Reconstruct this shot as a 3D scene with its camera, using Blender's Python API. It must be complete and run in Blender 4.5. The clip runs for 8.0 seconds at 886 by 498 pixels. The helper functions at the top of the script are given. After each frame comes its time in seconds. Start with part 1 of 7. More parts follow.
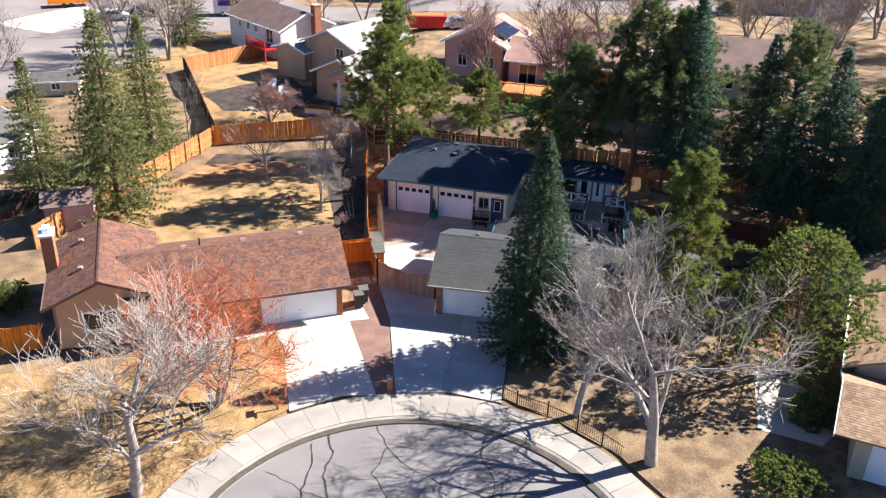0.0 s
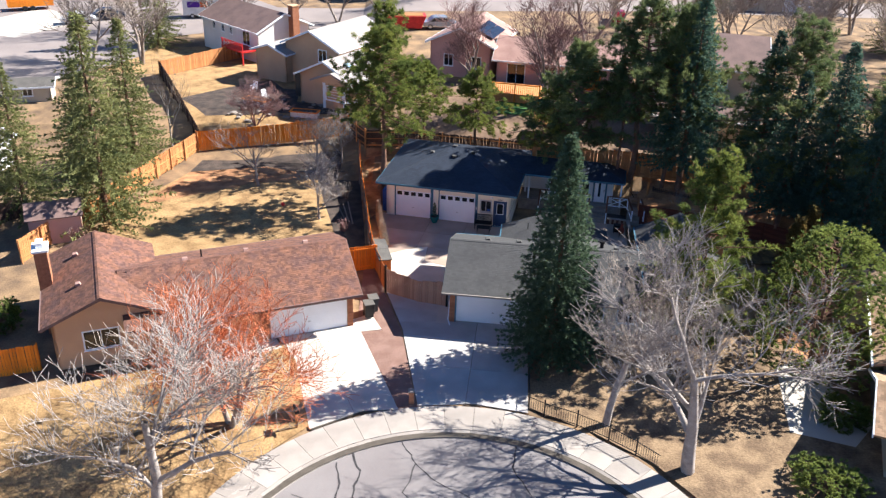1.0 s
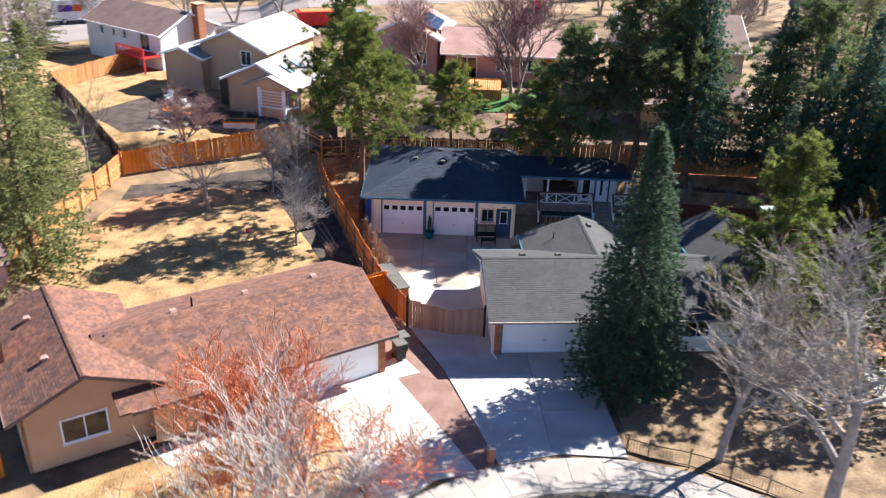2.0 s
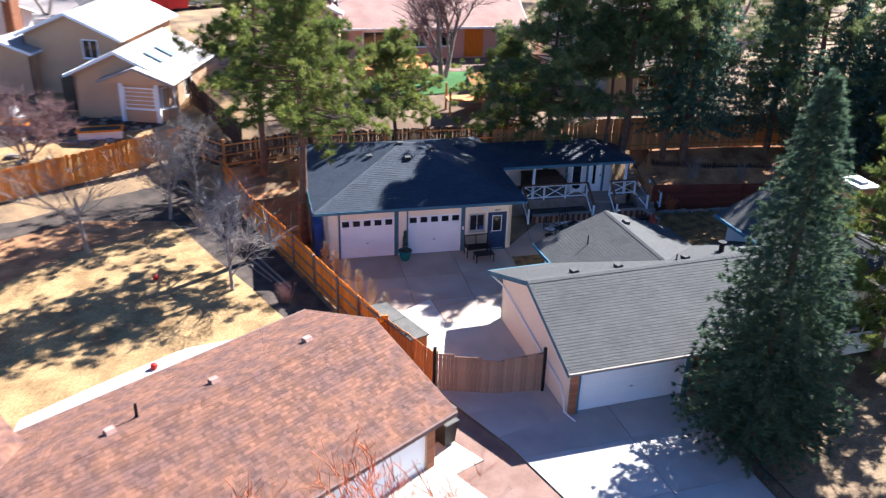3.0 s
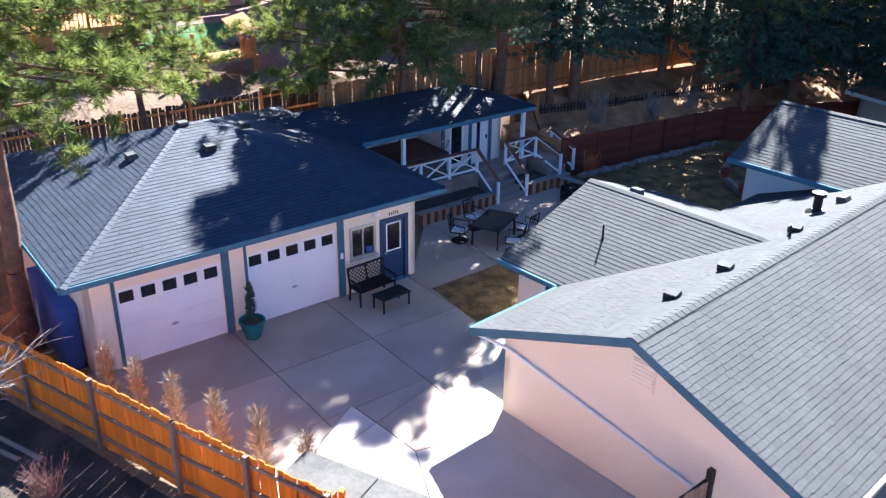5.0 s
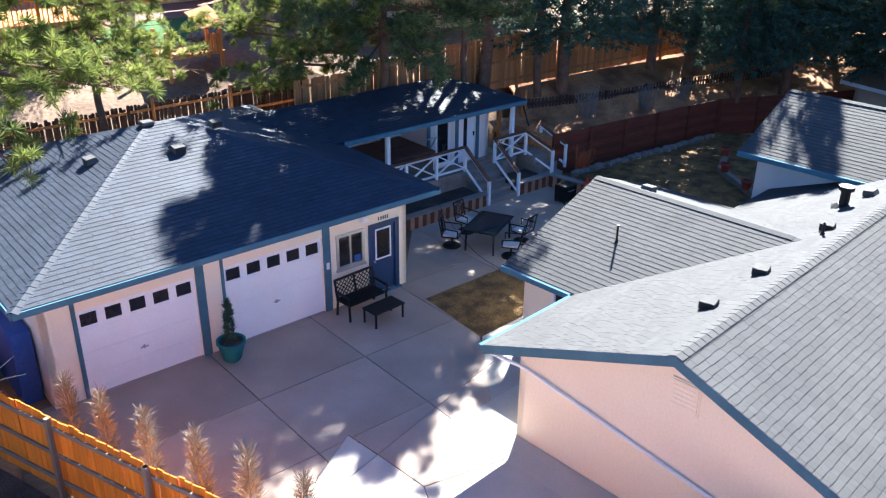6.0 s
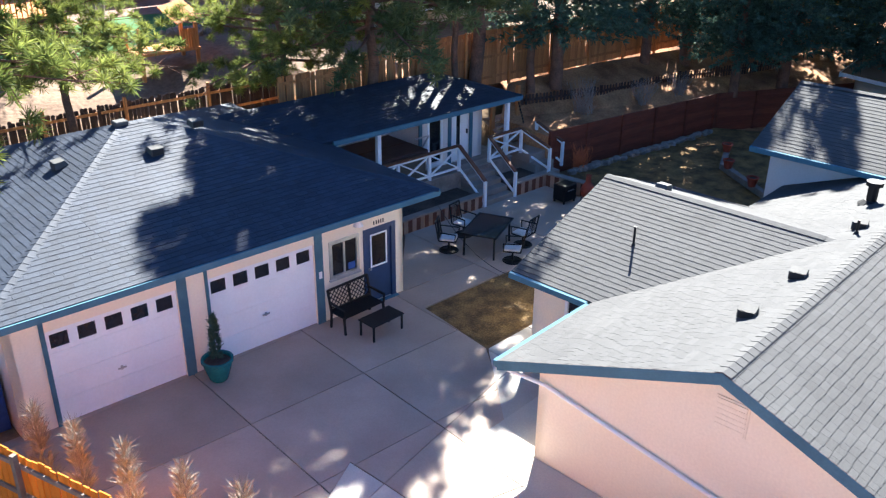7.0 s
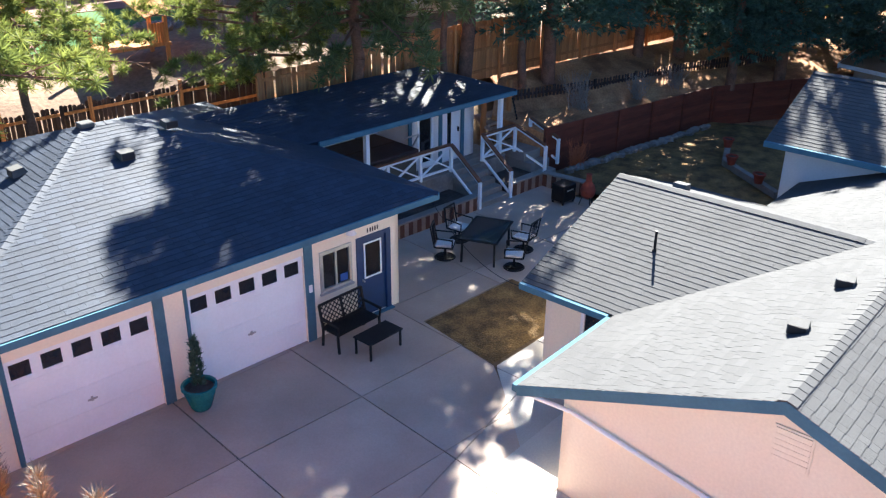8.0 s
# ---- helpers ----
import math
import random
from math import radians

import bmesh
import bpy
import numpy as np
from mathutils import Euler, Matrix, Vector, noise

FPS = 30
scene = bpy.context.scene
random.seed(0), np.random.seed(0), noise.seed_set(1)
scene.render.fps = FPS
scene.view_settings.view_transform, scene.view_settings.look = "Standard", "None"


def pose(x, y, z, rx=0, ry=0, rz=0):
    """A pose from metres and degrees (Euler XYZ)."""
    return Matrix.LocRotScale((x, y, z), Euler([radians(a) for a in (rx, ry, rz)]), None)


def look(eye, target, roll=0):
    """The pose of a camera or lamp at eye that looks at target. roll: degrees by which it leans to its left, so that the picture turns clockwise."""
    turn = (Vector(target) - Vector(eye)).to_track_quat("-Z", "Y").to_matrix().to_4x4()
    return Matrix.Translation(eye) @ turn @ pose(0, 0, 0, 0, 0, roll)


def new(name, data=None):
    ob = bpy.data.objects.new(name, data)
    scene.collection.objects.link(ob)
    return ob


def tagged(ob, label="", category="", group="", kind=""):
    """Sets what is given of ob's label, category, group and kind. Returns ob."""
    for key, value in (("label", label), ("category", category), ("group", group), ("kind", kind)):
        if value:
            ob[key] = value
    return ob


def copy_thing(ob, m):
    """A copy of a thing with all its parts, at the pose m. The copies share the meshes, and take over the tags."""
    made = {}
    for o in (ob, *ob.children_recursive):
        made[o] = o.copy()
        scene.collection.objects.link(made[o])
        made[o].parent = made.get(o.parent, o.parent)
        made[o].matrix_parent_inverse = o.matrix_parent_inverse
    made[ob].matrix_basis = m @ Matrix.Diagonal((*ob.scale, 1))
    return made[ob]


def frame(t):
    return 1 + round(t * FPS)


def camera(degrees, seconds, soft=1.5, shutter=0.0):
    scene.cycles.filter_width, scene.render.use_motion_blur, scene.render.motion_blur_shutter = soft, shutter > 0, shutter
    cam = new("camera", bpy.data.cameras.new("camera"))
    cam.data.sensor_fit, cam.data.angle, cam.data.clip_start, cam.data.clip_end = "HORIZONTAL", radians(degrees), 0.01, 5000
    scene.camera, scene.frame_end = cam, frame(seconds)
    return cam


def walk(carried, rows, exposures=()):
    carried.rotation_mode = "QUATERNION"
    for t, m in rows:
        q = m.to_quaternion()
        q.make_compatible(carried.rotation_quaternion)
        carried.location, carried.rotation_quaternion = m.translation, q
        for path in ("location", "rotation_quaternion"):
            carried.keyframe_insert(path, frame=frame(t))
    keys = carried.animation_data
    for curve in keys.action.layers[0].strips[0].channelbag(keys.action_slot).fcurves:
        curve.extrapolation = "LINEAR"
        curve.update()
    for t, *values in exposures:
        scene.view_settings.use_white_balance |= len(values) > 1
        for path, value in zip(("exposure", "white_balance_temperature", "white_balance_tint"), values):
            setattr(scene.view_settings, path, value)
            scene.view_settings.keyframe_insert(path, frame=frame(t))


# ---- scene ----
cam = camera(54.0, 8.0, 1.25, 0.4)
METRES, EYE, TILT, LEAN, TURN = 62.0, 28.4, 0.0, 0.0, 0.0
ROWS = [
    (0.0, 0.0, 0.0, 0.0, 0.76, -26.62, -1.52),
    (0.5, -0.0217, 0.0101, -0.0031, -0.42, -26.57, -1.57),
    (1.0, -0.0555, 0.027, -0.0085, -2.36, -26.5, -1.65),
    (1.5, -0.1309, 0.077, -0.0251, -7.15, -26.27, -1.76),
    (3.0, -0.2778, 0.4216, -0.1394, -26.61, -25.82, -1.48),
    (3.5, -0.2823, 0.5264, -0.1825, -34.2, -25.53, -1.43),
    (4.0, -0.2631, 0.6221, -0.2197, -41.43, -25.36, -1.16),
    (4.5, -0.2361, 0.7005, -0.2489, -48.17, -25.23, -0.88),
    (5.0, -0.2162, 0.7404, -0.2638, -51.7, -25.24, -0.78),
    (6.5, -0.1935, 0.7804, -0.2805, -55.24, -25.08, -0.58),
    (7.0, -0.1855, 0.7933, -0.2856, -56.33, -25.06, -0.57),
    (7.5, -0.1772, 0.8055, -0.2902, -57.41, -25.09, -0.56),
    (8.0, -0.1688, 0.8169, -0.2939, -58.44, -25.19, -0.5),
]
walk(cam, [(t, pose(0, 0, EYE, TILT, LEAN, TURN) @ pose(METRES * x, METRES * y, METRES * z, 90 + pitch, roll, yaw)) for t, x, y, z, yaw, pitch, roll in ROWS], exposures=[(0.0, 1.68, 6400, 10), (1.6, 1.8, 6300, 10), (3.0, 2.15, 5900, 10), (3.6, 2.3, 5650, 10), (4.5, 2.68, 5650, 9), (6.4, 2.8, 6050, 8), (8.0, 2.88, 6250, 7)])

# ---------------------------------------------------------------- light
SUN_AZ, SUN_EL = math.atan2(0.9455, 0.3256), radians(38.5)
world = bpy.data.worlds.new("sky")
scene.world = world
world.use_nodes = True
wn = world.node_tree.nodes
sky = wn.new("ShaderNodeTexSky")
sky.sky_type = 'NISHITA'
sky.sun_disc = False
sky.sun_elevation, sky.sun_rotation = SUN_EL, SUN_AZ
sky.altitude = 1800.0
sky.air_density, sky.dust_density, sky.ozone_density = 1.0, 0.1, 10.0
wn["Background"].inputs["Strength"].default_value = 0.055
world.node_tree.links.new(sky.outputs[0], wn["Background"].inputs["Color"])
sun_data = bpy.data.lights.new("sun", 'SUN')
sun_data.energy, sun_data.angle, sun_data.color = 5.0, radians(0.5), (1.0, 0.95, 0.87)
sun = new("sun", sun_data)
sun.matrix_basis = look((94.55, 32.56, 79.54), (0, 0, 0))

# ---------------------------------------------------------------- materials
def mat(name, col, col2=None, scale=3.0, rough=0.85, bump=0.15, fine=40.0, metal=0.0, vary="", amount=0.25, spec=0.3, stretch=None, contrast=(0.35, 0.65), dist=0.02):
    """Two colours mixed by a coarse and a fine noise, with fine relief; vary: brightness by 'object' or 'island'."""
    m = bpy.data.materials.new(name)
    m.use_nodes = True
    nt = m.node_tree
    b = nt.nodes["Principled BSDF"]
    b.inputs["Roughness"].default_value = rough
    b.inputs["Metallic"].default_value = metal
    b.inputs["Specular IOR Level"].default_value = spec
    tc = nt.nodes.new("ShaderNodeTexCoord")
    src = tc.outputs["Object"]
    if stretch:
        mp = nt.nodes.new("ShaderNodeMapping")
        mp.inputs["Scale"].default_value = stretch
        nt.links.new(src, mp.inputs[0])
        src = mp.outputs[0]
    n1 = nt.nodes.new("ShaderNodeTexNoise")
    n1.inputs["Scale"].default_value, n1.inputs["Detail"].default_value = scale, 5.0
    n2 = nt.nodes.new("ShaderNodeTexNoise")
    n2.inputs["Scale"].default_value, n2.inputs["Detail"].default_value = fine, 3.0
    nt.links.new(src, n1.inputs["Vector"])
    nt.links.new(src, n2.inputs["Vector"])
    r = nt.nodes.new("ShaderNodeMapRange")
    r.inputs[1].default_value, r.inputs[2].default_value = contrast
    nt.links.new(n1.outputs[0], r.inputs[0])
    mx = nt.nodes.new("ShaderNodeMix")
    mx.data_type = 'RGBA'
    col2 = col2 or tuple(c * 0.75 for c in col)
    mx.inputs["A"].default_value, mx.inputs["B"].default_value = (*col, 1), (*col2, 1)
    nt.links.new(r.outputs[0], mx.inputs["Factor"])
    out = mx.outputs["Result"]
    r2 = nt.nodes.new("ShaderNodeMapRange")
    r2.inputs[1].default_value, r2.inputs[2].default_value = 0.3, 0.7
    r2.inputs[3].default_value, r2.inputs[4].default_value = 1 - amount * 0.6, 1 + amount * 0.4
    nt.links.new(n2.outputs[0], r2.inputs[0])
    val = r2.outputs[0]
    if vary:
        if vary == "object":
            rnd = nt.nodes.new("ShaderNodeObjectInfo").outputs["Random"]
        else:
            rnd = nt.nodes.new("ShaderNodeNewGeometry").outputs["Random Per Island"]
        r3 = nt.nodes.new("ShaderNodeMapRange")
        r3.inputs[3].default_value, r3.inputs[4].default_value = 1 - amount, 1 + amount
        nt.links.new(rnd, r3.inputs[0])
        mu = nt.nodes.new("ShaderNodeMath")
        mu.operation = 'MULTIPLY'
        nt.links.new(r3.outputs[0], mu.inputs[0])
        nt.links.new(val, mu.inputs[1])
        val = mu.outputs[0]
    vm = nt.nodes.new("ShaderNodeVectorMath")
    vm.operation = 'SCALE'
    nt.links.new(out, vm.inputs[0])
    nt.links.new(val, vm.inputs["Scale"])
    nt.links.new(vm.outputs[0], b.inputs["Base Color"])
    if bump:
        bp = nt.nodes.new("ShaderNodeBump")
        bp.inputs["Strength"].default_value, bp.inputs["Distance"].default_value = bump, dist
        nt.links.new(n2.outputs[0], bp.inputs["Height"])
        nt.links.new(bp.outputs[0], b.inputs["Normal"])
    return m


M = {}
M["ground"] = mat("dry_yard_earth", (0.296, 0.192, 0.104), (0.126, 0.0851, 0.0555), 0.5, 0.95, 0.5, 9, amount=0.35, dist=0.05)
M["straw"] = mat("straw_lawn", (0.355, 0.226, 0.104), (0.2, 0.118, 0.0518), 0.8, 0.95, 0.7, 9, amount=0.55, contrast=(0.42, 0.68), dist=0.05)
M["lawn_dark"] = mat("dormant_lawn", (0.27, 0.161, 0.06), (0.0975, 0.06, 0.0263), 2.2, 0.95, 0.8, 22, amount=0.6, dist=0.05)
M["needles"] = mat("needle_litter", (0.48, 0.25, 0.12), (0.20, 0.095, 0.047), 0.9, 0.95, 0.6, 14, amount=0.45, dist=0.05)
M["thin_lawn"] = mat("thin_shaded_lawn", (0.245, 0.168, 0.10), (0.13, 0.085, 0.052), 0.9, 0.95, 0.7, 10, amount=0.5, contrast=(0.4, 0.62), dist=0.05)
M["sand"] = mat("bare_sandy_earth", (0.22, 0.145, 0.095), (0.14, 0.088, 0.057), 0.5, 0.95, 0.6, 6, amount=0.4, dist=0.06)
M["mulch"] = mat("dark_mulch", (0.0863, 0.0638, 0.0525), (0.0375, 0.03, 0.0263), 1.2, 0.95, 0.8, 18, amount=0.5, dist=0.05)
M["gravel"] = mat("red_gravel", (0.248, 0.152, 0.124), (0.192, 0.112, 0.088), 1.4, 0.95, 0.8, 30, amount=0.4, dist=0.03)
M["turf"] = mat("green_turf", (0.045, 0.14, 0.032), (0.03, 0.10, 0.024), 0.8, 0.9, 0.4, 20)
M["concrete"] = mat("pale_concrete", (0.53, 0.485, 0.43), (0.43, 0.39, 0.345), 0.6, 0.9, 0.15, 30, vary="object", amount=0.12)
M["court"] = mat("tan_concrete", (0.42, 0.325, 0.262), (0.33, 0.25, 0.198), 0.5, 0.7, 0.15, 24, vary="object", amount=0.10)
M["walk"] = mat("sidewalk_concrete", (0.35, 0.312, 0.28), (0.28, 0.25, 0.225), 0.8, 0.9, 0.15, 30, vary="object", amount=0.12)
M["drive"] = mat("grey_drive_concrete", (0.44, 0.42, 0.40), (0.36, 0.335, 0.315), 0.6, 0.9, 0.15, 30, vary="object", amount=0.12)
M["joint"] = mat("joint_dirt", (0.10, 0.085, 0.07), None, 3, 0.95)
M["asphalt"] = mat("worn_asphalt", (0.223, 0.205, 0.202), (0.18, 0.162, 0.162), 0.35, 0.92, 0.4, 45, amount=0.25)
M["road_far"] = mat("sunlit_road", (0.255, 0.217, 0.204), (0.204, 0.174, 0.166), 0.15, 0.92, 0.1, 10)
M["seal"] = mat("crack_sealant", (0.045, 0.042, 0.045), None, 6, 0.7)
M["sh_brown"] = mat("brown_shingle", (0.19, 0.088, 0.056), (0.118, 0.062, 0.052), 1.5, 0.9, 0.4, 60, vary="island", amount=0.29)
M["sh_grey"] = mat("grey_shingle", (0.074, 0.074, 0.075), (0.062, 0.062, 0.064), 0.8, 0.8, 0.3, 60, vary="island", amount=0.08, spec=0.14)
M["sh_slate"] = mat("slate_grey_shingle", (0.028, 0.037, 0.057), (0.022, 0.030, 0.047), 0.8, 0.66, 0.3, 60, vary="island", amount=0.16, spec=0.26)
M["sh_tan"] = mat("tan_shingle", (0.336, 0.224, 0.144), (0.264, 0.168, 0.104), 0.8, 0.9, 0.4, 30, vary="island", amount=0.25)
# roof colour whitened to carry the glare of direct sun
M["roof_white"] = mat("sunlit_pale_roof", (0.34, 0.305, 0.285), (0.28, 0.25, 0.235), 0.8, 0.9, 0.3, 12)
M["roof_dark"] = mat("dark_brown_roof", (0.20, 0.13, 0.115), (0.15, 0.10, 0.09), 0.8, 0.9, 0.3, 12)
M["roof_pink"] = mat("rose_brown_roof", (0.40, 0.25, 0.21), (0.32, 0.19, 0.16), 0.8, 0.9, 0.3, 12)
M["wall_pale"] = mat("pale_siding", (0.86, 0.78, 0.63), (0.82, 0.735, 0.59), 0.5, 0.8, 0.1, 20, amount=0.08)
M["wall_white"] = mat("white_siding", (0.74, 0.73, 0.72), (0.66, 0.65, 0.64), 0.5, 0.8, 0.1, 20, amount=0.08)
M["wall_tan"] = mat("tan_stucco", (0.60, 0.38, 0.23), (0.53, 0.33, 0.20), 0.5, 0.85, 0.2, 20, amount=0.1)
M["wall_pink"] = mat("pink_stucco", (0.62, 0.36, 0.31), (0.55, 0.31, 0.27), 0.5, 0.85, 0.2, 20, amount=0.1)
M["wall_beige"] = mat("beige_siding", (0.50, 0.44, 0.34), (0.44, 0.38, 0.29), 0.5, 0.85, 0.2, 20, amount=0.1)
M["wall_dark"] = mat("dark_green_siding", (0.10, 0.10, 0.085), (0.08, 0.08, 0.07), 0.5, 0.85, 0.2, 20, amount=0.1)
M["white"] = mat("white_paint", (0.83, 0.86, 0.89), (0.78, 0.81, 0.84), 1.0, 0.45, 0.03, 20, amount=0.05)
M["trim"] = mat("teal_blue_trim", (0.0765, 0.17, 0.23), (0.0595, 0.136, 0.187), 1.5, 0.85, 0.05, 20, amount=0.1, spec=0.12)
M["navy"] = mat("navy_door_paint", (0.02, 0.055, 0.14), (0.018, 0.045, 0.11), 1.5, 0.4, 0.02, 20, amount=0.08)
M["blue_tarp"] = mat("bright_blue_sheet", (0.03, 0.10, 0.36), (0.025, 0.08, 0.28), 1.2, 0.6, 0.1, 12)
M["brick"] = mat("red_brick", (0.40, 0.17, 0.09), (0.30, 0.12, 0.065), 5, 0.9, 0.3, 40, vary="object", amount=0.2)
M["mortar"] = mat("mortar", (0.38, 0.30, 0.25), None, 6, 0.95)
M["cedar"] = mat("new_cedar", (0.80, 0.25, 0.022), (0.66, 0.185, 0.016), 1.5, 0.8, 0.25, 26, vary="object", amount=0.16, stretch=(8, 8, 1))
M["cedar_old"] = mat("weathered_cedar", (0.53, 0.235, 0.085), (0.37, 0.155, 0.06), 1.5, 0.85, 0.3, 26, vary="object", amount=0.25, stretch=(8, 8, 1))
# dark brown fence wood, with backlit shade put into the colour
M["fence_dark"] = mat("dark_shaded_fence", (0.07, 0.038, 0.028), (0.045, 0.028, 0.024), 1.5, 0.85, 0.3, 26, vary="object", amount=0.3, stretch=(8, 8, 1))
M["gate_wood"] = mat("greyed_gate_wood", (0.357, 0.238, 0.17), (0.272, 0.178, 0.132), 1.5, 0.85, 0.3, 26, vary="object", amount=0.2, stretch=(8, 8, 1))
M["redwood"] = mat("red_stained_wood", (0.17, 0.045, 0.025), (0.12, 0.035, 0.02), 1.5, 0.75, 0.2, 22, vary="object", amount=0.2, stretch=(1, 1, 6))
M["stripe_l"] = mat("pale_striped_board", (0.36, 0.24, 0.17), None, 2, 0.8, vary="object", amount=0.15)
M["stripe_d"] = mat("brown_striped_board", (0.13, 0.05, 0.03), None, 2, 0.8, vary="object", amount=0.15)
M["rail_wood"] = mat("brown_handrail", (0.18, 0.075, 0.04), (0.12, 0.05, 0.03), 3, 0.6, 0.1, 30)
M["deck"] = mat("grey_deck", (0.281, 0.246, 0.221), (0.221, 0.196, 0.17), 1.5, 0.85, 0.2, 26, vary="object", amount=0.15)
M["iron"] = mat("black_iron", (0.018, 0.018, 0.02), None, 8, 0.45, 0.05, 40, metal=0.4)
M["dark_glass"] = mat("window_glass", (0.012, 0.014, 0.017), (0.02, 0.02, 0.024), 1.5, 0.06, 0.0, 10, spec=0.6)
# skylight glass with the reflected sky painted in as pale blue
M["skylight"] = mat("sky_tinted_glazing", (0.25, 0.36, 0.42), (0.20, 0.30, 0.36), 1.5, 0.15, 0.0, 10, amount=0.05, spec=0.6)
M["tub"] = mat("brown_vinyl_cover", (0.075, 0.04, 0.03), (0.06, 0.03, 0.025), 2, 0.6, 0.05, 20)
M["teal_pot"] = mat("teal_glazed_pot", (0.02, 0.17, 0.18), (0.015, 0.12, 0.13), 3, 0.25, 0.03, 20)
M["terracotta"] = mat("terracotta", (0.30, 0.06, 0.035), None, 3, 0.8)
M["red_paint"] = mat("red_paint", (0.55, 0.03, 0.03), None, 3, 0.5)
M["metal"] = mat("galvanised_metal", (0.55, 0.56, 0.57), (0.42, 0.43, 0.44), 3, 0.4, 0.05, 30, metal=0.8)
M["vent"] = mat("roof_vent_metal", (0.10, 0.098, 0.095), None, 3, 0.85)
M["black"] = mat("black_plastic", (0.02, 0.02, 0.022), None, 3, 0.5)
M["cushion"] = mat("pale_cushion", (0.62, 0.60, 0.58), None, 3, 0.9)
M["box_top"] = mat("grey_metal_lid", (0.13, 0.122, 0.112), (0.095, 0.09, 0.085), 1.2, 0.9, 0.1, 12, spec=0.1)
M["stone"] = mat("grey_stone", (0.255, 0.221, 0.196), (0.17, 0.145, 0.128), 2, 0.9, 0.5, 12, vary="object", amount=0.25)
M["bark_grey"] = mat("pale_grey_bark", (0.378, 0.333, 0.302), (0.252, 0.216, 0.194), 2.5, 0.9, 0.5, 25, amount=0.3)
M["bark_tan"] = mat("tan_bark", (0.297, 0.243, 0.207), (0.198, 0.162, 0.135), 2.5, 0.9, 0.5, 25, amount=0.3)
M["bark_red"] = mat("rust_red_twigs", (0.52, 0.135, 0.05), (0.40, 0.135, 0.065), 0.8, 0.9, 0.4, 25, amount=0.3)
M["bark_plum"] = mat("plum_twigs", (0.26, 0.15, 0.145), (0.20, 0.12, 0.11), 1.5, 0.9, 0.4, 25, amount=0.3)
M["bark_pine"] = mat("pine_bark", (0.22, 0.115, 0.075), (0.12, 0.07, 0.05), 3, 0.95, 0.8, 18, amount=0.4)
M["dead_leaf"] = mat("dead_foliage", (0.37, 0.315, 0.25), (0.24, 0.195, 0.15), 2, 0.9, 0.2, 20, vary="island", amount=0.3)


def leaf(name, col, col2, amount=0.35, through_light=0.45):
    m = mat(name, col, col2, 0.5, 0.7, 0.0, 6, vary="island", amount=amount, spec=0.2)
    nt = m.node_tree
    b = nt.nodes["Principled BSDF"]
    tr = nt.nodes.new("ShaderNodeBsdfTranslucent")
    mixn = nt.nodes.new("ShaderNodeMixShader")
    mixn.inputs[0].default_value = through_light
    base = b.inputs["Base Color"].links[0].from_socket
    nt.links.new(base, tr.inputs["Color"])
    nt.links.new(b.outputs[0], mixn.inputs[1])
    nt.links.new(tr.outputs[0], mixn.inputs[2])
    nt.links.new(mixn.outputs[0], nt.nodes["Material Output"].inputs["Surface"])
    return m


M["spruce"] = leaf("blue_spruce_needles", (0.10, 0.165, 0.115), (0.06, 0.115, 0.085))
M["spruce_front"] = leaf("deep_green_spruce_needles", (0.105, 0.155, 0.09), (0.06, 0.10, 0.06))
M["spruce_olive"] = leaf("olive_spruce_needles", (0.27, 0.275, 0.105), (0.13, 0.15, 0.06))
M["pine"] = leaf("pine_needles", (0.24, 0.265, 0.06), (0.10, 0.135, 0.036))
M["pine_dark"] = leaf("dark_pine_needles", (0.17, 0.20, 0.075), (0.085, 0.125, 0.055))
M["juniper"] = leaf("juniper_scales", (0.24, 0.28, 0.07), (0.11, 0.15, 0.045))
M["arbor"] = leaf("bronze_arborvitae", (0.20, 0.125, 0.04), (0.11, 0.09, 0.035))

# ---------------------------------------------------------------- mesh helpers
def gz(x, y):
    """Height of the ground: the drives fall to the street, the yards behind climb a hillside."""
    z = np.interp(y, (-1e5, 25, 34, 39, 48, 57, 1e5), (-0.92, -0.92, -0.84, -0.66, -0.32, 0.0, 0.0))
    if y > 60:
        east = min(1.0, max(0.0, (x - 10.3) / 1.2))
        d = y - (73.4 - 0.28 * x) + 1.5 * east
        right = np.interp(d, (-4.5, -1.5, 0, 4, 8, 14, 60), (0, 1.0, 1.6, 2.6, 3.2, 3.7, 3.7))
        left = np.interp(y, (75, 77.5, 80, 84, 95, 110, 200), (0.15, 0.5, 1.4, 1.9, 1.7, 1.3, 1.3))
        s = min(1.0, max(0.0, (x + 10.0) / 6.0))
        s = s * s * (3 - 2 * s)
        bank = np.interp((x + 3.76) * 0.247 + (y - 63.37) * 0.969, (5.9, 6.65, 9, 14, 20), (0.0, 2.4, 2.8, 3.4, 3.7))
        right = max(right, bank * east)
        z += left * (1 - s) + right * s
    return float(z)


def thing(name, label, category, m=None, group="", kind=""):
    ob = new(name)
    ob.empty_display_size = 0.2
    ob.matrix_basis = m if m is not None else Matrix()
    return tagged(ob, label, category, group, kind)


def link_mesh(name, me, material, parent=None, label=""):
    if material is not None and not me.materials:
        me.materials.append(material)
    ob = new(name, me)
    ob.parent = parent
    if label:
        tagged(ob, label)
    return ob


def part(name, bm, material, parent=None, label=""):
    me = bpy.data.meshes.new(name)
    bmesh.ops.recalc_face_normals(bm, faces=bm.faces)
    bm.to_mesh(me)
    bm.free()
    return link_mesh(name, me, material, parent, label)


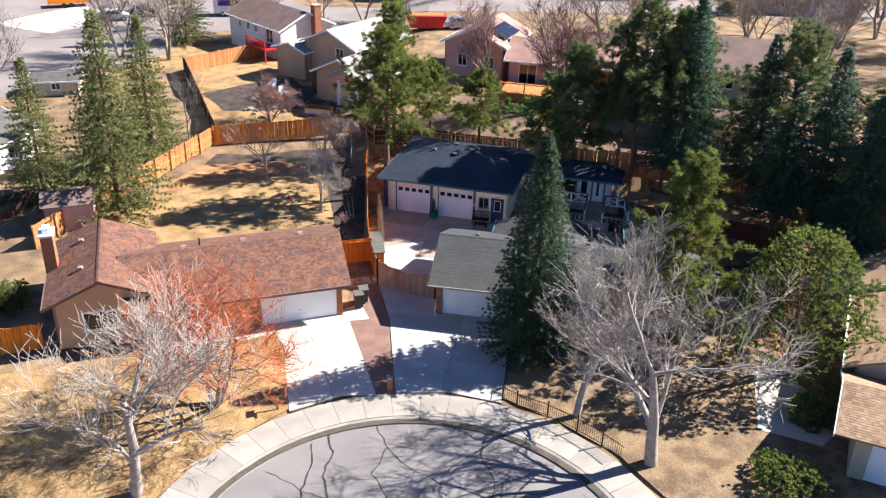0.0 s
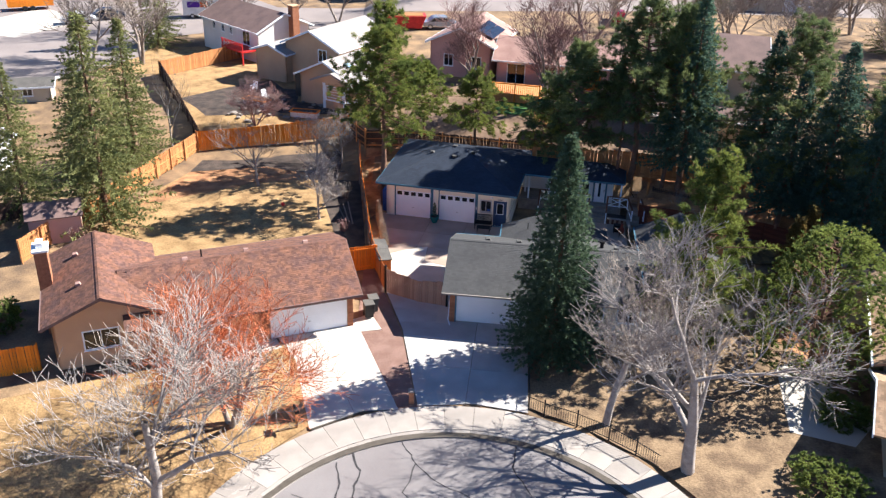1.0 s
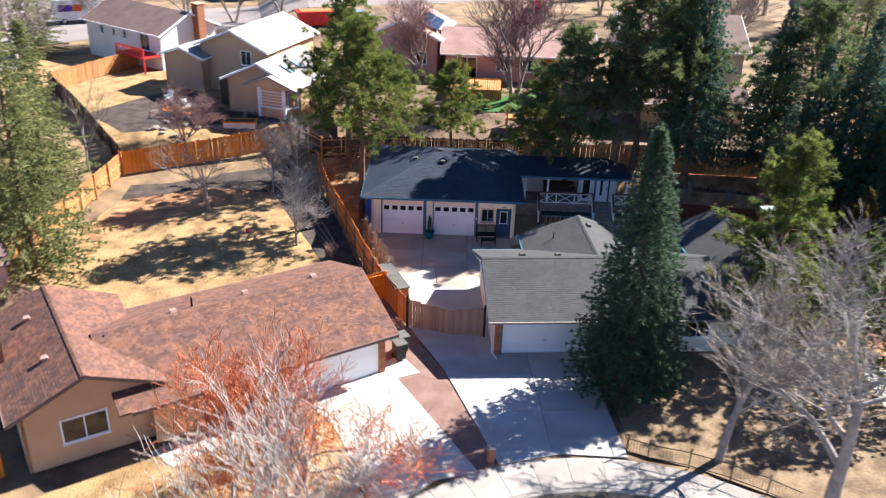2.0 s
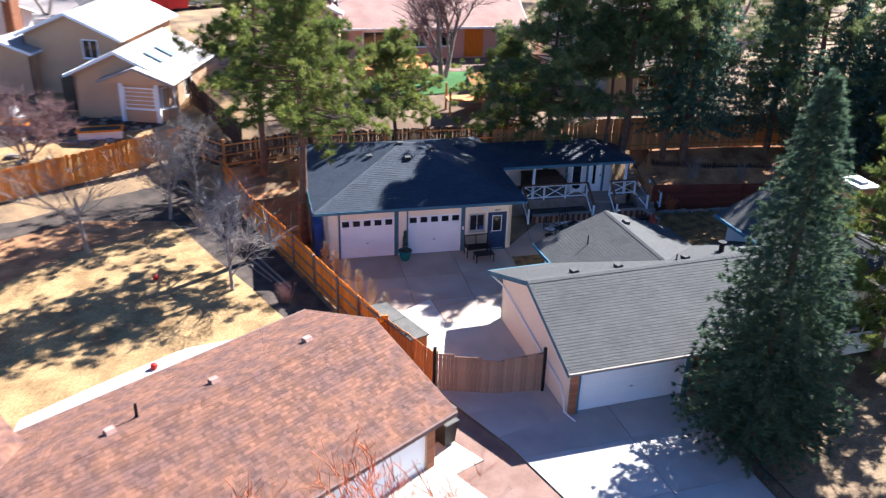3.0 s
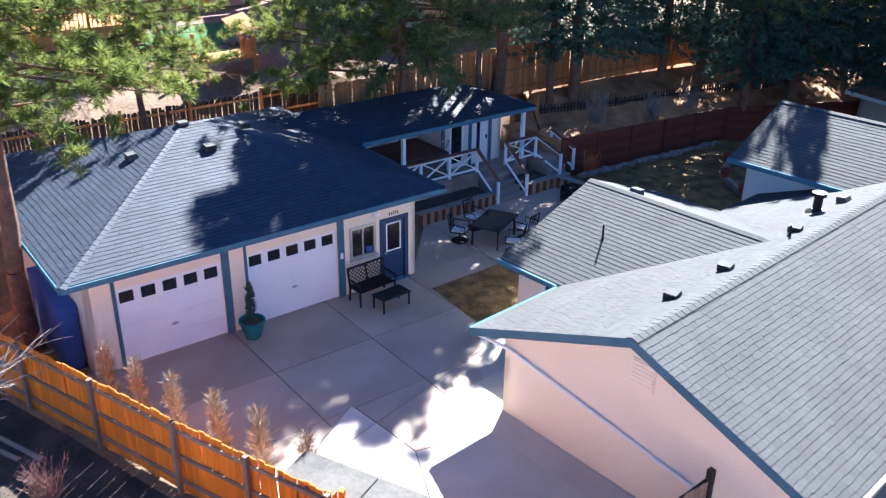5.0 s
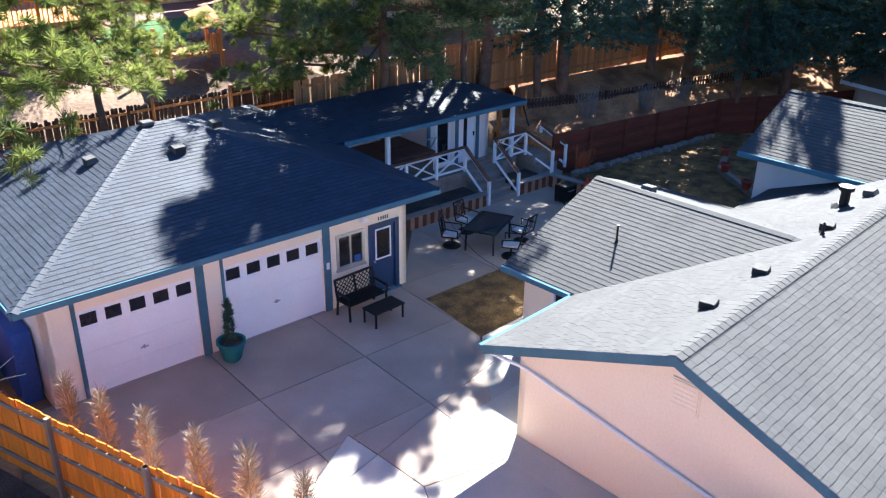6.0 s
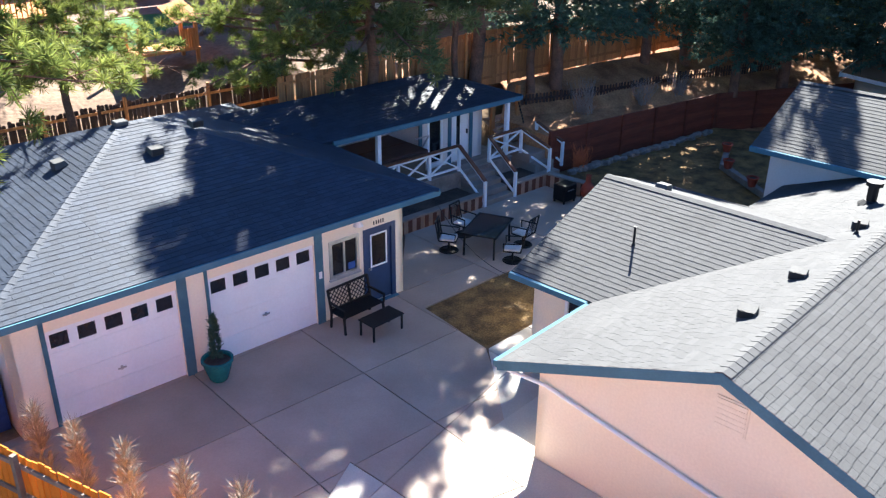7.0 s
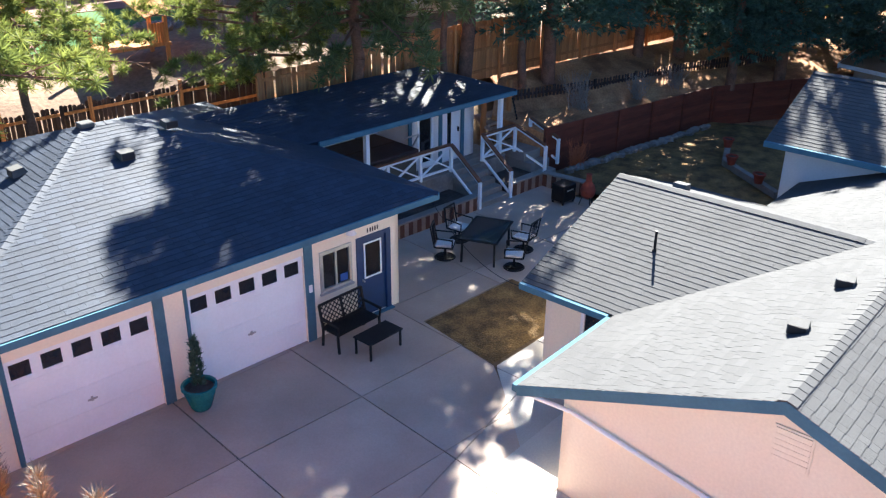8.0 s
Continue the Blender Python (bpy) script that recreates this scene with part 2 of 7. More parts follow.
def box(bm, x0, x1, y0, y1, z0, z1, m=None):
    c = ((x0 + x1) / 2, (y0 + y1) / 2, (z0 + z1) / 2)
    mm = Matrix.Translation(c) @ Matrix.Diagonal((x1 - x0, y1 - y0, z1 - z0, 1))
    bmesh.ops.create_cube(bm, size=1.0, matrix=(m @ mm) if m is not None else mm)
    return bm


def boxes(*items, m=None, bevel=0.0):
    bm = bmesh.new()
    for b in items:
        box(bm, *b, m=m)
    if bevel:
        bmesh.ops.bevel(bm, geom=list(bm.edges), offset=bevel, segments=1, affect='EDGES')
    return bm


def bar(bm, a, b, w, h=None, n=4):
    """A straight bar from a to b."""
    a, b = Vector(a), Vector(b)
    h = h or w
    d = b - a
    q = d.to_track_quat('Z', 'X').to_matrix().to_4x4()
    mm = Matrix.Translation((a + b) / 2) @ q
    if n == 4:
        bmesh.ops.create_cube(bm, size=1.0, matrix=mm @ Matrix.Diagonal((w, h, d.length, 1)))
    else:
        bmesh.ops.create_cone(bm, cap_ends=True, segments=n, radius1=w / 2, radius2=h / 2, depth=d.length, matrix=mm)
    return bm


def cyl(bm, x, y, z0, z1, r0, r1=None, n=16, m=None):
    mm = Matrix.Translation((x, y, (z0 + z1) / 2))
    bmesh.ops.create_cone(bm, cap_ends=True, segments=n, radius1=r0, radius2=r0 if r1 is None else r1, depth=z1 - z0, matrix=(m @ mm) if m is not None else mm)
    return bm


def lathe(bm, profile, n=20):
    """A turned form from (radius, height) pairs."""
    rings = []
    for r, z in profile:
        rings.append([bm.verts.new((r * math.cos(2 * math.pi * k / n), r * math.sin(2 * math.pi * k / n), z)) for k in range(n)])
    for a, b in zip(rings, rings[1:]):
        for k in range(n):
            bm.faces.new((a[k], a[(k + 1) % n], b[(k + 1) % n], b[k]))
    bm.faces.new(rings[0][::-1])
    bm.faces.new(rings[-1])
    return bm


def prism(bm, pts, direction):
    """A flat polygon pushed along a direction."""
    d = Vector(direction)
    a = [bm.verts.new(Vector(p)) for p in pts]
    b = [bm.verts.new(Vector(p) + d) for p in pts]
    n = len(a)
    bm.faces.new(a)
    bm.faces.new(b[::-1])
    for k in range(n):
        bm.faces.new((a[k], b[k], b[(k + 1) % n], a[(k + 1) % n]))
    return bm


class Acc:
    """Gathers many small faces into one mesh."""
    def __init__(self):
        self.v, self.f = [], []

    def poly(self, pts):
        k = len(self.v)
        self.v.extend(tuple(p) for p in pts)
        self.f.append(tuple(range(k, k + len(pts))))

    def tube(self, p0, p1, r0, r1, n=4):
        d = (p1 - p0)
        if d.length < 1e-5:
            return
        d.normalize()
        a = d.orthogonal().normalized()
        b = d.cross(a)
        k = len(self.v)
        for p, r in ((p0, r0), (p1, r1)):
            for i in range(n):
                t = 2 * math.pi * i / n
                q = p + (a * math.cos(t) + b * math.sin(t)) * r
                self.v.append((q.x, q.y, q.z))
        for i in range(n):
            j = (i + 1) % n
            self.f.append((k + i, k + j, k + n + j, k + n + i))

    def mesh(self, name, smooth=False):
        me = bpy.data.meshes.new(name)
        me.from_pydata(self.v, [], self.f)
        if smooth:
            me.polygons.foreach_set("use_smooth", [True] * len(me.polygons))
        me.update()
        return me


def cut_sheet(poly, lines=()):
    """A flat polygon cut by lines (point, normal) and where the ground bends; gives its faces as lists of (x, y)."""
    bm = bmesh.new()
    bm.faces.new([bm.verts.new((x, y, 0)) for x, y in poly])
    for p, nrm in lines:
        bmesh.ops.bisect_plane(bm, geom=list(bm.verts) + list(bm.edges) + list(bm.faces), plane_co=(p[0], p[1], 0), plane_no=(nrm[0], nrm[1], 0))
    out = [[(v.co.x, v.co.y) for v in f.verts] for f in bm.faces]
    bm.free()
    return out


BENDS = [((0, y), (0, 1)) for y in (25, 34, 39, 48, 57)]
HILL = [((0, 60 + 2.0 * k), (0, 1)) for k in range(27)] + [((-60 + 3.0 * k, 0), (1, 0)) for k in range(41)]


def sheet(name, poly, off, material, label="", parent=None, kind="structure", category="ground"):
    """A thin draped patch of ground."""
    bm = bmesh.new()
    far = max(p[1] for p in poly) > 64
    for f in cut_sheet(poly, BENDS + (HILL if far else [])):
        bm.faces.new([bm.verts.new((x, y, gz(x, y) + off)) for x, y in f])
    bmesh.ops.remove_doubles(bm, verts=bm.verts, dist=0.001)
    for f in bm.faces:
        f.normal_update()
        if f.normal.z < 0:
            f.normal_flip()
    me = bpy.data.meshes.new(name)
    bm.to_mesh(me)
    bm.free()
    ob = link_mesh(name, me, material, parent)
    return tagged(ob, label, category, kind=kind)


def slabs(base, poly, lines, off, material, name="slab", gap=0.012):
    """Concrete slabs with open joints, each a piece under its sheet."""
    for f in cut_sheet(poly, list(lines) + BENDS):
        c = Vector((sum(p[0] for p in f) / len(f), sum(p[1] for p in f) / len(f)))
        pts = []
        for x, y in f:
            d = Vector((x, y)) - c
            q = Vector((x, y)) - d.normalized() * gap * 1.4 if d.length > 0.1 else Vector((x, y))
            pts.append((q.x - c.x, q.y - c.y, gz(q.x, q.y) + off))
        bm = bmesh.new()
        prism(bm, pts, (0, 0, -0.05))
        ob = part(name, bm, material, base)
        ob.location = (c.x, c.y, 0)


def line_set(origin, ang, step, count, start=0):
    """Parallel cutting lines whose normal points at ang degrees."""
    nx, ny = math.cos(radians(ang)), math.sin(radians(ang))
    return [((origin[0] + nx * (start + k * step), origin[1] + ny * (start + k * step)), (nx, ny)) for k in range(count)]


def clip2(poly, a, b, c):
    """Clip a 2D polygon to a*x + b*y <= c."""
    out = []
    n = len(poly)
    for i in range(n):
        p, q = poly[i], poly[(i + 1) % n]
        dp, dq = a * p[0] + b * p[1] - c, a * q[0] + b * q[1] - c
        if dp <= 0:
            out.append(p)
        if dp * dq < 0:
            t = dp / (dp - dq)
            out.append((p[0] + (q[0] - p[0]) * t, p[1] + (q[1] - p[1]) * t))
    return out


ONE_TAB = {}


def roof_slope(parent, pts, material, thick=0.13, tabs=True, exposure=0.145, width=0.23, seed=1, singles=0, near=None, body=None, name="roof_slope"):
    """A roof plane: pts[0] to pts[1] is the eave, turning left seen from outside. A slab with rows of shingles on it."""
    P = [Vector(p) for p in pts]
    e = (P[1] - P[0]).normalized()
    nrm = (P[1] - P[0]).cross(P[2] - P[1]).normalized()
    s = nrm.cross(e).normalized()
    bm = bmesh.new()
    prism(bm, P, -nrm * thick)
    slope = part(name, bm, body or material, parent)
    if not tabs:
        return slope
    flat = [((p - P[0]).dot(e), (p - P[0]).dot(s)) for p in P]
    edges = []
    for i in range(len(flat)):
        (x0, y0), (x1, y1) = flat[i], flat[(i + 1) % len(flat)]
        edges.append((y1 - y0, -(x1 - x0), (y1 - y0) * x0 - (x1 - x0) * y0))
    rnd = random.Random(seed)
    acc = Acc()
    x_lo, x_hi = min(p[0] for p in flat), max(p[0] for p in flat)
    y_hi = max(p[1] for p in flat)
    rows = int(y_hi / exposure) + 1
    made = 0
    for r in range(rows):
        y0 = r * exposure - 0.02
        x = x_lo - rnd.random() * width
        while x < x_hi:
            w = width * rnd.choice((0.6, 0.85, 1.0, 1.0, 1.3))
            drop = rnd.choice((0, 0, 0.012))
            full = [(x + 0.002, y0 - drop), (x + w - 0.002, y0 - drop), (x + w - 0.002, y0 + exposure), (x + 0.002, y0 + exposure)]
            q = full
            for ed in edges:
                q = clip2(q, *ed)
                if len(q) < 3:
                    break
            lift = 0.009 + rnd.random() * 0.003
            if len(q) >= 3:
                whole = len(q) == 4 and abs(q[0][0] - full[0][0]) < 1e-6 and q == full
                mid = P[0] + e * (x + w / 2) + s * (y0 + exposure / 2)
                if singles and made < singles and whole and (near is None or near(mid)):
                    key = (round(w, 3), material.name)
                    if key not in ONE_TAB:
                        bm = bmesh.new()
                        prism(bm, [(-w / 2 + 0.004, -exposure / 2, 0.018), (w / 2 - 0.004, -exposure / 2, 0.018), (w / 2 - 0.004, exposure / 2, 0.004), (-w / 2 + 0.004, exposure / 2, 0.004)], (0, 0, -0.012))
                        bmesh.ops.recalc_face_normals(bm, faces=bm.faces)
                        me = bpy.data.meshes.new("shingle")
                        bm.to_mesh(me)
                        bm.free()
                        me.materials.append(M["sh_single"])
                        ONE_TAB[key] = me
                    ob = new("shingle", ONE_TAB[key])
                    ob.parent = slope
                    rot = Matrix((e, s, nrm)).transposed().to_4x4()
                    ob.matrix_basis = Matrix.Translation(mid + nrm * (lift - 0.014)) @ rot
                    made += 1
                else:
                    top = [P[0] + e * a + s * b + nrm * (lift * (1 - (b - y0) / exposure * 0.8)) for a, b in q]
                    k = len(acc.v)
                    n = len(top)
                    acc.v.extend(tuple(p) for p in top)
                    acc.v.extend(tuple(p - nrm * 0.024) for p in top)
                    acc.f.append(tuple(range(k, k + n)))
                    for i in range(n):
                        j = (i + 1) % n
                        acc.f.append((k + j, k + i, k + n + i, k + n + j))
            x += w
    ob = link_mesh("shingles", acc.mesh("shingles"), material, slope)
    tagged(ob, kind="stuff")
    return slope


def ridge_caps(parent, a, b, material, normal_drop=0.10, step=0.2):
    """Overlapping cap shingles along a ridge or hip; one joined strip."""
    a, b = Vector(a), Vector(b)
    d = (b - a)
    L = d.length
    d.normalize()
    side = d.cross(Vector((0, 0, 1))).normalized()
    up = side.cross(d)
    acc = Acc()
    n = int(L / step)
    for k in range(n + 1):
        p = a + d * min(k * step, L)
        q = a + d * min(k * step + step * 1.1, L)
        h0, h1 = 0.024, 0.015
        for sg in (1, -1):
            w = side * (0.14 * sg)
            acc.poly([p + up * h0, q + up * h1, q + w - up * (normal_drop * 0.45 - h1), p + w - up * (normal_drop * 0.45 - h0)][::sg])
        acc.poly([p + up * h0, p + side * 0.14 - up * (normal_drop * 0.45 - h0), p - side * 0.14 - up * (normal_drop * 0.45 - h0)])
    ob = link_mesh("ridge_cap", acc.mesh("ridge_cap"), material, parent)
    return tagged(ob, kind="stuff")


# ---------------------------------------------------------------- house helpers
def wall_frame(p0, p1):
    a = math.atan2(p1[1] - p0[1], p1[0] - p0[0])
    return Matrix.Translation((p0[0], p0[1], 0)) @ Matrix.Rotation(a, 4, 'Z'), math.hypot(p1[0] - p0[0], p1[1] - p0[1])


def wall(parent, p0, p1, z0, z1, material, holes=(), th=0.16, name="wall", apex=None):
    """An upright wall; holes (a0, a1, b0, b1) go through it; apex (along, height) tops it with a gable."""
    m, L = wall_frame(p0, p1)
    bm = bmesh.new()
    xs = sorted({0.0, L, *[h[0] for h in holes], *[h[1] for h in holes]})
    for x0, x1 in zip(xs, xs[1:]):
        mid = (x0 + x1) / 2
        cuts = sorted([(h[2], h[3]) for h in holes if h[0] < mid < h[1]])
        z = z0
        for b0, b1 in cuts:
            if b0 > z + 1e-4:
                box(bm, x0, x1, 0, th, z, b0, m)
            z = b1
        if z < z1 - 1e-4:
            box(bm, x0, x1, 0, th, z, z1, m)
    if apex:
        prism(bm, [m @ Vector((0, 0, z1)), m @ Vector((L, 0, z1)), m @ Vector((apex[0], 0, apex[1]))], m.to_3x3() @ Vector((0, th, 0)))
    bmesh.ops.remove_doubles(bm, verts=bm.verts, dist=0.0005)
    return part(name, bm, material, parent)


def window(parent, p0, p1, a0, a1, b0, b1, mullions=1, frame_mat=None, th=0.06, rails=0):
    m, L = wall_frame(p0, p1)
    f = 0.05
    bm = bmesh.new()
    rings = []
    for y in (-th / 2, th):
        for x0, x1, z0, z1 in ((a0 - 0.03, a1 + 0.03, b0 - 0.03, b1 + 0.03), (a0 + f, a1 - f, b0 + f, b1 - f)):
            rings.append([bm.verts.new(m @ Vector(q)) for q in ((x0, y, z0), (x1, y, z0), (x1, y, z1), (x0, y, z1))])
    for ra, rb in ((0, 1), (2, 3), (0, 2), (1, 3)):
        for k in range(4):
            bm.faces.new((rings[ra][k], rings[ra][(k + 1) % 4], rings[rb][(k + 1) % 4], rings[rb][k]))
    w = part("window", bm, frame_mat or M["white"], parent)
    for k in range(mullions):
        x = a0 + (a1 - a0) * (k + 1) / (mullions + 1)
        part("mullion", boxes((x - 0.025, x + 0.025, -th / 3, th * 0.8, b0 + f, b1 - f), m=m), frame_mat or M["white"], w)
    for k in range(rails):
        z = b0 + (b1 - b0) * (k + 1) / (rails + 1)
        part("glazing_bar", boxes((a0 + f, a1 - f, -th / 3, th * 0.7, z - 0.02, z + 0.02), m=m), frame_mat or M["white"], w)
    n = mullions + 1
    for k in range(n):
        x0, x1 = a0 + f + (a1 - a0 - 2 * f) * k / n + 0.02, a0 + f + (a1 - a0 - 2 * f) * (k + 1) / n - 0.02
        part("pane", boxes((x0 - 0.03, x1 + 0.03, 0.015, 0.03, b0 + f - 0.01, b1 - f + 0.01), m=m), M["dark_glass"], w)
    part("window_sill", boxes((a0 - 0.06, a1 + 0.06, -th, 0.0, b0 - 0.07, b0 - 0.032), m=m), frame_mat or M["white"], w)
    return w


def garage_door(parent, p0, p1, a0, a1, z0, z1, panes=0, sections=4, label=""):
    m, L = wall_frame(p0, p1)
    h = (z1 - z0) / sections
    holes = []
    if panes:
        b0, b1 = z0 + h * (sections - 1) + 0.11, z1 - 0.12
        w = (a1 - a0) / panes
        holes = [(a0 + w * k + w * 0.17, a0 + w * (k + 1) - w * 0.17, b0, b1) for k in range(panes)]
    d = part("garage_door", boxes((a0, a1, 0.112, 0.122, z0, z1 if not holes else z0 + h * (sections - 1)), m=m), M["white"], parent, label)
    for k in range(sections):
        bm = bmesh.new()
        zz0, zz1 = z0 + h * k + 0.0015, z0 + h * (k + 1) - 0.0015
        if k == sections - 1 and holes:
            xs = [a0] + [q for hh in holes for q in hh[:2]] + [a1]
            for i in range(0, len(xs), 2):
                box(bm, xs[i], xs[i + 1], 0.07, 0.11, zz0, zz1, m)
            for hh in holes:
                box(bm, hh[0], hh[1], 0.07, 0.11, zz0, hh[2], m)
                box(bm, hh[0], hh[1], 0.07, 0.11, hh[3], zz1, m)
            bmesh.ops.remove_doubles(bm, verts=bm.verts, dist=0.0005)
        else:
            box(bm, a0, a1, 0.07, 0.11, zz0, zz1, m)
        part("door_section", bm, M["white"], d)
    for hh in holes:
        part("pane", boxes((hh[0] - 0.01, hh[1] + 0.01, 0.085, 0.1, hh[2] - 0.01, hh[3] + 0.01), m=m), M["dark_glass"], d)
    mid = (a0 + a1) / 2
    part("handle", boxes((mid - 0.09, mid + 0.09, 0.03, 0.05, z0 + 0.75, z0 + 0.78), (mid - 0.02, mid + 0.02, 0.045, 0.075, z0 + 0.72, z0 + 0.81), m=m), M["metal"], d)
    return d


def strip(parent, a, b, w, h, material, name="fascia"):
    """A level or raking board from a to b, its top at those points."""
    bm = bmesh.new()
    a, b = Vector(a), Vector(b)
    d = b - a
    side = d.cross(Vector((0, 0, 1))).normalized() * (w / 2)
    prism(bm, [a + side, b + side, b - side, a - side], (0, 0, -h))
    return part(name, bm, material, parent)


def roof_vent(parent, p, rot, name="roof_vent", material=None):
    m = Matrix.Translation(p) @ Matrix.Rotation(radians(rot), 4, 'Z')
    bm = bmesh.new()
    prism(bm, [m @ Vector(q) for q in ((-0.15, -0.15, -0.08), (-0.15, 0.18, -0.04), (-0.15, 0.08, 0.11), (-0.15, -0.15, 0.08))], m.to_3x3() @ Vector((0.3, 0, 0)))
    v = part(name, bm, material or M["vent"], parent)
    part("vent_mouth", boxes((-0.13, 0.13, -0.162, -0.152, -0.07, 0.075), m=m), M["black"], v)
    return v


def pipe_vent(parent, p, h=0.45, r=0.045, cap=False):
    bm = cyl(bmesh.new(), p[0], p[1], p[2] - 0.15, p[2] + h, r, n=10)
    cyl(bm, p[0], p[1], p[2] - 0.05, p[2] + 0.06, r * 2.4, r * 1.2, n=10)
    if cap:
        cyl(bm, p[0], p[1], p[2] + h, p[2] + h + 0.1, r * 1.6, r * 1.6, n=10)
    return part("vent_pipe", bm, M["iron"], parent, "black vent pipe")


BRICKS = {}


def brick_panel(parent, p0, p1, a0, a1, z0, z1, name="brick_facing"):
    """A brick facing proud of a wall, each brick a piece."""
    m, L = wall_frame(p0, p1)
    back = part(name, boxes((a0, a1, -0.05, 0.0, z0, z1), m=m), M["mortar"], parent)
    bw, bh = 0.203, 0.076
    rows, cols = int((z1 - z0) / bh), max(1, int((a1 - a0) / bw))
    w = (a1 - a0) / cols
    key = round(w, 3)
    if key not in BRICKS:
        bm = boxes((-w / 2 + 0.006, w / 2 - 0.006, -0.012, 0.012, -bh / 2 + 0.006, bh / 2 - 0.006))
        me = bpy.data.meshes.new("brick")
        bm.to_mesh(me)
        bm.free()
        me.materials.append(M["brick"])
        BRICKS[key] = me
    for r in range(rows):
        for c in range(cols):
            x = a0 + w * (c + 0.5) + (w * 0.25 if r % 2 else -w * 0.25) * (0 if cols == 1 else 1)
            x = min(max(x, a0 + w * 0.5), a1 - w * 0.5)
            ob = new("brick", BRICKS[key])
            ob.parent = back
            ob.matrix_basis = m @ Matrix.Translation((x, -0.06, z0 + bh * (r + 0.5)))
    return back


M["sh_single"] = mat("grey_shingle_single", (0.074, 0.074, 0.075), (0.062, 0.062, 0.064), 0.8, 0.8, 0.3, 60, vary="object", amount=0.08, spec=0.14)

# ---------------------------------------------------------------- ground
gx = [-3000, -400, -120] + [-63 + 3.0 * k for k in range(43)] + [120, 400, 3000]
gy = [-3000, -300, -42] + [-6 + 2.0 * k for k in range(63)] + [160, 400, 3000]
CX, CY, RG = -1.0, 27.0, 10.9


def street_dip(x, y):
    r = math.hypot(x - CX, max(0.0, y - CY))
    return -0.22 if r < RG + 1.6 else 0.0


bm = bmesh.new()
grid = [[bm.verts.new((x, y, gz(x, y) - 0.03 + street_dip(x, y))) for x in gx] for y in gy]
for a, b in zip(grid, grid[1:]):
    for k in range(len(gx) - 1):
        bm.faces.new((a[k], a[k + 1], b[k + 1], b[k]))
tagged(part("ground", bm, M["ground"]), "dry brown yard earth with sparse dead grass", "ground", kind="structure")


def arc(cx, cy, r, a0, a1, n):
    return [(cx + r * math.cos(radians(a0 + (a1 - a0) * k / n)), cy + r * math.sin(radians(a0 + (a1 - a0) * k / n))) for k in range(n + 1)]


# street with its crack sealant
street = sheet("road", arc(CX, CY, RG - 0.45, 0, 180, 40) + [(CX - RG + 0.45, -40), (CX + RG - 0.45, -40)], -0.10, M["asphalt"], "worn grey asphalt cul-de-sac with black crack sealant", category="road")


def crack(pts, w, seed):
    rnd = random.Random(seed)
    line = []
    for (x0, y0), (x1, y1) in zip(pts, pts[1:]):
        n = max(2, int(math.hypot(x1 - x0, y1 - y0) / 0.35))
        for k in range(n):
            t = k / n
            line.append(Vector((x0 + (x1 - x0) * t + rnd.gauss(0, 0.05), y0 + (y1 - y0) * t + rnd.gauss(0, 0.05))))
    line.append(Vector(pts[-1]))
    acc = Acc()
    for p, q in zip(line, line[1:]):
        d = (q - p)
        s = Vector((-d.y, d.x)).normalized() * w * 0.5 * rnd.uniform(0.7, 1.3)
        acc.poly([(v.x, v.y, gz(v.x, v.y) - 0.094) for v in (p - s, q + d * 0.1 - s, q + d * 0.1 + s, p + s)])
    tagged(link_mesh("crack_seal", acc.mesh("crack_seal"), M["seal"], street), "black crack sealant on asphalt")


crack([(-5.8, 36.4), (-5.3, 35.0), (-5.6, 33.2), (-5.0, 31.0), (-5.2, 27)], 0.099, 1)
crack([(-6.6, 35.6), (-6.2, 34.2), (-6.5, 32.2), (-6.1, 30.0)], 0.081, 2)
crack([(-3.3, 37.2), (-2.6, 35.4), (-1.2, 33.9), (0.6, 32.8), (3.4, 32.2), (5.6, 32.6)], 0.056, 3)
crack([(-2.6, 35.4), (-3.2, 33.5), (-2.2, 31.6), (-0.6, 30.4)], 0.050, 4)
crack([(2.6, 37.0), (2.2, 35.2), (2.9, 33.2), (2.5, 31.0), (2.7, 27)], 0.074, 5)
crack([(-8.5, 33.5), (-6, 31.9), (-3, 31.2), (1, 31.5), (5, 30.4), (8, 30.8)], 0.043, 6)

# kerb, gutter and pavement ring, cut into slabs
def ring(name, r0, r1, off, material, label, n, piece, drop=0.0, a_from=8, a_to=172, category="pavement"):
    bm = bmesh.new()
    for k in range(60):
        a0, a1 = a_from + (a_to - a_from) * k / 60, a_from + (a_to - a_from) * (k + 1) / 60
        q = [(CX + r * math.cos(radians(a)), CY + r * math.sin(radians(a))) for r, a in ((r0, a0), (r1, a0), (r1, a1), (r0, a1))]
        bm.faces.new([bm.verts.new((x, y, gz(x, y) + off - 0.03)) for x, y in q])
    base = tagged(part(name, bm, M["joint"]), label, category, kind="structure")
    for k in range(n):
        a0, a1 = a_from + (a_to - a_from) * (k + 0.006) / n, a_from + (a_to - a_from) * (k + 0.994) / n
        am = (a0 + a1) / 2
        c = Vector((CX + (r0 + r1) / 2 * math.cos(radians(am)), CY + (r0 + r1) / 2 * math.sin(radians(am))))
        pts = []
        for r, a, z in ((r0, a0, drop), (r1, a0, 0), (r1, am, 0), (r1, a1, 0), (r0, a1, drop), (r0, am, drop)):
            x, y = CX + r * math.cos(radians(a)), CY + r * math.sin(radians(a))
            pts.append((x - c.x, y - c.y, gz(x, y) + off + z))
        bm = prism(bmesh.new(), pts, (0, 0, -0.3))
        ob = part(piece, bm, material, base)
        ob.location = (c.x, c.y, 0)


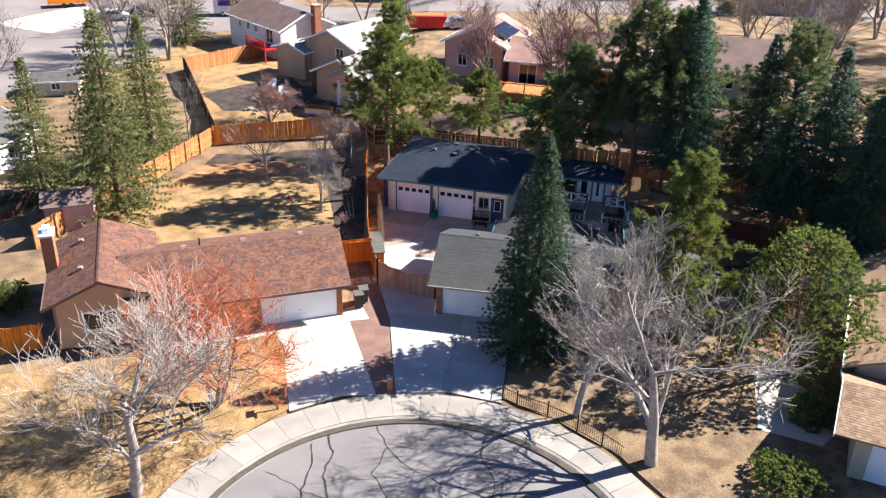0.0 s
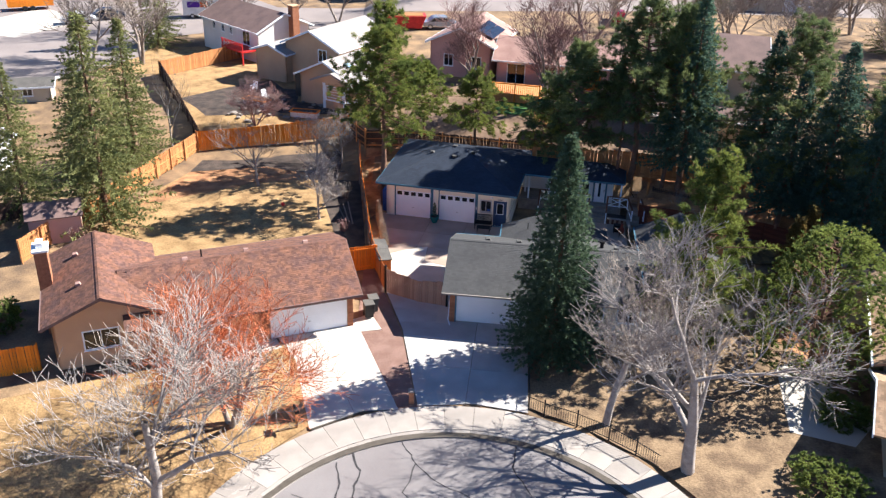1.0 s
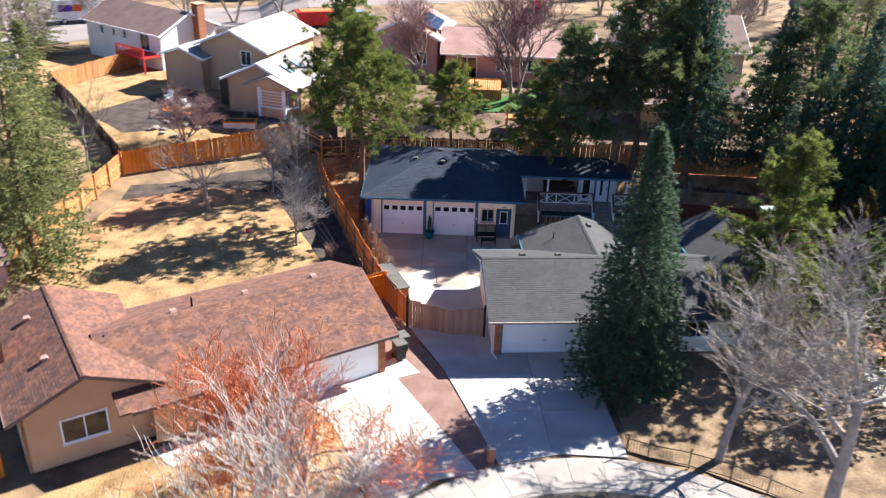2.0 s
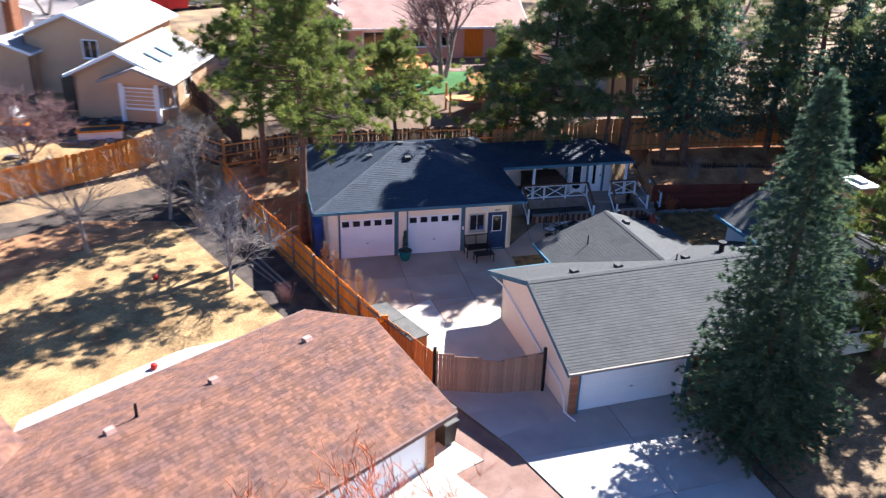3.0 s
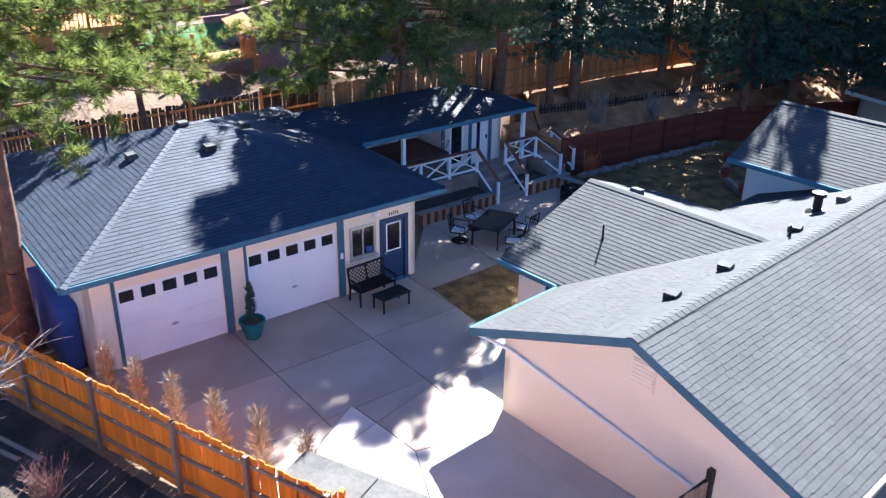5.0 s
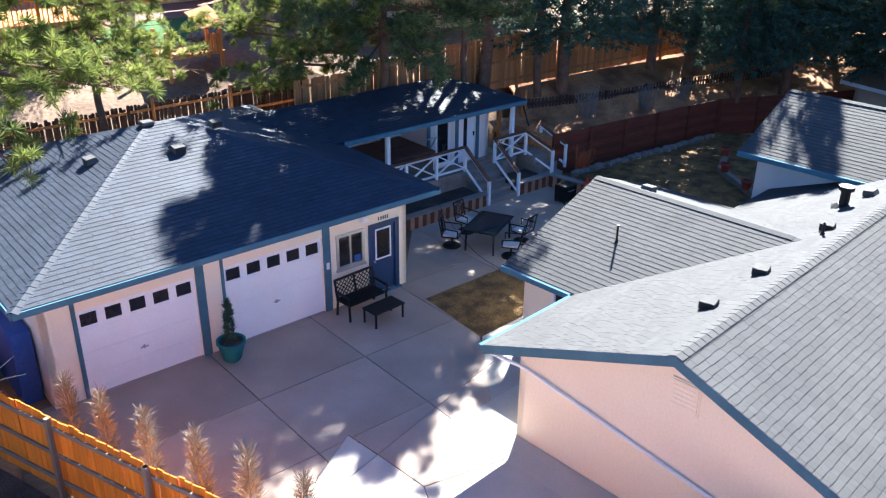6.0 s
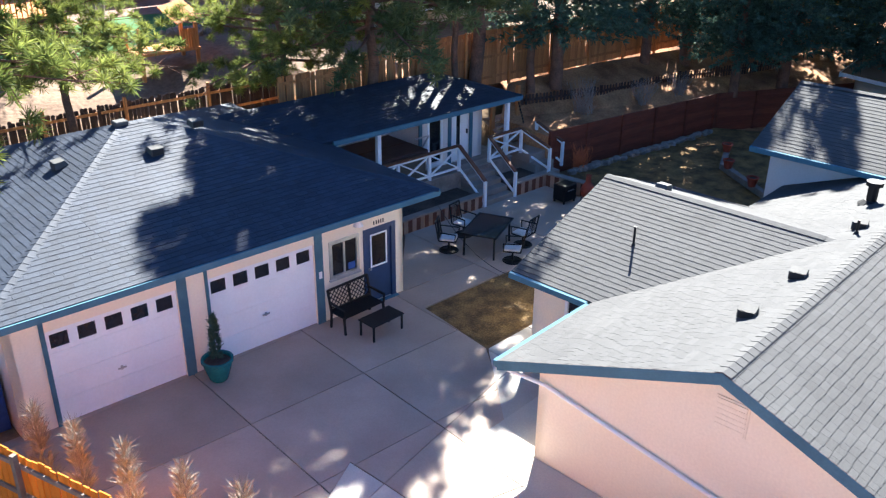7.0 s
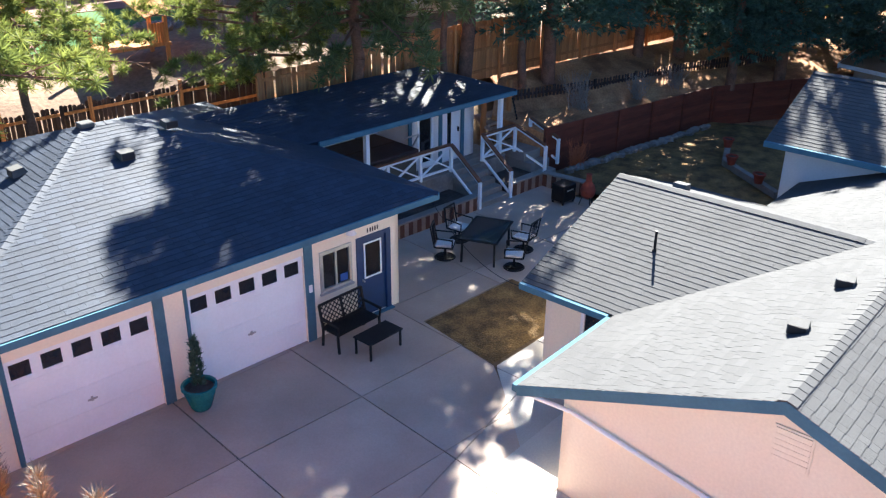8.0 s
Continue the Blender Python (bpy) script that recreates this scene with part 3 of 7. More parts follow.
ring("kerb", RG - 0.55, RG, 0.0, M["walk"], "pale concrete gutter and rolled kerb", 24, "kerb_stone", -0.095, category="kerb")
ring("pavement", RG + 0.015, RG + 1.9, 0.02, M["walk"], "pale concrete pavement round the cul-de-sac", 22, "slab")

# front lawns
sheet("lawn", [(-45, 20), (-13.6, 24), (-13.4, 31), (-12.4, 33.0), (-10.8, 35.3), (-8.1, 38.2), (-9.2, 44.4), (-10.5, 45.8), (-24.5, 40.5), (-45, 33)], 0.0, M["straw"], "dry straw-yellow front lawn", category="lawn")
sheet("lawn", [(3.6, 39.6), (6.5, 37.8), (9.4, 35.2), (11.6, 31.5), (12.2, 24), (40, 20), (40, 40), (21, 44), (19, 46.5), (4.4, 45.5)], -0.004, M["thin_lawn"], "thin dry brown front lawn in tree shade", category="lawn")
# side yard between the two houses and the neighbour's back lawn
sheet("lawn", [(-24, 51.5), (-18, 52.0), (-8.0, 55.2), (-7.7, 57), (-8.6, 61.5), (-9.6, 66), (-10.5, 71), (-15, 73), (-21.3, 71.5), (-25.5, 62.0)], -0.002, M["straw"], "dry yellow back lawn crossed by tree shadows", category="lawn")
# mulch bed; its outer dark part paints in the fence's long shadow
sheet("garden_bed", [(-7.7, 57), (-6.35, 55.4), (-5.9, 57.5), (-6.2, 62), (-6.9, 70.6), (-8.4, 76.5), (-20.8, 74.6), (-21.3, 71.6), (-15, 73), (-10.5, 71), (-9.6, 66), (-8.6, 61.5)], -0.004, M["mulch"], "dark mulch bed along the cedar fence, widened for its shadow", category="garden bed")
# gravel wedge between the drives
sheet("gravel_strip", [(-2.45, 39.7), (-3.4, 39.45), (-5.75, 46.9), (-4.5, 47.1), (-6.0, 48.6), (-5.9, 54.6), (-4.9, 54.4), (-4.4, 51.4), (-3.3, 47.0)], 0.0, M["gravel"], "reddish gravel wedge between two driveways", category="gravel")
# drives
base = sheet("driveway", [(-7.95, 37.9), (-5.4, 39.3), (-3.45, 39.5), (-5.75, 46.9), (-4.5, 47.15), (-5.2, 48.9), (-6.2, 48.3), (-10.9, 46.6), (-9.4, 44.0)], -0.012, M["joint"], "sunlit pale concrete driveway", category="driveway")
slabs(base, [(-8.05, 37.95), (-5.4, 39.4), (-3.45, 39.55), (-5.75, 46.9), (-4.5, 47.15), (-5.2, 48.9), (-6.2, 48.3), (-10.9, 46.6), (-9.4, 44.0)], line_set((-5.7, 39.0), 20, 1.9, 1) + line_set((-6, 38.5), 107, 3.1, 4), 0.02, M["concrete"])
DRIVE = [(-2.42, 39.8), (0.5, 40.0), (3.5, 39.2), (4.25, 45.3), (5.6, 47.5), (-0.4, 48.5), (-0.2, 49.8), (-4.3, 51.6), (-3.25, 47.2)]
base = sheet("driveway", DRIVE, -0.012, M["joint"], "wide concrete driveway half in tree shade", category="driveway")
slabs(base, DRIVE, line_set((0.4, 44), -9, 2.6, 1, 0.4) + line_set((0, 43.2), 81, 2.9, 3), 0.02, M["drive"])
COURT = [(-4.2, 51.6), (-0.2, 49.8), (1.0, 55.6), (3.6, 57.9), (4.35, 60.2), (7.4, 59.5), (7.0, 57.2), (13.0, 56.5), (13.6, 60.5), (13.9, 61.9), (8.0, 63.4), (5.0, 61.4), (-5.1, 63.9), (-5.2, 62), (-4.6, 55.2)]
base = sheet("courtyard", COURT, -0.012, M["joint"], "tan concrete courtyard with sawn joints", category="courtyard")
U_ANG = -14.3
slabs(base, COURT[:1] + [COURT[1], (0.35, 54.7), (-1.7, 55.7), (-2.9, 54.2)] , line_set((-2, 52.5), 75.7, 2.3, 1), 0.02, M["concrete"])
slabs(base, [(-2.9, 54.2), (-1.7, 55.7), (-1.4, 57.9), (-2.75, 57.5), (-4.4, 56.6), (-4.6, 55.0), (-4.2, 51.6)], [], 0.02, M["concrete"])
slabs(base, [(-1.7, 55.7), (0.35, 54.7), (1.0, 55.6), (3.6, 57.9), (4.35, 60.2), (7.4, 59.5), (7.0, 57.2), (13.0, 56.5), (13.6, 60.5), (13.9, 61.9), (8.0, 63.4), (5.0, 61.4), (-5.1, 63.9), (-5.2, 62), (-4.6, 56.5), (-2.75, 57.5), (-1.4, 57.9)],
      line_set((1.15, 59.6), U_ANG, 2.85, 6, -2.85) + line_set((1.15, 59.6), 90 + U_ANG, 2.4, 3, -2.4), 0.02, M["court"])
sheet("lawn", [(4.35, 60.15), (3.65, 57.95), (6.95, 57.3), (7.4, 59.45)], 0.015, M["lawn_dark"], "small dormant lawn square in the courtyard", category="lawn")
base = sheet("path", [(3.6, 57.85), (1.2, 56.0), (3.3, 55.4), (6.9, 56.2), (6.95, 57.2)], -0.01, M["joint"], "pale concrete path beside the house wall", category="path")
slabs(base, [(3.6, 57.85), (1.2, 56.0), (3.3, 55.4), (6.9, 56.2), (6.95, 57.2)], line_set((3.4, 57), U_ANG + 5, 1.5, 2), 0.022, M["concrete"])
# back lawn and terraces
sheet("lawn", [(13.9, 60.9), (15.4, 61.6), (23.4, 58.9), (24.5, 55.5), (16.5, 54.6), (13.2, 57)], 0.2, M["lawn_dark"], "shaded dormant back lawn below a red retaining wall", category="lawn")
sheet("needle_ground", [(-7.0, 71), (-6.2, 62), (-5.0, 64), (-3, 72.5), (8, 69.8), (17, 65.5), (18, 60), (40, 48), (60, 60), (45, 66), (20, 68), (9.5, 70.8), (0, 73.3), (-8.3, 77.5)], -0.006, M["needles"], "earth covered with fallen pine needles", category="ground")
sheet("lawn", [(19, 47), (21, 44), (40, 40), (40, 48), (26, 54)], -0.01, M["needles"], "needle-covered side yard under trees", category="ground")
# yards on the hillside beyond the back fence
sheet("planting_bed", [(-25.5, 87.2), (-21.5, 91.5), (-17.5, 95.0), (-14.6, 89.0), (-14.2, 85.2), (-17.2, 82.6), (-22.0, 82.2)], 0.003, M["mulch"], "dark mulched bed in the dry back yard", category="ground")
sheet("patio", [(-19.6, 54.4), (-19.0, 55.9), (-15.8, 57.1), (-12.6, 58.2), (-10.6, 58.1), (-9.4, 56.8), (-9.0, 54.9), (-18, 52.0), (-19.6, 51.8)], 0.02, M["concrete"], "pale curved concrete patio behind the house", category="patio")
sheet("needle_ground", [(-23.6, 64.4), (-19.5, 66.9), (-15.2, 69.4), (-10.8, 70.2), (-10.6, 71.2), (-15, 73), (-21.3, 71.5)], 0.003, M["needles"], "reddish leaf litter at the back of the lawn", category="ground")
sheet("yard", [(-3, 74.6), (9.7, 70.8), (33, 63.5), (36, 74), (24, 84), (2, 88), (-3, 84)], 0.0, M["sand"], "dry trampled back yard on the slope", category="yard")
sheet("lawn", [(5.2, 79.6), (8.9, 78.8), (12.6, 77.2), (15.5, 79.2), (13.8, 81.4), (10.2, 82.4), (5.8, 82.6)], 0.04, M["turf"], "bright green artificial turf strip", category="lawn")
sheet("yard", [(-29.5, 95.5), (-21, 106), (-14, 98), (-5, 88), (-4, 80), (-8, 79), (-21.5, 77)], 0.0, M["straw"], "dry back yard with scattered stones", category="yard")
# shade on this patio comes from the dark mulch colour itself
sheet("patio", [(-19.5, 92), (-14, 91), (-13.8, 86.5), (-8, 84.2), (-8, 82.6), (-15, 83), (-19, 86)], 0.03, M["mulch"], "patio with its shade put in as dark colour", category="patio")
sheet("patio", [(11, 82.6), (16.5, 80.6), (17.5, 84.2), (11.5, 85.8)], 0.03, M["gravel"], "pink flagstone patio", category="patio")
# far road
sheet("far_road", [(-80, 96), (-41, 106), (-33, 116), (-25, 121), (-5, 123), (30, 126.5), (90, 124), (90, 136), (30, 137), (-22, 136), (-32, 150), (-62, 170), (-95, 160)], 0.0, M["road_far"], "pale sunlit residential road", category="road")
sheet("far_road", [(-46.0, 79.6), (-41.4, 90.8), (-36.0, 100.4), (-34.1, 105.2), (-34.9, 115.7), (-52.5, 120.3), (-68.5, 118.1)], 0.004, M["road_far"], "pale grey road past the spruces", category="road")
sheet("far_road", [(-62, 112), (-52, 106), (-90, 60), (-110, 70)], 0.006, M["asphalt"], "grey asphalt side road", category="road")
sheet("lawn", [(-40.5, 108.5), (-27, 111), (-20.5, 108.8), (-29.4, 96.2), (-38, 98)], -0.002, M["straw"], "dry side lawn behind a fence", category="lawn")
sheet("far_pavement", [(-62, 118), (-52, 113.5), (-46, 124), (-55, 132)], 0.02, M["concrete"], "pale concrete forecourt", category="pavement")

# ---------------------------------------------------------------- detached garage
GM = pose(-3.76, 63.37, 0.0, 0, 0, U_ANG)
gar = thing("detached_garage", "white detached garage with hipped grey shingle roof and blue trim", "garage", GM)
UW, UE, VB = -0.75, 8.85, 8.7
WT = 3.1
F0, F1 = (UW, 0), (UE, 0)
D1, D2, WIN, ENT = (0.0, 2.72), (3.42, 6.17), (6.6, 7.42), (7.66, 8.52)
o = -UW
wall(gar, F0, F1, 0, WT, M["wall_pale"], [(D1[0] + o, D1[1] + o, 0, 2.16), (D2[0] + o, D2[1] + o, 0, 2.16), (WIN[0] + o, WIN[1] + o, 1.12, 2.05), (ENT[0] + o, ENT[1] + o, 0.03, 2.08)])
wall(gar, (UE, 0), (UE, VB), 0, WT, M["wall_pale"])
wall(gar, (UE, VB), (UW, VB), 0, WT, M["wall_pale"])
wall(gar, (UW, VB), (UW, 0), 0, WT, M["wall_pale"])
garage_door(gar, F0, F1, D1[0] + o, D1[1] + o, 0.02, 2.16, panes=5)
garage_door(gar, F0, F1, D2[0] + o, D2[1] + o, 0.02, 2.16, panes=5)
for x0, x1 in ((-0.09, 0.0), (2.72, 2.93), (3.35, 3.42), (6.17, 6.38)):
    part("corner_trim", boxes((x0, x1, -0.035, -0.002, 0.0, 2.85)), M["trim"], gar)
window(gar, F0, F1, WIN[0] + o, WIN[1] + o, 1.12, 2.05, 1, M["metal"])
part("window_sticker", boxes((7.12, 7.33, -0.012, 0.0, 1.2, 1.38)), M["blue_tarp"], gar, "small blue sticker on the window")
dr = part("entry_door", boxes((ENT[0] + 0.06, ENT[1] - 0.06, 0.03, 0.08, 0.05, 1.02), (ENT[0] + 0.06, ENT[0] + 0.19, 0.03, 0.08, 1.02, 2.0), (ENT[1] - 0.19, ENT[1] - 0.06, 0.03, 0.08, 1.02, 2.0), (ENT[0] + 0.19, ENT[1] - 0.19, 0.03, 0.08, 1.88, 2.0)), M["navy"], gar, "navy blue door with a tall glass light")
part("door_frame", boxes((ENT[0] - 0.07, ENT[0] + 0.06, -0.03, 0.1, 0.03, 2.1), (ENT[1] - 0.06, ENT[1] + 0.07, -0.03, 0.1, 0.03, 2.1), (ENT[0] + 0.06, ENT[1] - 0.06, -0.03, 0.1, 2.0, 2.1)), M["navy"], dr)
part("door_light_frame", boxes((ENT[0] + 0.17, ENT[0] + 0.21, 0.015, 0.03, 1.0, 1.9), (ENT[1] - 0.21, ENT[1] - 0.17, 0.015, 0.03, 1.0, 1.9), (ENT[0] + 0.21, ENT[1] - 0.21, 0.015, 0.03, 1.0, 1.04), (ENT[0] + 0.21, ENT[1] - 0.21, 0.015, 0.03, 1.86, 1.9)), M["white"], dr)
part("pane", boxes((ENT[0] + 0.19, ENT[1] - 0.19, 0.045, 0.06, 1.02, 1.88)), M["dark_glass"], dr)
part("door_handle", bar(bmesh.new(), (ENT[0] + 0.12, 0.03, 0.98), (ENT[0] + 0.12, -0.05, 0.98), 0.06, 0.04, 8), M["metal"], dr)
part("door_sill", boxes((ENT[0] - 0.1, ENT[1] + 0.1, -0.12, 0.0, 0.005, 0.045)), M["trim"], dr)
part("number_plate_bars", boxes((7.92, 7.95, -0.012, 0, 2.16, 2.26), (8.0, 8.03, -0.012, 0, 2.16, 2.26), (8.07, 8.1, -0.012, 0, 2.16, 2.26), (8.14, 8.17, -0.012, 0, 2.16, 2.26), (8.21, 8.24, -0.012, 0, 2.16, 2.26)), M["black"], gar)
lamp = part("wall_lamp", cyl(bmesh.new(), 7.42, -0.06, 2.3, 2.4, 0.13, 0.08, 14), M["white"], gar)
part("light_switch_box", boxes((6.24, 6.32, -0.06, -0.03, 1.25, 1.42)), M["white"], gar)

EZ, GS = 2.98, 0.315
eW, eE, eF, eB = -1.35, 9.35, -0.82, 9.3
hd = (eB - eF) / 2
RZ = EZ + GS * hd
vm_ = (eF + eB) / 2
A, B, C, D = (eW, eF, EZ), (eE, eF, EZ), (eE, eB, EZ), (eW, eB, EZ)
R0, R1 = (eW + hd, vm_, RZ), (eE - hd, vm_, RZ)
SG = M["sh_slate"]
roof_slope(gar, [A, B, R1, R0], SG, seed=3)
roof_slope(gar, [B, C, R1], SG, seed=4)
roof_slope(gar, [C, D, R0, R1], SG, seed=5)
roof_slope(gar, [D, A, R0], SG, seed=6)
for p, q in ((A, R0), (B, R1), (C, R1), (D, R0), (R0, R1)):
    ridge_caps(gar, p, q, SG)
part("ridge_vent_box", boxes((R0[0] - 0.16, R0[0] + 0.16, R0[1] - 0.14, R0[1] + 0.14, RZ - 0.03, RZ + 0.08), bevel=0.02), M["vent"], gar)
for p, q in ((A, B), (B, C), (C, D), (D, A)):
    strip(gar, (p[0], p[1], EZ - 0.01), (q[0], q[1], EZ - 0.01), 0.1, 0.14, M["trim"], "gutter")
part("soffit", boxes((eW + 0.06, eE - 0.06, eF + 0.06, -0.002, EZ - 0.13, EZ - 0.10), (eW + 0.06, UW - 0.002, 0, eB - 0.06, EZ - 0.13, EZ - 0.10), (UE + 0.002, eE - 0.06, 0, eB - 0.06, EZ - 0.13, EZ - 0.10)), M["white"], gar)
for u, v in ((2.0, 3.7), (3.9, 2.9), (5.3, 3.6)):
    w_edge = u - eW
    z = EZ + GS * min(v - eF, w_edge)
    roof_vent(gar, (u, v, z + 0.06), 0 if v - eF < w_edge else -90)
part("blue_side_panel", boxes((-1.22, -0.8, 0.6, 3.4, 0.0, 1.75)), M["blue_tarp"], gar, "bright blue panel leaning on the side wall")

# porch wing with raised deck
DZ = 0.9
wE, wF = 17.1, 3.7
WZ = EZ + 0.1
wB = 8.0
whd = (wB - wF) / 2
wr = WZ + GS * whd
a, b, c, d = (eE - 4.4, wF, WZ), (wE, wF, WZ), (wE, wB, WZ), (eE - 4.4, wB, WZ)
r0, r1 = (eE - 4.4, wF + whd, wr), (wE - whd, wF + whd, wr)
wing = thing("porch", "covered porch with white posts and hipped shingle roof", "porch", GM)
roof_slope(wing, [a, b, r1, r0], SG, seed=7)
cut = (wB - 6.6) / whd
hip = (wE - whd * cut, 6.6, WZ + GS * whd * cut)
roof_slope(wing, [b, (wE, 6.6, WZ), hip, r1], SG, seed=8)
roof_slope(wing, [hip, (eE - 4.4, 6.6, hip[2]), r0, r1], SG, seed=9)
ridge_caps(wing, b, r1, SG)
ridge_caps(wing, hip, r1, SG)
ridge_caps(wing, r0, r1, SG)
strip(wing, (eE + 0.05, wF, WZ - 0.01), (wE, wF, WZ - 0.01), 0.1, 0.14, M["trim"], "gutter")
strip(wing, (wE, wF, WZ - 0.01), (wE, 6.6, WZ - 0.01), 0.1, 0.14, M["trim"], "gutter")
part("ceiling_board", boxes((UE + 0.05, wE - 0.1, wF + 0.1, 6.35, WZ - 0.16, WZ - 0.12)), M["white"], wing)
wall(wing, (9.0, 6.25), (13.6, 6.25), DZ, WZ - 0.16, M["wall_white"], name="porch_wall")
wall(wing, (13.5, 6.25), (13.5, 4.75), DZ, WZ - 0.16, M["wall_white"], name="porch_wall")
wall(wing, (13.5, 4.75), (16.3, 4.75), DZ, WZ - 0.16, M["wall_white"], [(0.35, 0.95, DZ + 0.15, DZ + 1.85), (1.35, 2.2, DZ + 0.02, DZ + 1.9)], name="porch_wall")
wall(wing, (16.3, 4.75), (16.3, 6.25), 0, WZ - 0.16, M["wall_white"], name="porch_wall")
window(wing, (13.5, 4.75), (16.3, 4.75), 0.35, 0.95, DZ + 0.15, DZ + 1.85, 0)
pd = part("porch_door", boxes((14.87, 15.14, 4.78, 4.83, DZ + 0.03, DZ + 1.88), (15.32, 15.68, 4.78, 4.83, DZ + 0.03, DZ + 1.88), (15.14, 15.32, 4.78, 4.83, DZ + 0.03, DZ + 0.45), (15.14, 15.32, 4.78, 4.83, DZ + 1.72, DZ + 1.88)), M["white"], wing)
part("pane", boxes((15.14, 15.32, 4.8, 4.815, DZ + 0.45, DZ + 1.72)), M["dark_glass"], pd)
part("door_handle", boxes((15.58, 15.62, 4.73, 4.78, DZ + 0.9, DZ + 1.05)), M["iron"], pd)
for u in (13.5, 14.78, 15.75):
    part("post_trim", boxes((u - 0.06, u + 0.06, 4.69, 4.745, DZ, WZ - 0.17)), M["trim"], wing)
for u, v in ((9.75, 4.15), (11.35, 4.15), (16.9, 4.15), (9.35, 5.4)):
    part("porch_post", boxes((u - 0.065, u + 0.065, v - 0.065, v + 0.065, DZ, WZ - 0.16)), M["white"], wing)
# deck with its boards
dk = part("deck_frame", boxes((9.0, 17.0, 3.95, 6.4, 0.0, DZ - 0.03)), M["stone"], wing, "low stone-faced deck base")
n = 17
for k in range(n):
    v = 3.95 + 2.45 * k / n
    part("deck_board", boxes((9.02, 17.05, v + 0.005, v + 2.45 / n - 0.005, DZ - 0.028, DZ)), M["deck"], dk)


def rail(parent, a, b, z0a, z0b, panels, cross=True, post_l=True, post_r=True):
    """White railing with crossed braces and a brown handrail."""
    a, b = Vector((*a, 0)), Vector((*b, 0))
    H = 0.86

    def at(t, h):
        p = a.lerp(b, t)
        return Vector((p.x, p.y, z0a + (z0b - z0a) * t + h))
    for k in range(panels + 1):
        if (k == 0 and not post_l) or (k == panels and not post_r):
            continue
        part("rail_post", bar(bmesh.new(), at(k / panels, -0.02), at(k / panels, H), 0.09), M["white"], parent)
    part("bottom_rail", bar(bmesh.new(), at(0, 0.12), at(1, 0.12), 0.06), M["white"], parent)
    part("top_rail", bar(bmesh.new(), at(0, H - 0.06), at(1, H - 0.06), 0.05), M["white"], parent)
    part("handrail", bar(bmesh.new(), at(0, H + 0.02), at(1, H + 0.02), 0.05, 0.13), M["rail_wood"], parent, "brown wooden handrail")
    if cross:
        for k in range(panels):
            part("cross_brace", bar(bmesh.new(), at((k + 0.06) / panels, 0.15), at((k + 0.94) / panels, H - 0.08), 0.05), M["white"], parent)
            part("cross_brace", bar(bmesh.new(), at((k + 0.06) / panels, H - 0.08), at((k + 0.94) / panels, 0.15), 0.045), M["white"], parent)


SL, SR, SB, ST = 14.55, 15.95, 2.75, 4.0
rl = thing("deck_railing", "white deck railing with crossed braces and brown handrail", "railing", GM)
rail(rl, (10.7, 4.0), (SL, 4.0), DZ, DZ, 3)
rail(rl, (SL, 4.0), (SL, SB), DZ, 0.02, 1, cross=False, post_l=False)
rl = thing("deck_railing", "white stair railing with brown handrail", "railing", GM)
rail(rl, (SR, 4.0), (SR, SB), DZ, 0.02, 1, cross=False)
rail(rl, (SR, 4.0), (17.5, 4.0), DZ, DZ, 1, post_l=False)
rail(rl, (17.5, 4.0), (17.9, 3.0), DZ, 0.35, 1, cross=False, post_l=False)
rl = thing("deck_railing", "short white side stair railing", "railing", GM)
rail(rl, (18.5, 4.2), (18.8, 3.2), DZ, 0.35, 1, cross=False)
rl = thing("deck_railing", "short white railing beside garage corner", "railing", GM)
rail(rl, (10.7, 4.0), (10.7, 2.7), DZ, 0.05, 1, cross=False)
st = thing("deck_stairs", "grey concrete stairs up to the deck", "stairs", GM)
for k in range(4):
    part("step", boxes((SL + 0.05, SR - 0.05, SB + 0.3 * k, ST + 0.1, 0.18 * k, 0.18 * (k + 1)), bevel=0.01), M["deck"], st)
st = thing("side_stairs", "low side steps from deck to lawn", "stairs", GM)
for k in range(3):
    part("step", boxes((17.55, 18.5, 3.0 + 0.3 * k, 4.6, 0.3 * k, 0.3 * (k + 1)), bevel=0.01), M["deck"], st)
# striped planter walls
def stripe_wall(p0, p1, h=0.42):
    m, L = wall_frame(p0, p1)
    w = thing("planter_wall", "low planter wall of alternating brown and tan boards", "planter", GM @ m)
    part("backing", boxes((0, L, 0.03, 0.2, 0, h)), M["stone"], w)
    part("cap", boxes((-0.02, L + 0.02, -0.03, 0.24, h, h + 0.06), bevel=0.01), M["deck"], w)
    n = int(L / 0.16)
    for k in range(n):
        x = L * k / n
        part("board", boxes((x + 0.004, x + L / n - 0.004, -0.01, 0.03, 0, h)), M["stripe_l"] if k % 2 else M["stripe_d"], w)
    return w


stripe_wall((11.0, 2.75), (SL - 0.12, 2.75))
stripe_wall((SR + 0.12, 2.75), (17.5, 2.75))
stripe_wall((17.5, 2.75), (17.75, 1.25))
tagged(part("planter_soil", boxes((11.0, SL - 0.12, 2.9, 3.95, 0.0, 0.36), m=GM), M["mulch"]), "dark soil of the deck planter", "soil", kind="structure")
tagged(part("planter_soil", boxes((SR + 0.1, 17.45, 2.9, 3.95, 0.0, 0.36), m=GM), M["mulch"]), "dark soil of the deck planter", "soil", kind="structure")
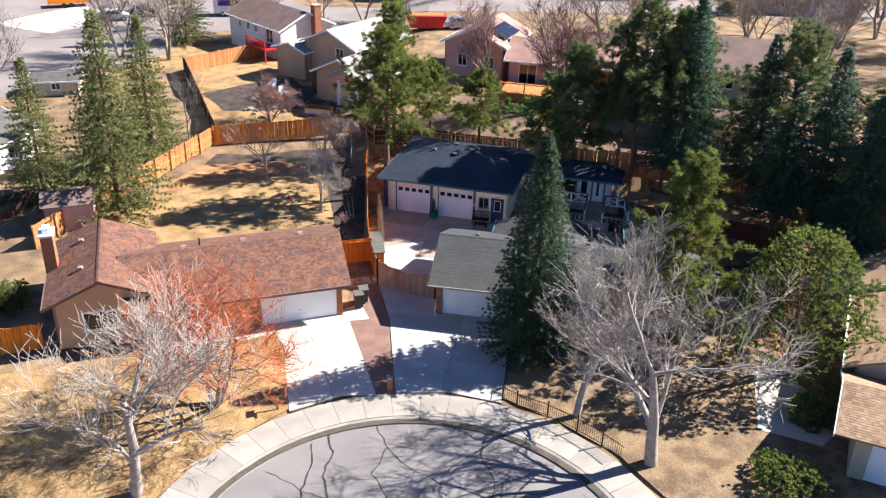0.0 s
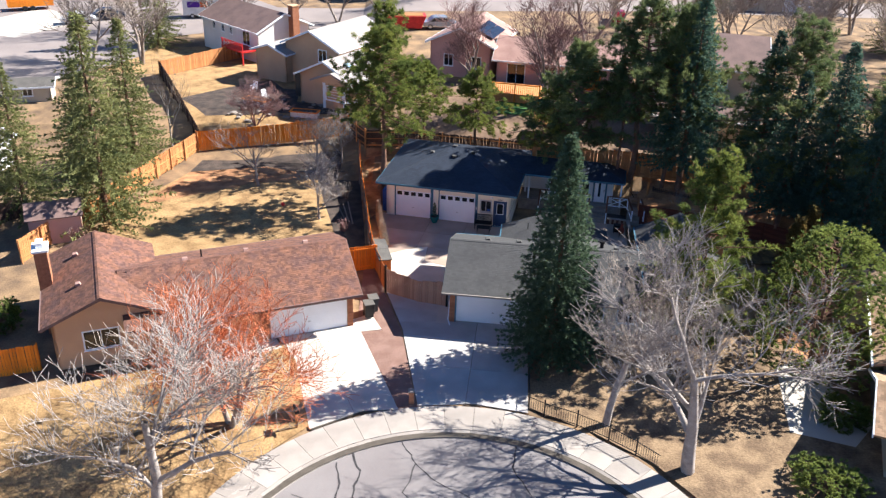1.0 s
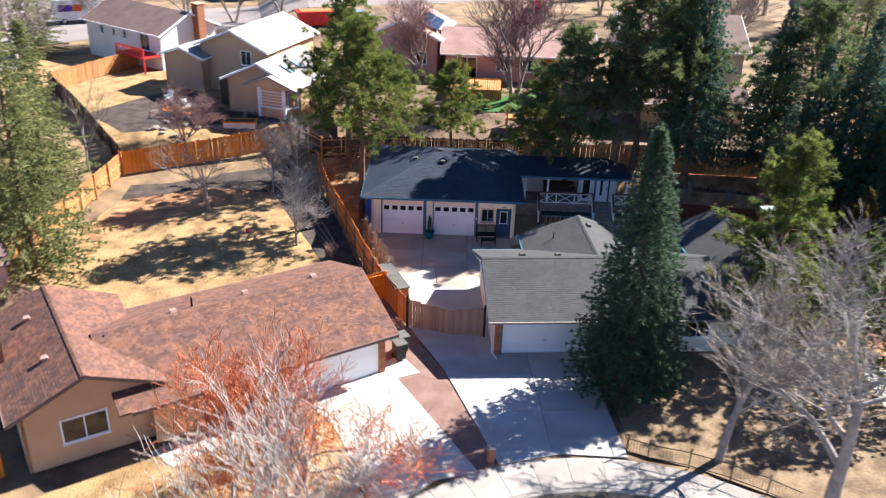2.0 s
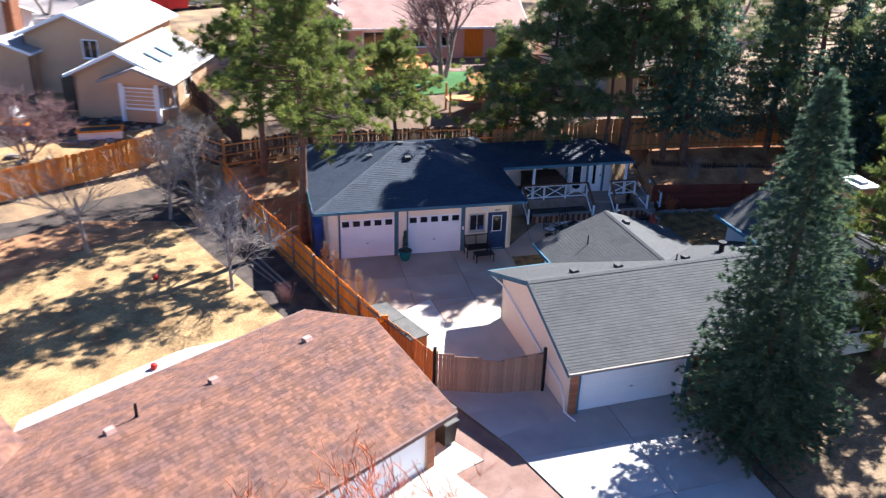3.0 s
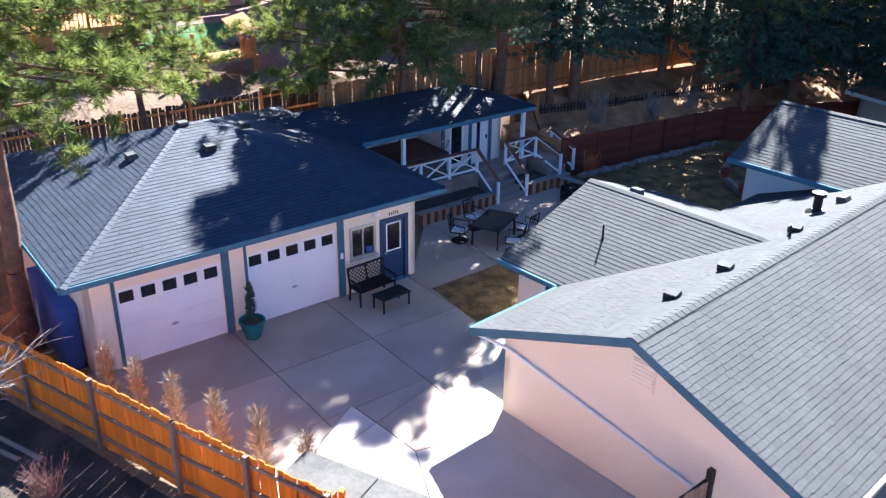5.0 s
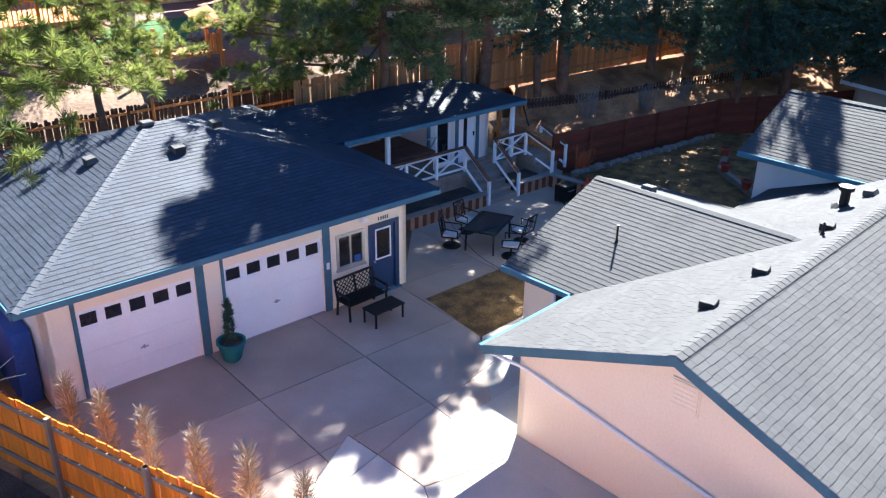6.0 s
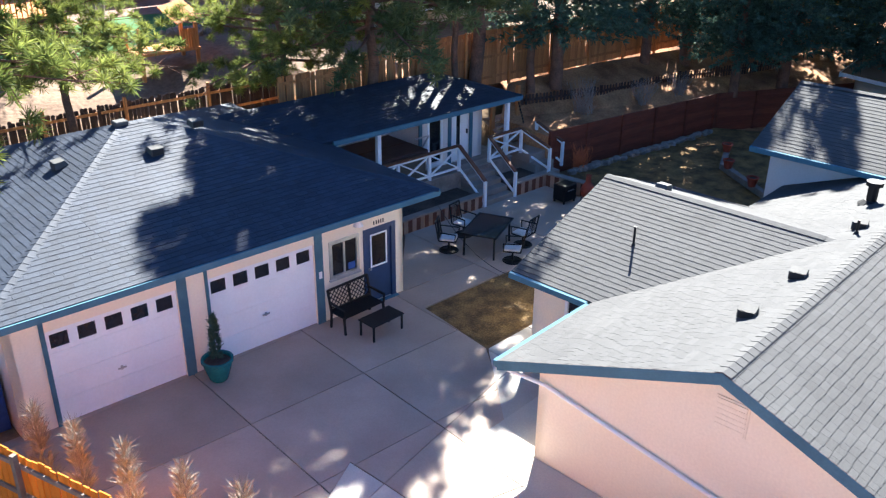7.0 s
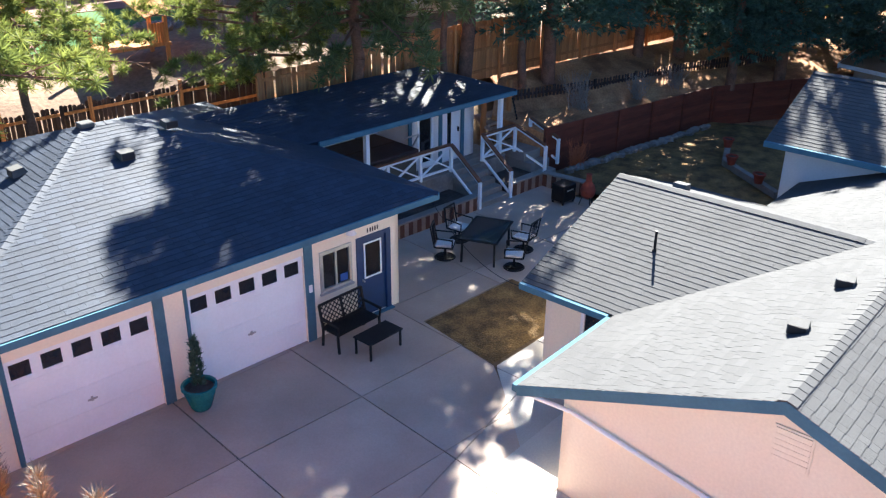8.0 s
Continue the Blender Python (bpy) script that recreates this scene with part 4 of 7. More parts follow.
# hot tub under the porch
tub = thing("hot_tub", "square hot tub with brown vinyl cover on the deck", "hot tub", GM @ pose(12.3, 5.2, DZ))
part("shell", boxes((-1.05, 1.05, -0.98, 0.98, 0, 0.82), bevel=0.06), M["wall_dark"], tub)
part("cover", boxes((-1.09, 1.09, -1.02, -0.01, 0.84, 0.95), (-1.09, 1.09, 0.01, 1.02, 0.84, 0.95), bevel=0.025), M["tub"], tub, "brown folding vinyl cover")
part("cover_lifter", bar(bar(bmesh.new(), (1.2, -0.2, 0.3), (1.2, -0.9, 1.35), 0.04), (1.2, -0.9, 1.35), (0.6, -0.9, 1.35), 0.04), M["metal"], tub)

# ---------------------------------------------------------------- main house
HM = pose(-0.89, 47.54, -0.3, 0, 0, -9.1)
hou = thing("house", "pale pink ranch house with grey shingle gable roofs", "house", HM)
S0, S1 = (0.45, 0.65), (12.6, 0.65)
hz = 2.36
HE, HR, VN = 2.36, 3.98, 8.4
wall(hou, S0, S1, 0, 2.5, M["wall_pale"], [(0.42, 4.97, 0, 2.2), (7.6, 9.4, 0.9, 2.1), (10.2, 11.6, 0.9, 2.1)])
garage_door(hou, S0, S1, 0.42, 4.97, 0.02, 2.2, panes=0, label="wide white sectional garage door")
part("door_trim", boxes((5.42, 5.6, 0.56, 0.65, 0, 2.3)), M["trim"], hou)
part("door_trim", boxes((0.79, 0.87, 0.57, 0.65, 0, 2.3)), M["trim"], hou)
brick_panel(hou, S0, S1, 5.2, 6.7, 0, 2.25)
brick_panel(hou, S0, S1, 0.0, 0.34, 0, 2.25)
window(hou, S0, S1, 7.6, 9.4, 0.9, 2.1, 1)
window(hou, S0, S1, 10.2, 11.6, 0.9, 2.1, 1)
wall(hou, (12.6, 0.65), (12.6, 7.75), 0, 2.5, M["wall_pale"])
wall(hou, (12.6, 7.75), (0.45, 7.75), 0, 2.5, M["wall_pale"])
wall(hou, (0.45, 7.75), (0.45, 0.65), 0, 2.5, M["wall_pale"], apex=(3.55, 3.85))
part("gable_vent", boxes((0.425, 0.448, 3.85, 4.4, 2.72, 3.32), *[(0.405, 0.43, 3.88, 4.37, 2.75 + 0.09 * k, 2.834 + 0.09 * k) for k in range(6)]), M["wall_pale"], hou, "louvred gable vent")
a, b, c, d = (0, 0, HE), (12.8, 0, HE), (12.8, VN, HE), (0, VN, HE)
r0, r1 = (0, VN / 2, HR), (12.8, VN / 2, HR)
HG = M["sh_grey"]
roof_slope(hou, [a, b, r1, r0], HG, seed=11)
roof_slope(hou, [c, d, r0, r1], HG, seed=12, singles=300, near=lambda p: p.x < 4.2 and p.y < 7.2)
ridge_caps(hou, r0, r1, HG)
strip(hou, (0, -0.05, HE - 0.01), (12.8, -0.05, HE - 0.01), 0.1, 0.1, M["deck"], "gutter")
strip(hou, (3.2, VN + 0.05, HE - 0.01), (0, VN + 0.05, HE - 0.01), 0.1, 0.13, M["trim"], "gutter")
strip(hou, (0.02, VN, HE + 0.0), (0.02, VN / 2, HR + 0.0), 0.05, 0.2, M["trim"], "rake_board")
strip(hou, (0.02, VN / 2, HR + 0.0), (0.02, 0, HE + 0.0), 0.05, 0.2, M["trim"], "rake_board")
bm = bar(bmesh.new(), (0.1, 8.3, 2.2), (0.39, 7.6, 2.02), 0.08, 0.08, 8)
bar(bm, (0.39, 7.62, 2.03), (0.39, 1.3, 0.95), 0.075, 0.075, 8)
bar(bm, (0.39, 1.32, 0.96), (0.39, 0.9, 0.5), 0.075, 0.075, 8)
bar(bm, (0.39, 0.9, 0.52), (0.36, 0.72, 0.06), 0.075, 0.075, 8)
bar(bm, (0.36, 0.74, 0.08), (0.55, 0.1, 0.04), 0.075, 0.075, 8)
part("downspout", bm, M["white"], hou, "long white downspout slanting across the gable wall")
# concrete apron at the foot of the gable wall
for poly in (((-0.35, 0.3, 0), (0.44, 0.3, 0), (0.44, 7.74, 0), (-0.35, 7.74, 0)), ((-0.35, 7.76, 0), (3.55, 7.76, 0), (3.55, 8.9, 0), (-0.35, 8.9, 0))):
    apron = [(HM @ Vector(q)).to_2d() for q in poly]
    sheet("apron", [(p.x, p.y) for p in apron], 0.03, M["concrete"], "narrow concrete apron along the house wall", category="pavement")
# north kitchen wing
KW, KR, KE, KN = 3.1, 6.75, 10.4, 10.55
kz = HE + 0.36 * (KR - KW)
k1, k2, k3, k4 = (KW, KN, HE), (KW, 4.4, HE), (KR, 4.4, kz), (KR, KN, kz)
roof_slope(hou, [k1, k2, k3, k4], HG, seed=13)
roof_slope(hou, [(KE, 4.4, HE), (KE, KN, HE), k4, k3], HG, seed=14)
ridge_caps(hou, k4, (KR, 5.2, kz), HG)
wall(hou, (KW + 0.5, KN - 0.3), (KW + 0.5, 7.9), 0, 2.45, M["wall_pale"], [(0.9, 2.0, 1.15, 2.1)], name="wing_wall")
window(hou, (KW + 0.5, KN - 0.3), (KW + 0.5, 7.9), 0.9, 2.0, 1.15, 2.1, 1)
wall(hou, (KE - 0.5, KN - 0.3), (KW + 0.5, KN - 0.3), 0, 2.45, M["wall_pale"], apex=(3.15, kz - 0.25), name="wing_wall")
wall(hou, (KE - 0.5, 7.9), (KE - 0.5, KN - 0.3), 0, 2.45, M["wall_pale"], name="wing_wall")
strip(hou, (KW - 0.05, KN, HE - 0.01), (KW - 0.05, 8.4, HE - 0.01), 0.1, 0.13, M["trim"], "gutter")
strip(hou, (KW, KN - 0.02, HE), (KR, KN - 0.02, kz), 0.05, 0.18, M["trim"], "rake_board")
strip(hou, (KR, KN - 0.02, kz), (KE, KN - 0.02, HE), 0.05, 0.18, M["trim"], "rake_board")
# taller east section
TW, TR, TE, TS, TN = 12.1, 15.0, 17.9, 0.9, 9.3
tz, tr = 3.45, 4.75
roof_slope(hou, [(TW, TN, tz), (TW, TS, tz), (TR, TS, tr), (TR, TN, tr)], HG, seed=15)
roof_slope(hou, [(TE, TS, tz), (TE, TN, tz), (TR, TN, tr), (TR, TS, tr)], HG, seed=16)
ridge_caps(hou, (TR, TN, tr), (TR, TS, tr), HG)
wall(hou, (TW + 0.5, TN - 0.4), (TW + 0.5, TS + 0.4), 0, tz, M["wall_white"], name="upper_wall")
wall(hou, (TW + 0.5, TS + 0.4), (TE - 0.5, TS + 0.4), 0, tz, M["wall_pale"], [(1.2, 3.4, 1.0, 2.4)], apex=(2.4, tr - 0.2), name="upper_wall")
window(hou, (TW + 0.5, TS + 0.4), (TE - 0.5, TS + 0.4), 1.2, 3.4, 1.0, 2.4, 2)
wall(hou, (TE - 0.5, TS + 0.4), (TE - 0.5, TN - 0.4), 0, tz, M["wall_white"], name="upper_wall")
wall(hou, (TE - 0.5, TN - 0.4), (TW + 0.5, TN - 0.4), 0, tz, M["wall_white"], apex=(2.4, tr - 0.2), name="upper_wall")
strip(hou, (TW - 0.05, TN, tz), (TW - 0.05, TS, tz), 0.1, 0.14, M["trim"], "gutter")
strip(hou, (TW, TN - 0.02, tz), (TR, TN - 0.02, tr), 0.05, 0.18, M["trim"], "rake_board")
ch = part("chimney", boxes((16.3, 17.2, 5.0, 6.3, 3.6, 6.0)), M["brick"], hou, "square brick chimney with metal cap")
part("chimney_cap", boxes((16.2, 17.3, 4.9, 6.4, 6.0, 6.1), (16.55, 16.95, 5.3, 6.0, 6.1, 6.22), bevel=0.01), M["metal"], ch)
for u, v in ((2.4, 4.9), (4.4, 4.85), (7.6, 4.85)):
    roof_vent(hou, (u, v, HE + (HR - HE) * (VN - v) / (VN / 2) + 0.07), -80)
pipe_vent(hou, (4.9, 8.6, HE + 0.36 * (4.9 - KW)), 0.45, 0.028)
pipe_vent(hou, (7.1, 4.75, HR - 0.2), 0.3, 0.03)
pipe_vent(hou, (9.7, 5.3, HR - 0.42), 0.42, 0.12, True)
roof_vent(hou, (KR + 0.35, 9.2, kz - 0.08), 90)
roof_vent(hou, (10.6, 5.0, HR - 0.25), 180)
# service cable from the wing corner to the patio edge
bm = bmesh.new()
c0 = Vector((KW - 0.05, KN - 0.1, HE - 0.1))
c1 = HM.inverted() @ (GM @ Vector((eE - 0.1, eF + 0.2, EZ - 0.12)))
rings = []
for k in range(13):
    t = k / 12
    p = c0.lerp(c1, t) - Vector((0, 0, 1.6 * t * (1 - t)))
    rings.append([bm.verts.new(p + Vector((0.009 * math.cos(q * 1.571), 0.0, 0.009 * math.sin(q * 1.571)))) for q in range(4)])
for ra, rb in zip(rings, rings[1:]):
    for q in range(4):
        bm.faces.new((ra[q], ra[(q + 1) % 4], rb[(q + 1) % 4], rb[q]))
part("service_cable", bm, M["iron"], hou)

# ---------------------------------------------------------------- neighbour's house
NM = pose(-5.65, 47.2, -0.35, 0, 0, 19.0)
nb = thing("house", "brown-roofed ranch house with brick front and white garage door", "house", NM)
NE_, NR_, NV = 2.45, 4.05, 8.88
NB = M["sh_brown"]
roof_slope(nb, [(-13.5, 0, NE_), (0, 0, NE_), (0.25, NV / 2, NR_), (-13.5, NV / 2, NR_)], NB, seed=21, width=0.19, exposure=0.15)
roof_slope(nb, [(0.5, NV, NE_), (-13.5, NV, NE_), (-13.5, NV / 2, NR_), (0.25, NV / 2, NR_)], NB, seed=22, width=0.19, exposure=0.15)
ridge_caps(nb, (0.25, NV / 2, NR_), (-11.5, NV / 2, NR_), NB)
strip(nb, (0.0, 0, NE_), (0.25, NV / 2, NR_), 0.05, 0.2, M["roof_dark"], "rake_board")
strip(nb, (0.25, NV / 2, NR_), (0.5, NV, NE_), 0.05, 0.2, M["roof_dark"], "rake_board")
strip(nb, (-13.0, -0.04, NE_), (0.0, -0.04, NE_), 0.08, 0.16, M["roof_dark"], "fascia")
strip(nb, (0.5, NV + 0.04, NE_), (-11.0, NV + 0.04, NE_), 0.08, 0.16, M["roof_dark"], "fascia")
N0, N1 = (-12.0, 0.6), (-0.45, 0.6)
wall(nb, N0, N1, 0, NE_, M["wall_tan"], [(6.5, 11.2, 0, 2.15), (2.2, 3.1, 0, 2.1)])
garage_door(nb, N0, N1, 6.5, 11.2, 0.02, 2.15, 0)
part("entry_door", boxes((-9.75, -8.95, 0.66, 0.71, 0.02, 2.1)), M["red_paint"], nb)
brick_panel(nb, N0, N1, 11.2, 11.55, 0, 2.3)
brick_panel(nb, N0, N1, 5.9, 6.5, 0, 2.3)
wall(nb, (-0.45, 0.6), (-0.2, NV - 0.5), 0, NE_, M["brick"], apex=(NV / 2 - 0.4, NR_ - 0.2))
wall(nb, (-0.2, NV - 0.5), (-12, NV - 0.5), 0, NE_, M["wall_tan"])
XW, XR, XE, XS, XN = -17.7, -14.5, -11.2, 0.8, 9.8
xz, xr = 2.95, 4.35
roof_slope(nb, [(XW, XN, xz), (XW, XS, xz), (XR, XS, xr), (XR, XN, xr)], NB, seed=23, width=0.19, exposure=0.15)
roof_slope(nb, [(XE, XS, xz), (XE, XN, xz), (XR, XN, xr), (XR, XS, xr)], NB, seed=24, width=0.19, exposure=0.15)
ridge_caps(nb, (XR, XS, xr), (XR, XN, xr), NB)
wall(nb, (XW + 0.5, XS + 0.4), (XE - 0.5, XS + 0.4), 0, xz, M["wall_tan"], [(1.5, 3.4, 1.0, 2.2)], apex=(2.7, xr - 0.2))
window(nb, (XW + 0.5, XS + 0.4), (XE - 0.5, XS + 0.4), 1.5, 3.4, 1.0, 2.2, 1)
wall(nb, (XE - 0.5, XS + 0.4), (XE - 0.5, XN - 0.4), 0, xz, M["wall_tan"])
wall(nb, (XE - 0.5, XN - 0.4), (XW + 0.5, XN - 0.4), 0, xz, M["brick"], apex=(2.7, xr - 0.2))
wall(nb, (XW + 0.5, XN - 0.4), (XW + 0.5, XS + 0.4), 0, xz, M["wall_tan"])
strip(nb, (XW, XS + 0.02, xz), (XR, XS + 0.02, xr), 0.05, 0.18, M["roof_dark"], "rake_board")
strip(nb, (XR, XS + 0.02, xr), (XE, XS + 0.02, xz), 0.05, 0.18, M["roof_dark"], "rake_board")
strip(nb, (XW - 0.04, XN, xz), (XW - 0.04, XS, xz), 0.08, 0.14, M["roof_dark"], "gutter")
ch = part("chimney", boxes((-17.75, -17.05, 5.4, 6.5, 0, 5.35)), M["brick"], nb, "brick chimney with white cap")
part("chimney_cap", boxes((-17.85, -16.95, 5.3, 6.6, 5.35, 5.5), (-17.6, -17.2, 5.6, 6.3, 5.5, 5.85), bevel=0.02), M["white"], ch)
for u, v in ((-15.6, 3.6), (-15.7, 7.6)):
    roof_vent(nb, (u, v, xr - 0.43 * (XR - u) + 0.07), -90, material=M["roof_pink"])
for u, v in ((-13.0, 4.2), (-11.9, 4.0)):
    pipe_vent(nb, (u, v, xr - 0.42 * (u - XR)), 0.28, 0.05)
pipe_vent(nb, (-8.6, 5.3, NR_ - 0.3), 0.5, 0.05)
for u, v in ((-2.2, 5.2), (-5.9, 5.3), (-9.6, 5.0)):
    roof_vent(nb, (u, v, NR_ - 0.36 * (v - NV / 2) + 0.06), 180, material=M["roof_pink"])
sheet("path", [(-10.9, 46.4), (-10.3, 45.2), (-16.5, 42.3), (-17.5, 43.5)], 0.012, M["concrete"], "pale concrete walk to the neighbour's front door", category="path")

sheet("path", [(-19.0, 52.1), (-12.8, 54.3), (-8.2, 55.9), (-8.5, 57.0), (-13.2, 55.5), (-19.4, 53.3)], 0.02, M["concrete"], "pale concrete strip behind the neighbour's house", category="path")

# ---------------------------------------------------------------- houses farther off
def simple_house(x, y, rot, w, d, h, rise, wall_mat, roof_mat, label, wins=(), z=None, over=0.45, axis="x", chimney=None, doors=(), floors=1):
    """A gabled house; wins and doors: (side, along, height, width, tall), side 0 faces -y, 1 faces +x, 3 faces -x."""
    zz = gz(x, y) if z is None else z
    t = thing("house", label, "house", pose(x, y, zz, 0, 0, rot), "neighbouring houses")
    c = [(-w / 2, -d / 2), (w / 2, -d / 2), (w / 2, d / 2), (-w / 2, d / 2)]
    sides = [(c[0], c[1]), (c[1], c[2]), (c[2], c[3]), (c[3], c[0])]
    for i, (p0, p1) in enumerate(sides):
        L = math.hypot(p1[0] - p0[0], p1[1] - p0[1])
        holes = [(a - ww / 2, a + ww / 2, b, b + hh) for sd_, a, b, ww, hh in list(wins) + list(doors) if sd_ == i]
        gable = (i in (1, 3)) if axis == "x" else (i in (0, 2))
        wall(t, p0, p1, -0.6, h, wall_mat, holes, apex=(L / 2, h + rise - 0.1) if gable else None)
    for sd_, a, b, ww, hh in wins:
        window(t, *sides[sd_], a - ww / 2, a + ww / 2, b, b + hh, 1)
    for sd_, a, b, ww, hh in doors:
        m, L = wall_frame(*sides[sd_])
        if ww > 2:
            garage_door(t, *sides[sd_], a - ww / 2, a + ww / 2, b, b + hh, 0)
        else:
            part("door", boxes((a - ww / 2, a + ww / 2, 0.04, 0.09, b, b + hh), m=m), M["cedar"], t, "orange-stained door")
    W, D = w / 2 + over, d / 2 + over
    if axis == "x":
        k = rise / (d / 2)
        e, r = h - over * k, h + rise
        pl = [[(-W, -D, e), (W, -D, e), (W, 0, r), (-W, 0, r)], [(W, D, e), (-W, D, e), (-W, 0, r), (W, 0, r)]]
        rakes = [((-W, -D, e), (-W, 0, r)), ((-W, 0, r), (-W, D, e)), ((W, -D, e), (W, 0, r)), ((W, 0, r), (W, D, e))]
        eaves = [((-W, -D, e), (W, -D, e)), ((-W, D, e), (W, D, e))]
    else:
        k = rise / (w / 2)
        e, r = h - over * k, h + rise
        pl = [[(W, -D, e), (W, D, e), (0, D, r), (0, -D, r)], [(-W, D, e), (-W, -D, e), (0, -D, r), (0, D, r)]]
        rakes = [((-W, -D, e), (0, -D, r)), ((0, -D, r), (W, -D, e)), ((-W, D, e), (0, D, r)), ((0, D, r), (W, D, e))]
        eaves = [((-W, -D, e), (-W, D, e)), ((W, -D, e), (W, D, e))]
    for q in pl:
        roof_slope(t, q, roof_mat, tabs=False, thick=0.16)
    for p, q in rakes:
        strip(t, p, q, 0.06, 0.2, M["white"], "rake_board")
    for p, q in eaves:
        strip(t, p, q, 0.1, 0.15, M["white"], "gutter")
    if chimney:
        cx_, cy_, top = chimney
        cm = part("chimney", boxes((cx_ - 0.45, cx_ + 0.45, cy_ - 0.45, cy_ + 0.45, 0, top)), M["brick"], t, "brick chimney")
        part("chimney_cap", boxes((cx_ - 0.52, cx_ + 0.52, cy_ - 0.52, cy_ + 0.52, top, top + 0.1)), M["wall_tan"], cm)
    return t


# white two-storey house
simple_house(-21.2, 109.2, -48, 12.0, 7.2, 4.0, 1.6, M["wall_white"], M["roof_dark"], "white two-storey house with brown roof and red deck", [(0, 2.6, 2.6, 0.6, 0.9), (0, 4.6, 2.6, 0.6, 0.9), (0, 6.4, 2.6, 0.6, 0.9), (0, 9.6, 1.9, 1.5, 1.7)], axis="x", chimney=(6.45, 1.2, 6.3))
dk2 = thing("red_deck", "red painted raised deck behind the white house", "deck", pose(-22.0, 103.4, gz(-22.0, 103.4), 0, 0, -48))
part("platform", boxes((-2.2, 2.2, -1.3, 1.3, 1.5, 1.65)), M["red_paint"], dk2)
for x in (-2.1, 2.1):
    for y in (-1.2, 1.2):
        part("post", boxes((x - 0.07, x + 0.07, y - 0.07, y + 0.07, 0, 2.6)), M["red_paint"], dk2)
part("rail", boxes((-2.2, 2.2, -1.3, -1.24, 2.5, 2.6), (-2.2, 2.2, -1.3, -1.25, 1.7, 1.78)), M["red_paint"], dk2)
for k in range(22):
    part("baluster", boxes((-2.1 + 0.2 * k, -2.06 + 0.2 * k, -1.29, -1.25, 1.75, 2.55)), M["red_paint"], dk2)
# tan house: near gable with bay, taller part behind
tan_house = simple_house(-8.9, 87.7, -33.7, 6.4, 6.6, 3.0, 1.5, M["wall_tan"], M["roof_white"], "tan stucco house with pale roof and bay window", [(1, 3.2, 0.9, 1.2, 1.2)], axis="y", z=2.0)
simple_house(-10.3, 96.7, -33.7, 7.0, 9.0, 4.2, 1.5, M["wall_tan"], M["roof_white"], "tan upper house section with pale roof", [(0, 4.9, 2.5, 1.1, 1.3)], axis="y", z=1.9)
simple_house(-16.2, 96.6, -33.7, 4.2, 4.2, 3.0, 0.7, M["wall_tan"], M["roof_white"], "small tan covered porch with pale roof", [], axis="y", z=2.0)
for v in (-1.6, 0.1):
    part("skylight", boxes((-0.65, 0.65, -0.3, 0.3, 0.0, 0.1), m=pose(1.7, v, 4.5 - 0.469 * 1.7 + 0.03, 0, 25.1, 0), bevel=0.02), M["skylight"], tan_house, "long skylight tinted pale blue for reflected sky")
bay = thing("bay_window", "white-trimmed bay window under a small gable", "bay window", pose(-9.5, 84.1, 2.0, 0, 0, -33.7) @ Matrix.Diagonal((1.2, 1.2, 1.05, 1)))
bm = bmesh.new()
prism(bm, [(-1.7, 0.6, 0), (-1.0, -0.5, 0), (1.0, -0.5, 0), (1.7, 0.6, 0)], (0, 0, 2.5))
part("bay_wall", bm, M["wall_tan"], bay)
part("roof_slope", prism(bmesh.new(), [(-2.1, -0.95, 2.45), (0, -0.95, 3.35), (0, -0.95, 3.5), (-2.2, -0.95, 2.58)], (0, 2.6, 0)), M["roof_white"], bay)
part("roof_slope", prism(bmesh.new(), [(2.1, -0.95, 2.45), (0, -0.95, 3.35), (0, -0.95, 3.5), (2.2, -0.95, 2.58)], (0, 2.6, 0)), M["roof_white"], bay)
part("gable_board", prism(bmesh.new(), [(-2.0, -0.8, 2.5), (2.0, -0.8, 2.5), (0, -0.8, 3.36)], (0, 0.1, 0)), M["wall_tan"], bay)
window(bay, (-1.0, -0.5), (1.0, -0.5), 0.15, 1.85, 0.85, 2.15, 0, rails=4)
window(bay, (1.0, -0.5), (1.7, 0.6), 0.25, 1.05, 0.85, 2.15, 0)
window(bay, (-1.7, 0.6), (-1.0, -0.5), 0.25, 1.05, 0.85, 2.15, 0)
for x, y in ((-1.0, -0.5), (1.0, -0.5)):
    part("corner_trim", boxes((x - 0.12, x + 0.12, y - 0.07, y + 0.05, 0, 2.5)), M["white"], bay)
# flat black panel paints the porch shade; no hollow is modelled
part("recess", boxes((-5.0, -1.9, 0.62, 0.7, 0.05, 2.3)), M["black"], bay, "black panel standing for the shade of a porch recess")
# pink house
simple_house(13.5, 89.2, -15, 13.5, 6.4, 2.65, 1.5, M["wall_pink"], M["roof_pink"], "pink stucco ranch house with rose-brown roof", [(0, 2.0, 0.1, 1.8, 2.0), (0, 5.4, 0.9, 1.4, 1.2), (0, 7.6, 0.9, 1.0, 1.1)], axis="x", doors=[(0, 9.7, 0.05, 1.5, 2.15)], z=3.75)
simple_house(4.1, 93.8, -22, 6.5, 8.0, 3.6, 1.5, M["wall_pink"], M["roof_pink"], "pink gabled house wing with solar panels", [(0, 2.0, 1.0, 1.0, 1.2), (0, 5.0, 1.0, 1.0, 1.2)], axis="y", z=3.75)
sp = thing("solar_panel", "blue-black solar panel on a rose-brown roof", "solar panel", pose(5.9, 92.6, 8.1, 0, 24.8, -22))
for i in range(2):
    for j in range(3):
        part("cell_panel", boxes((-1.0 + 1.02 * i, -0.02 + 1.02 * i, -2.4 + 1.55 * j, -0.9 + 1.55 * j, 0, 0.05)), M["dark_glass"], sp)
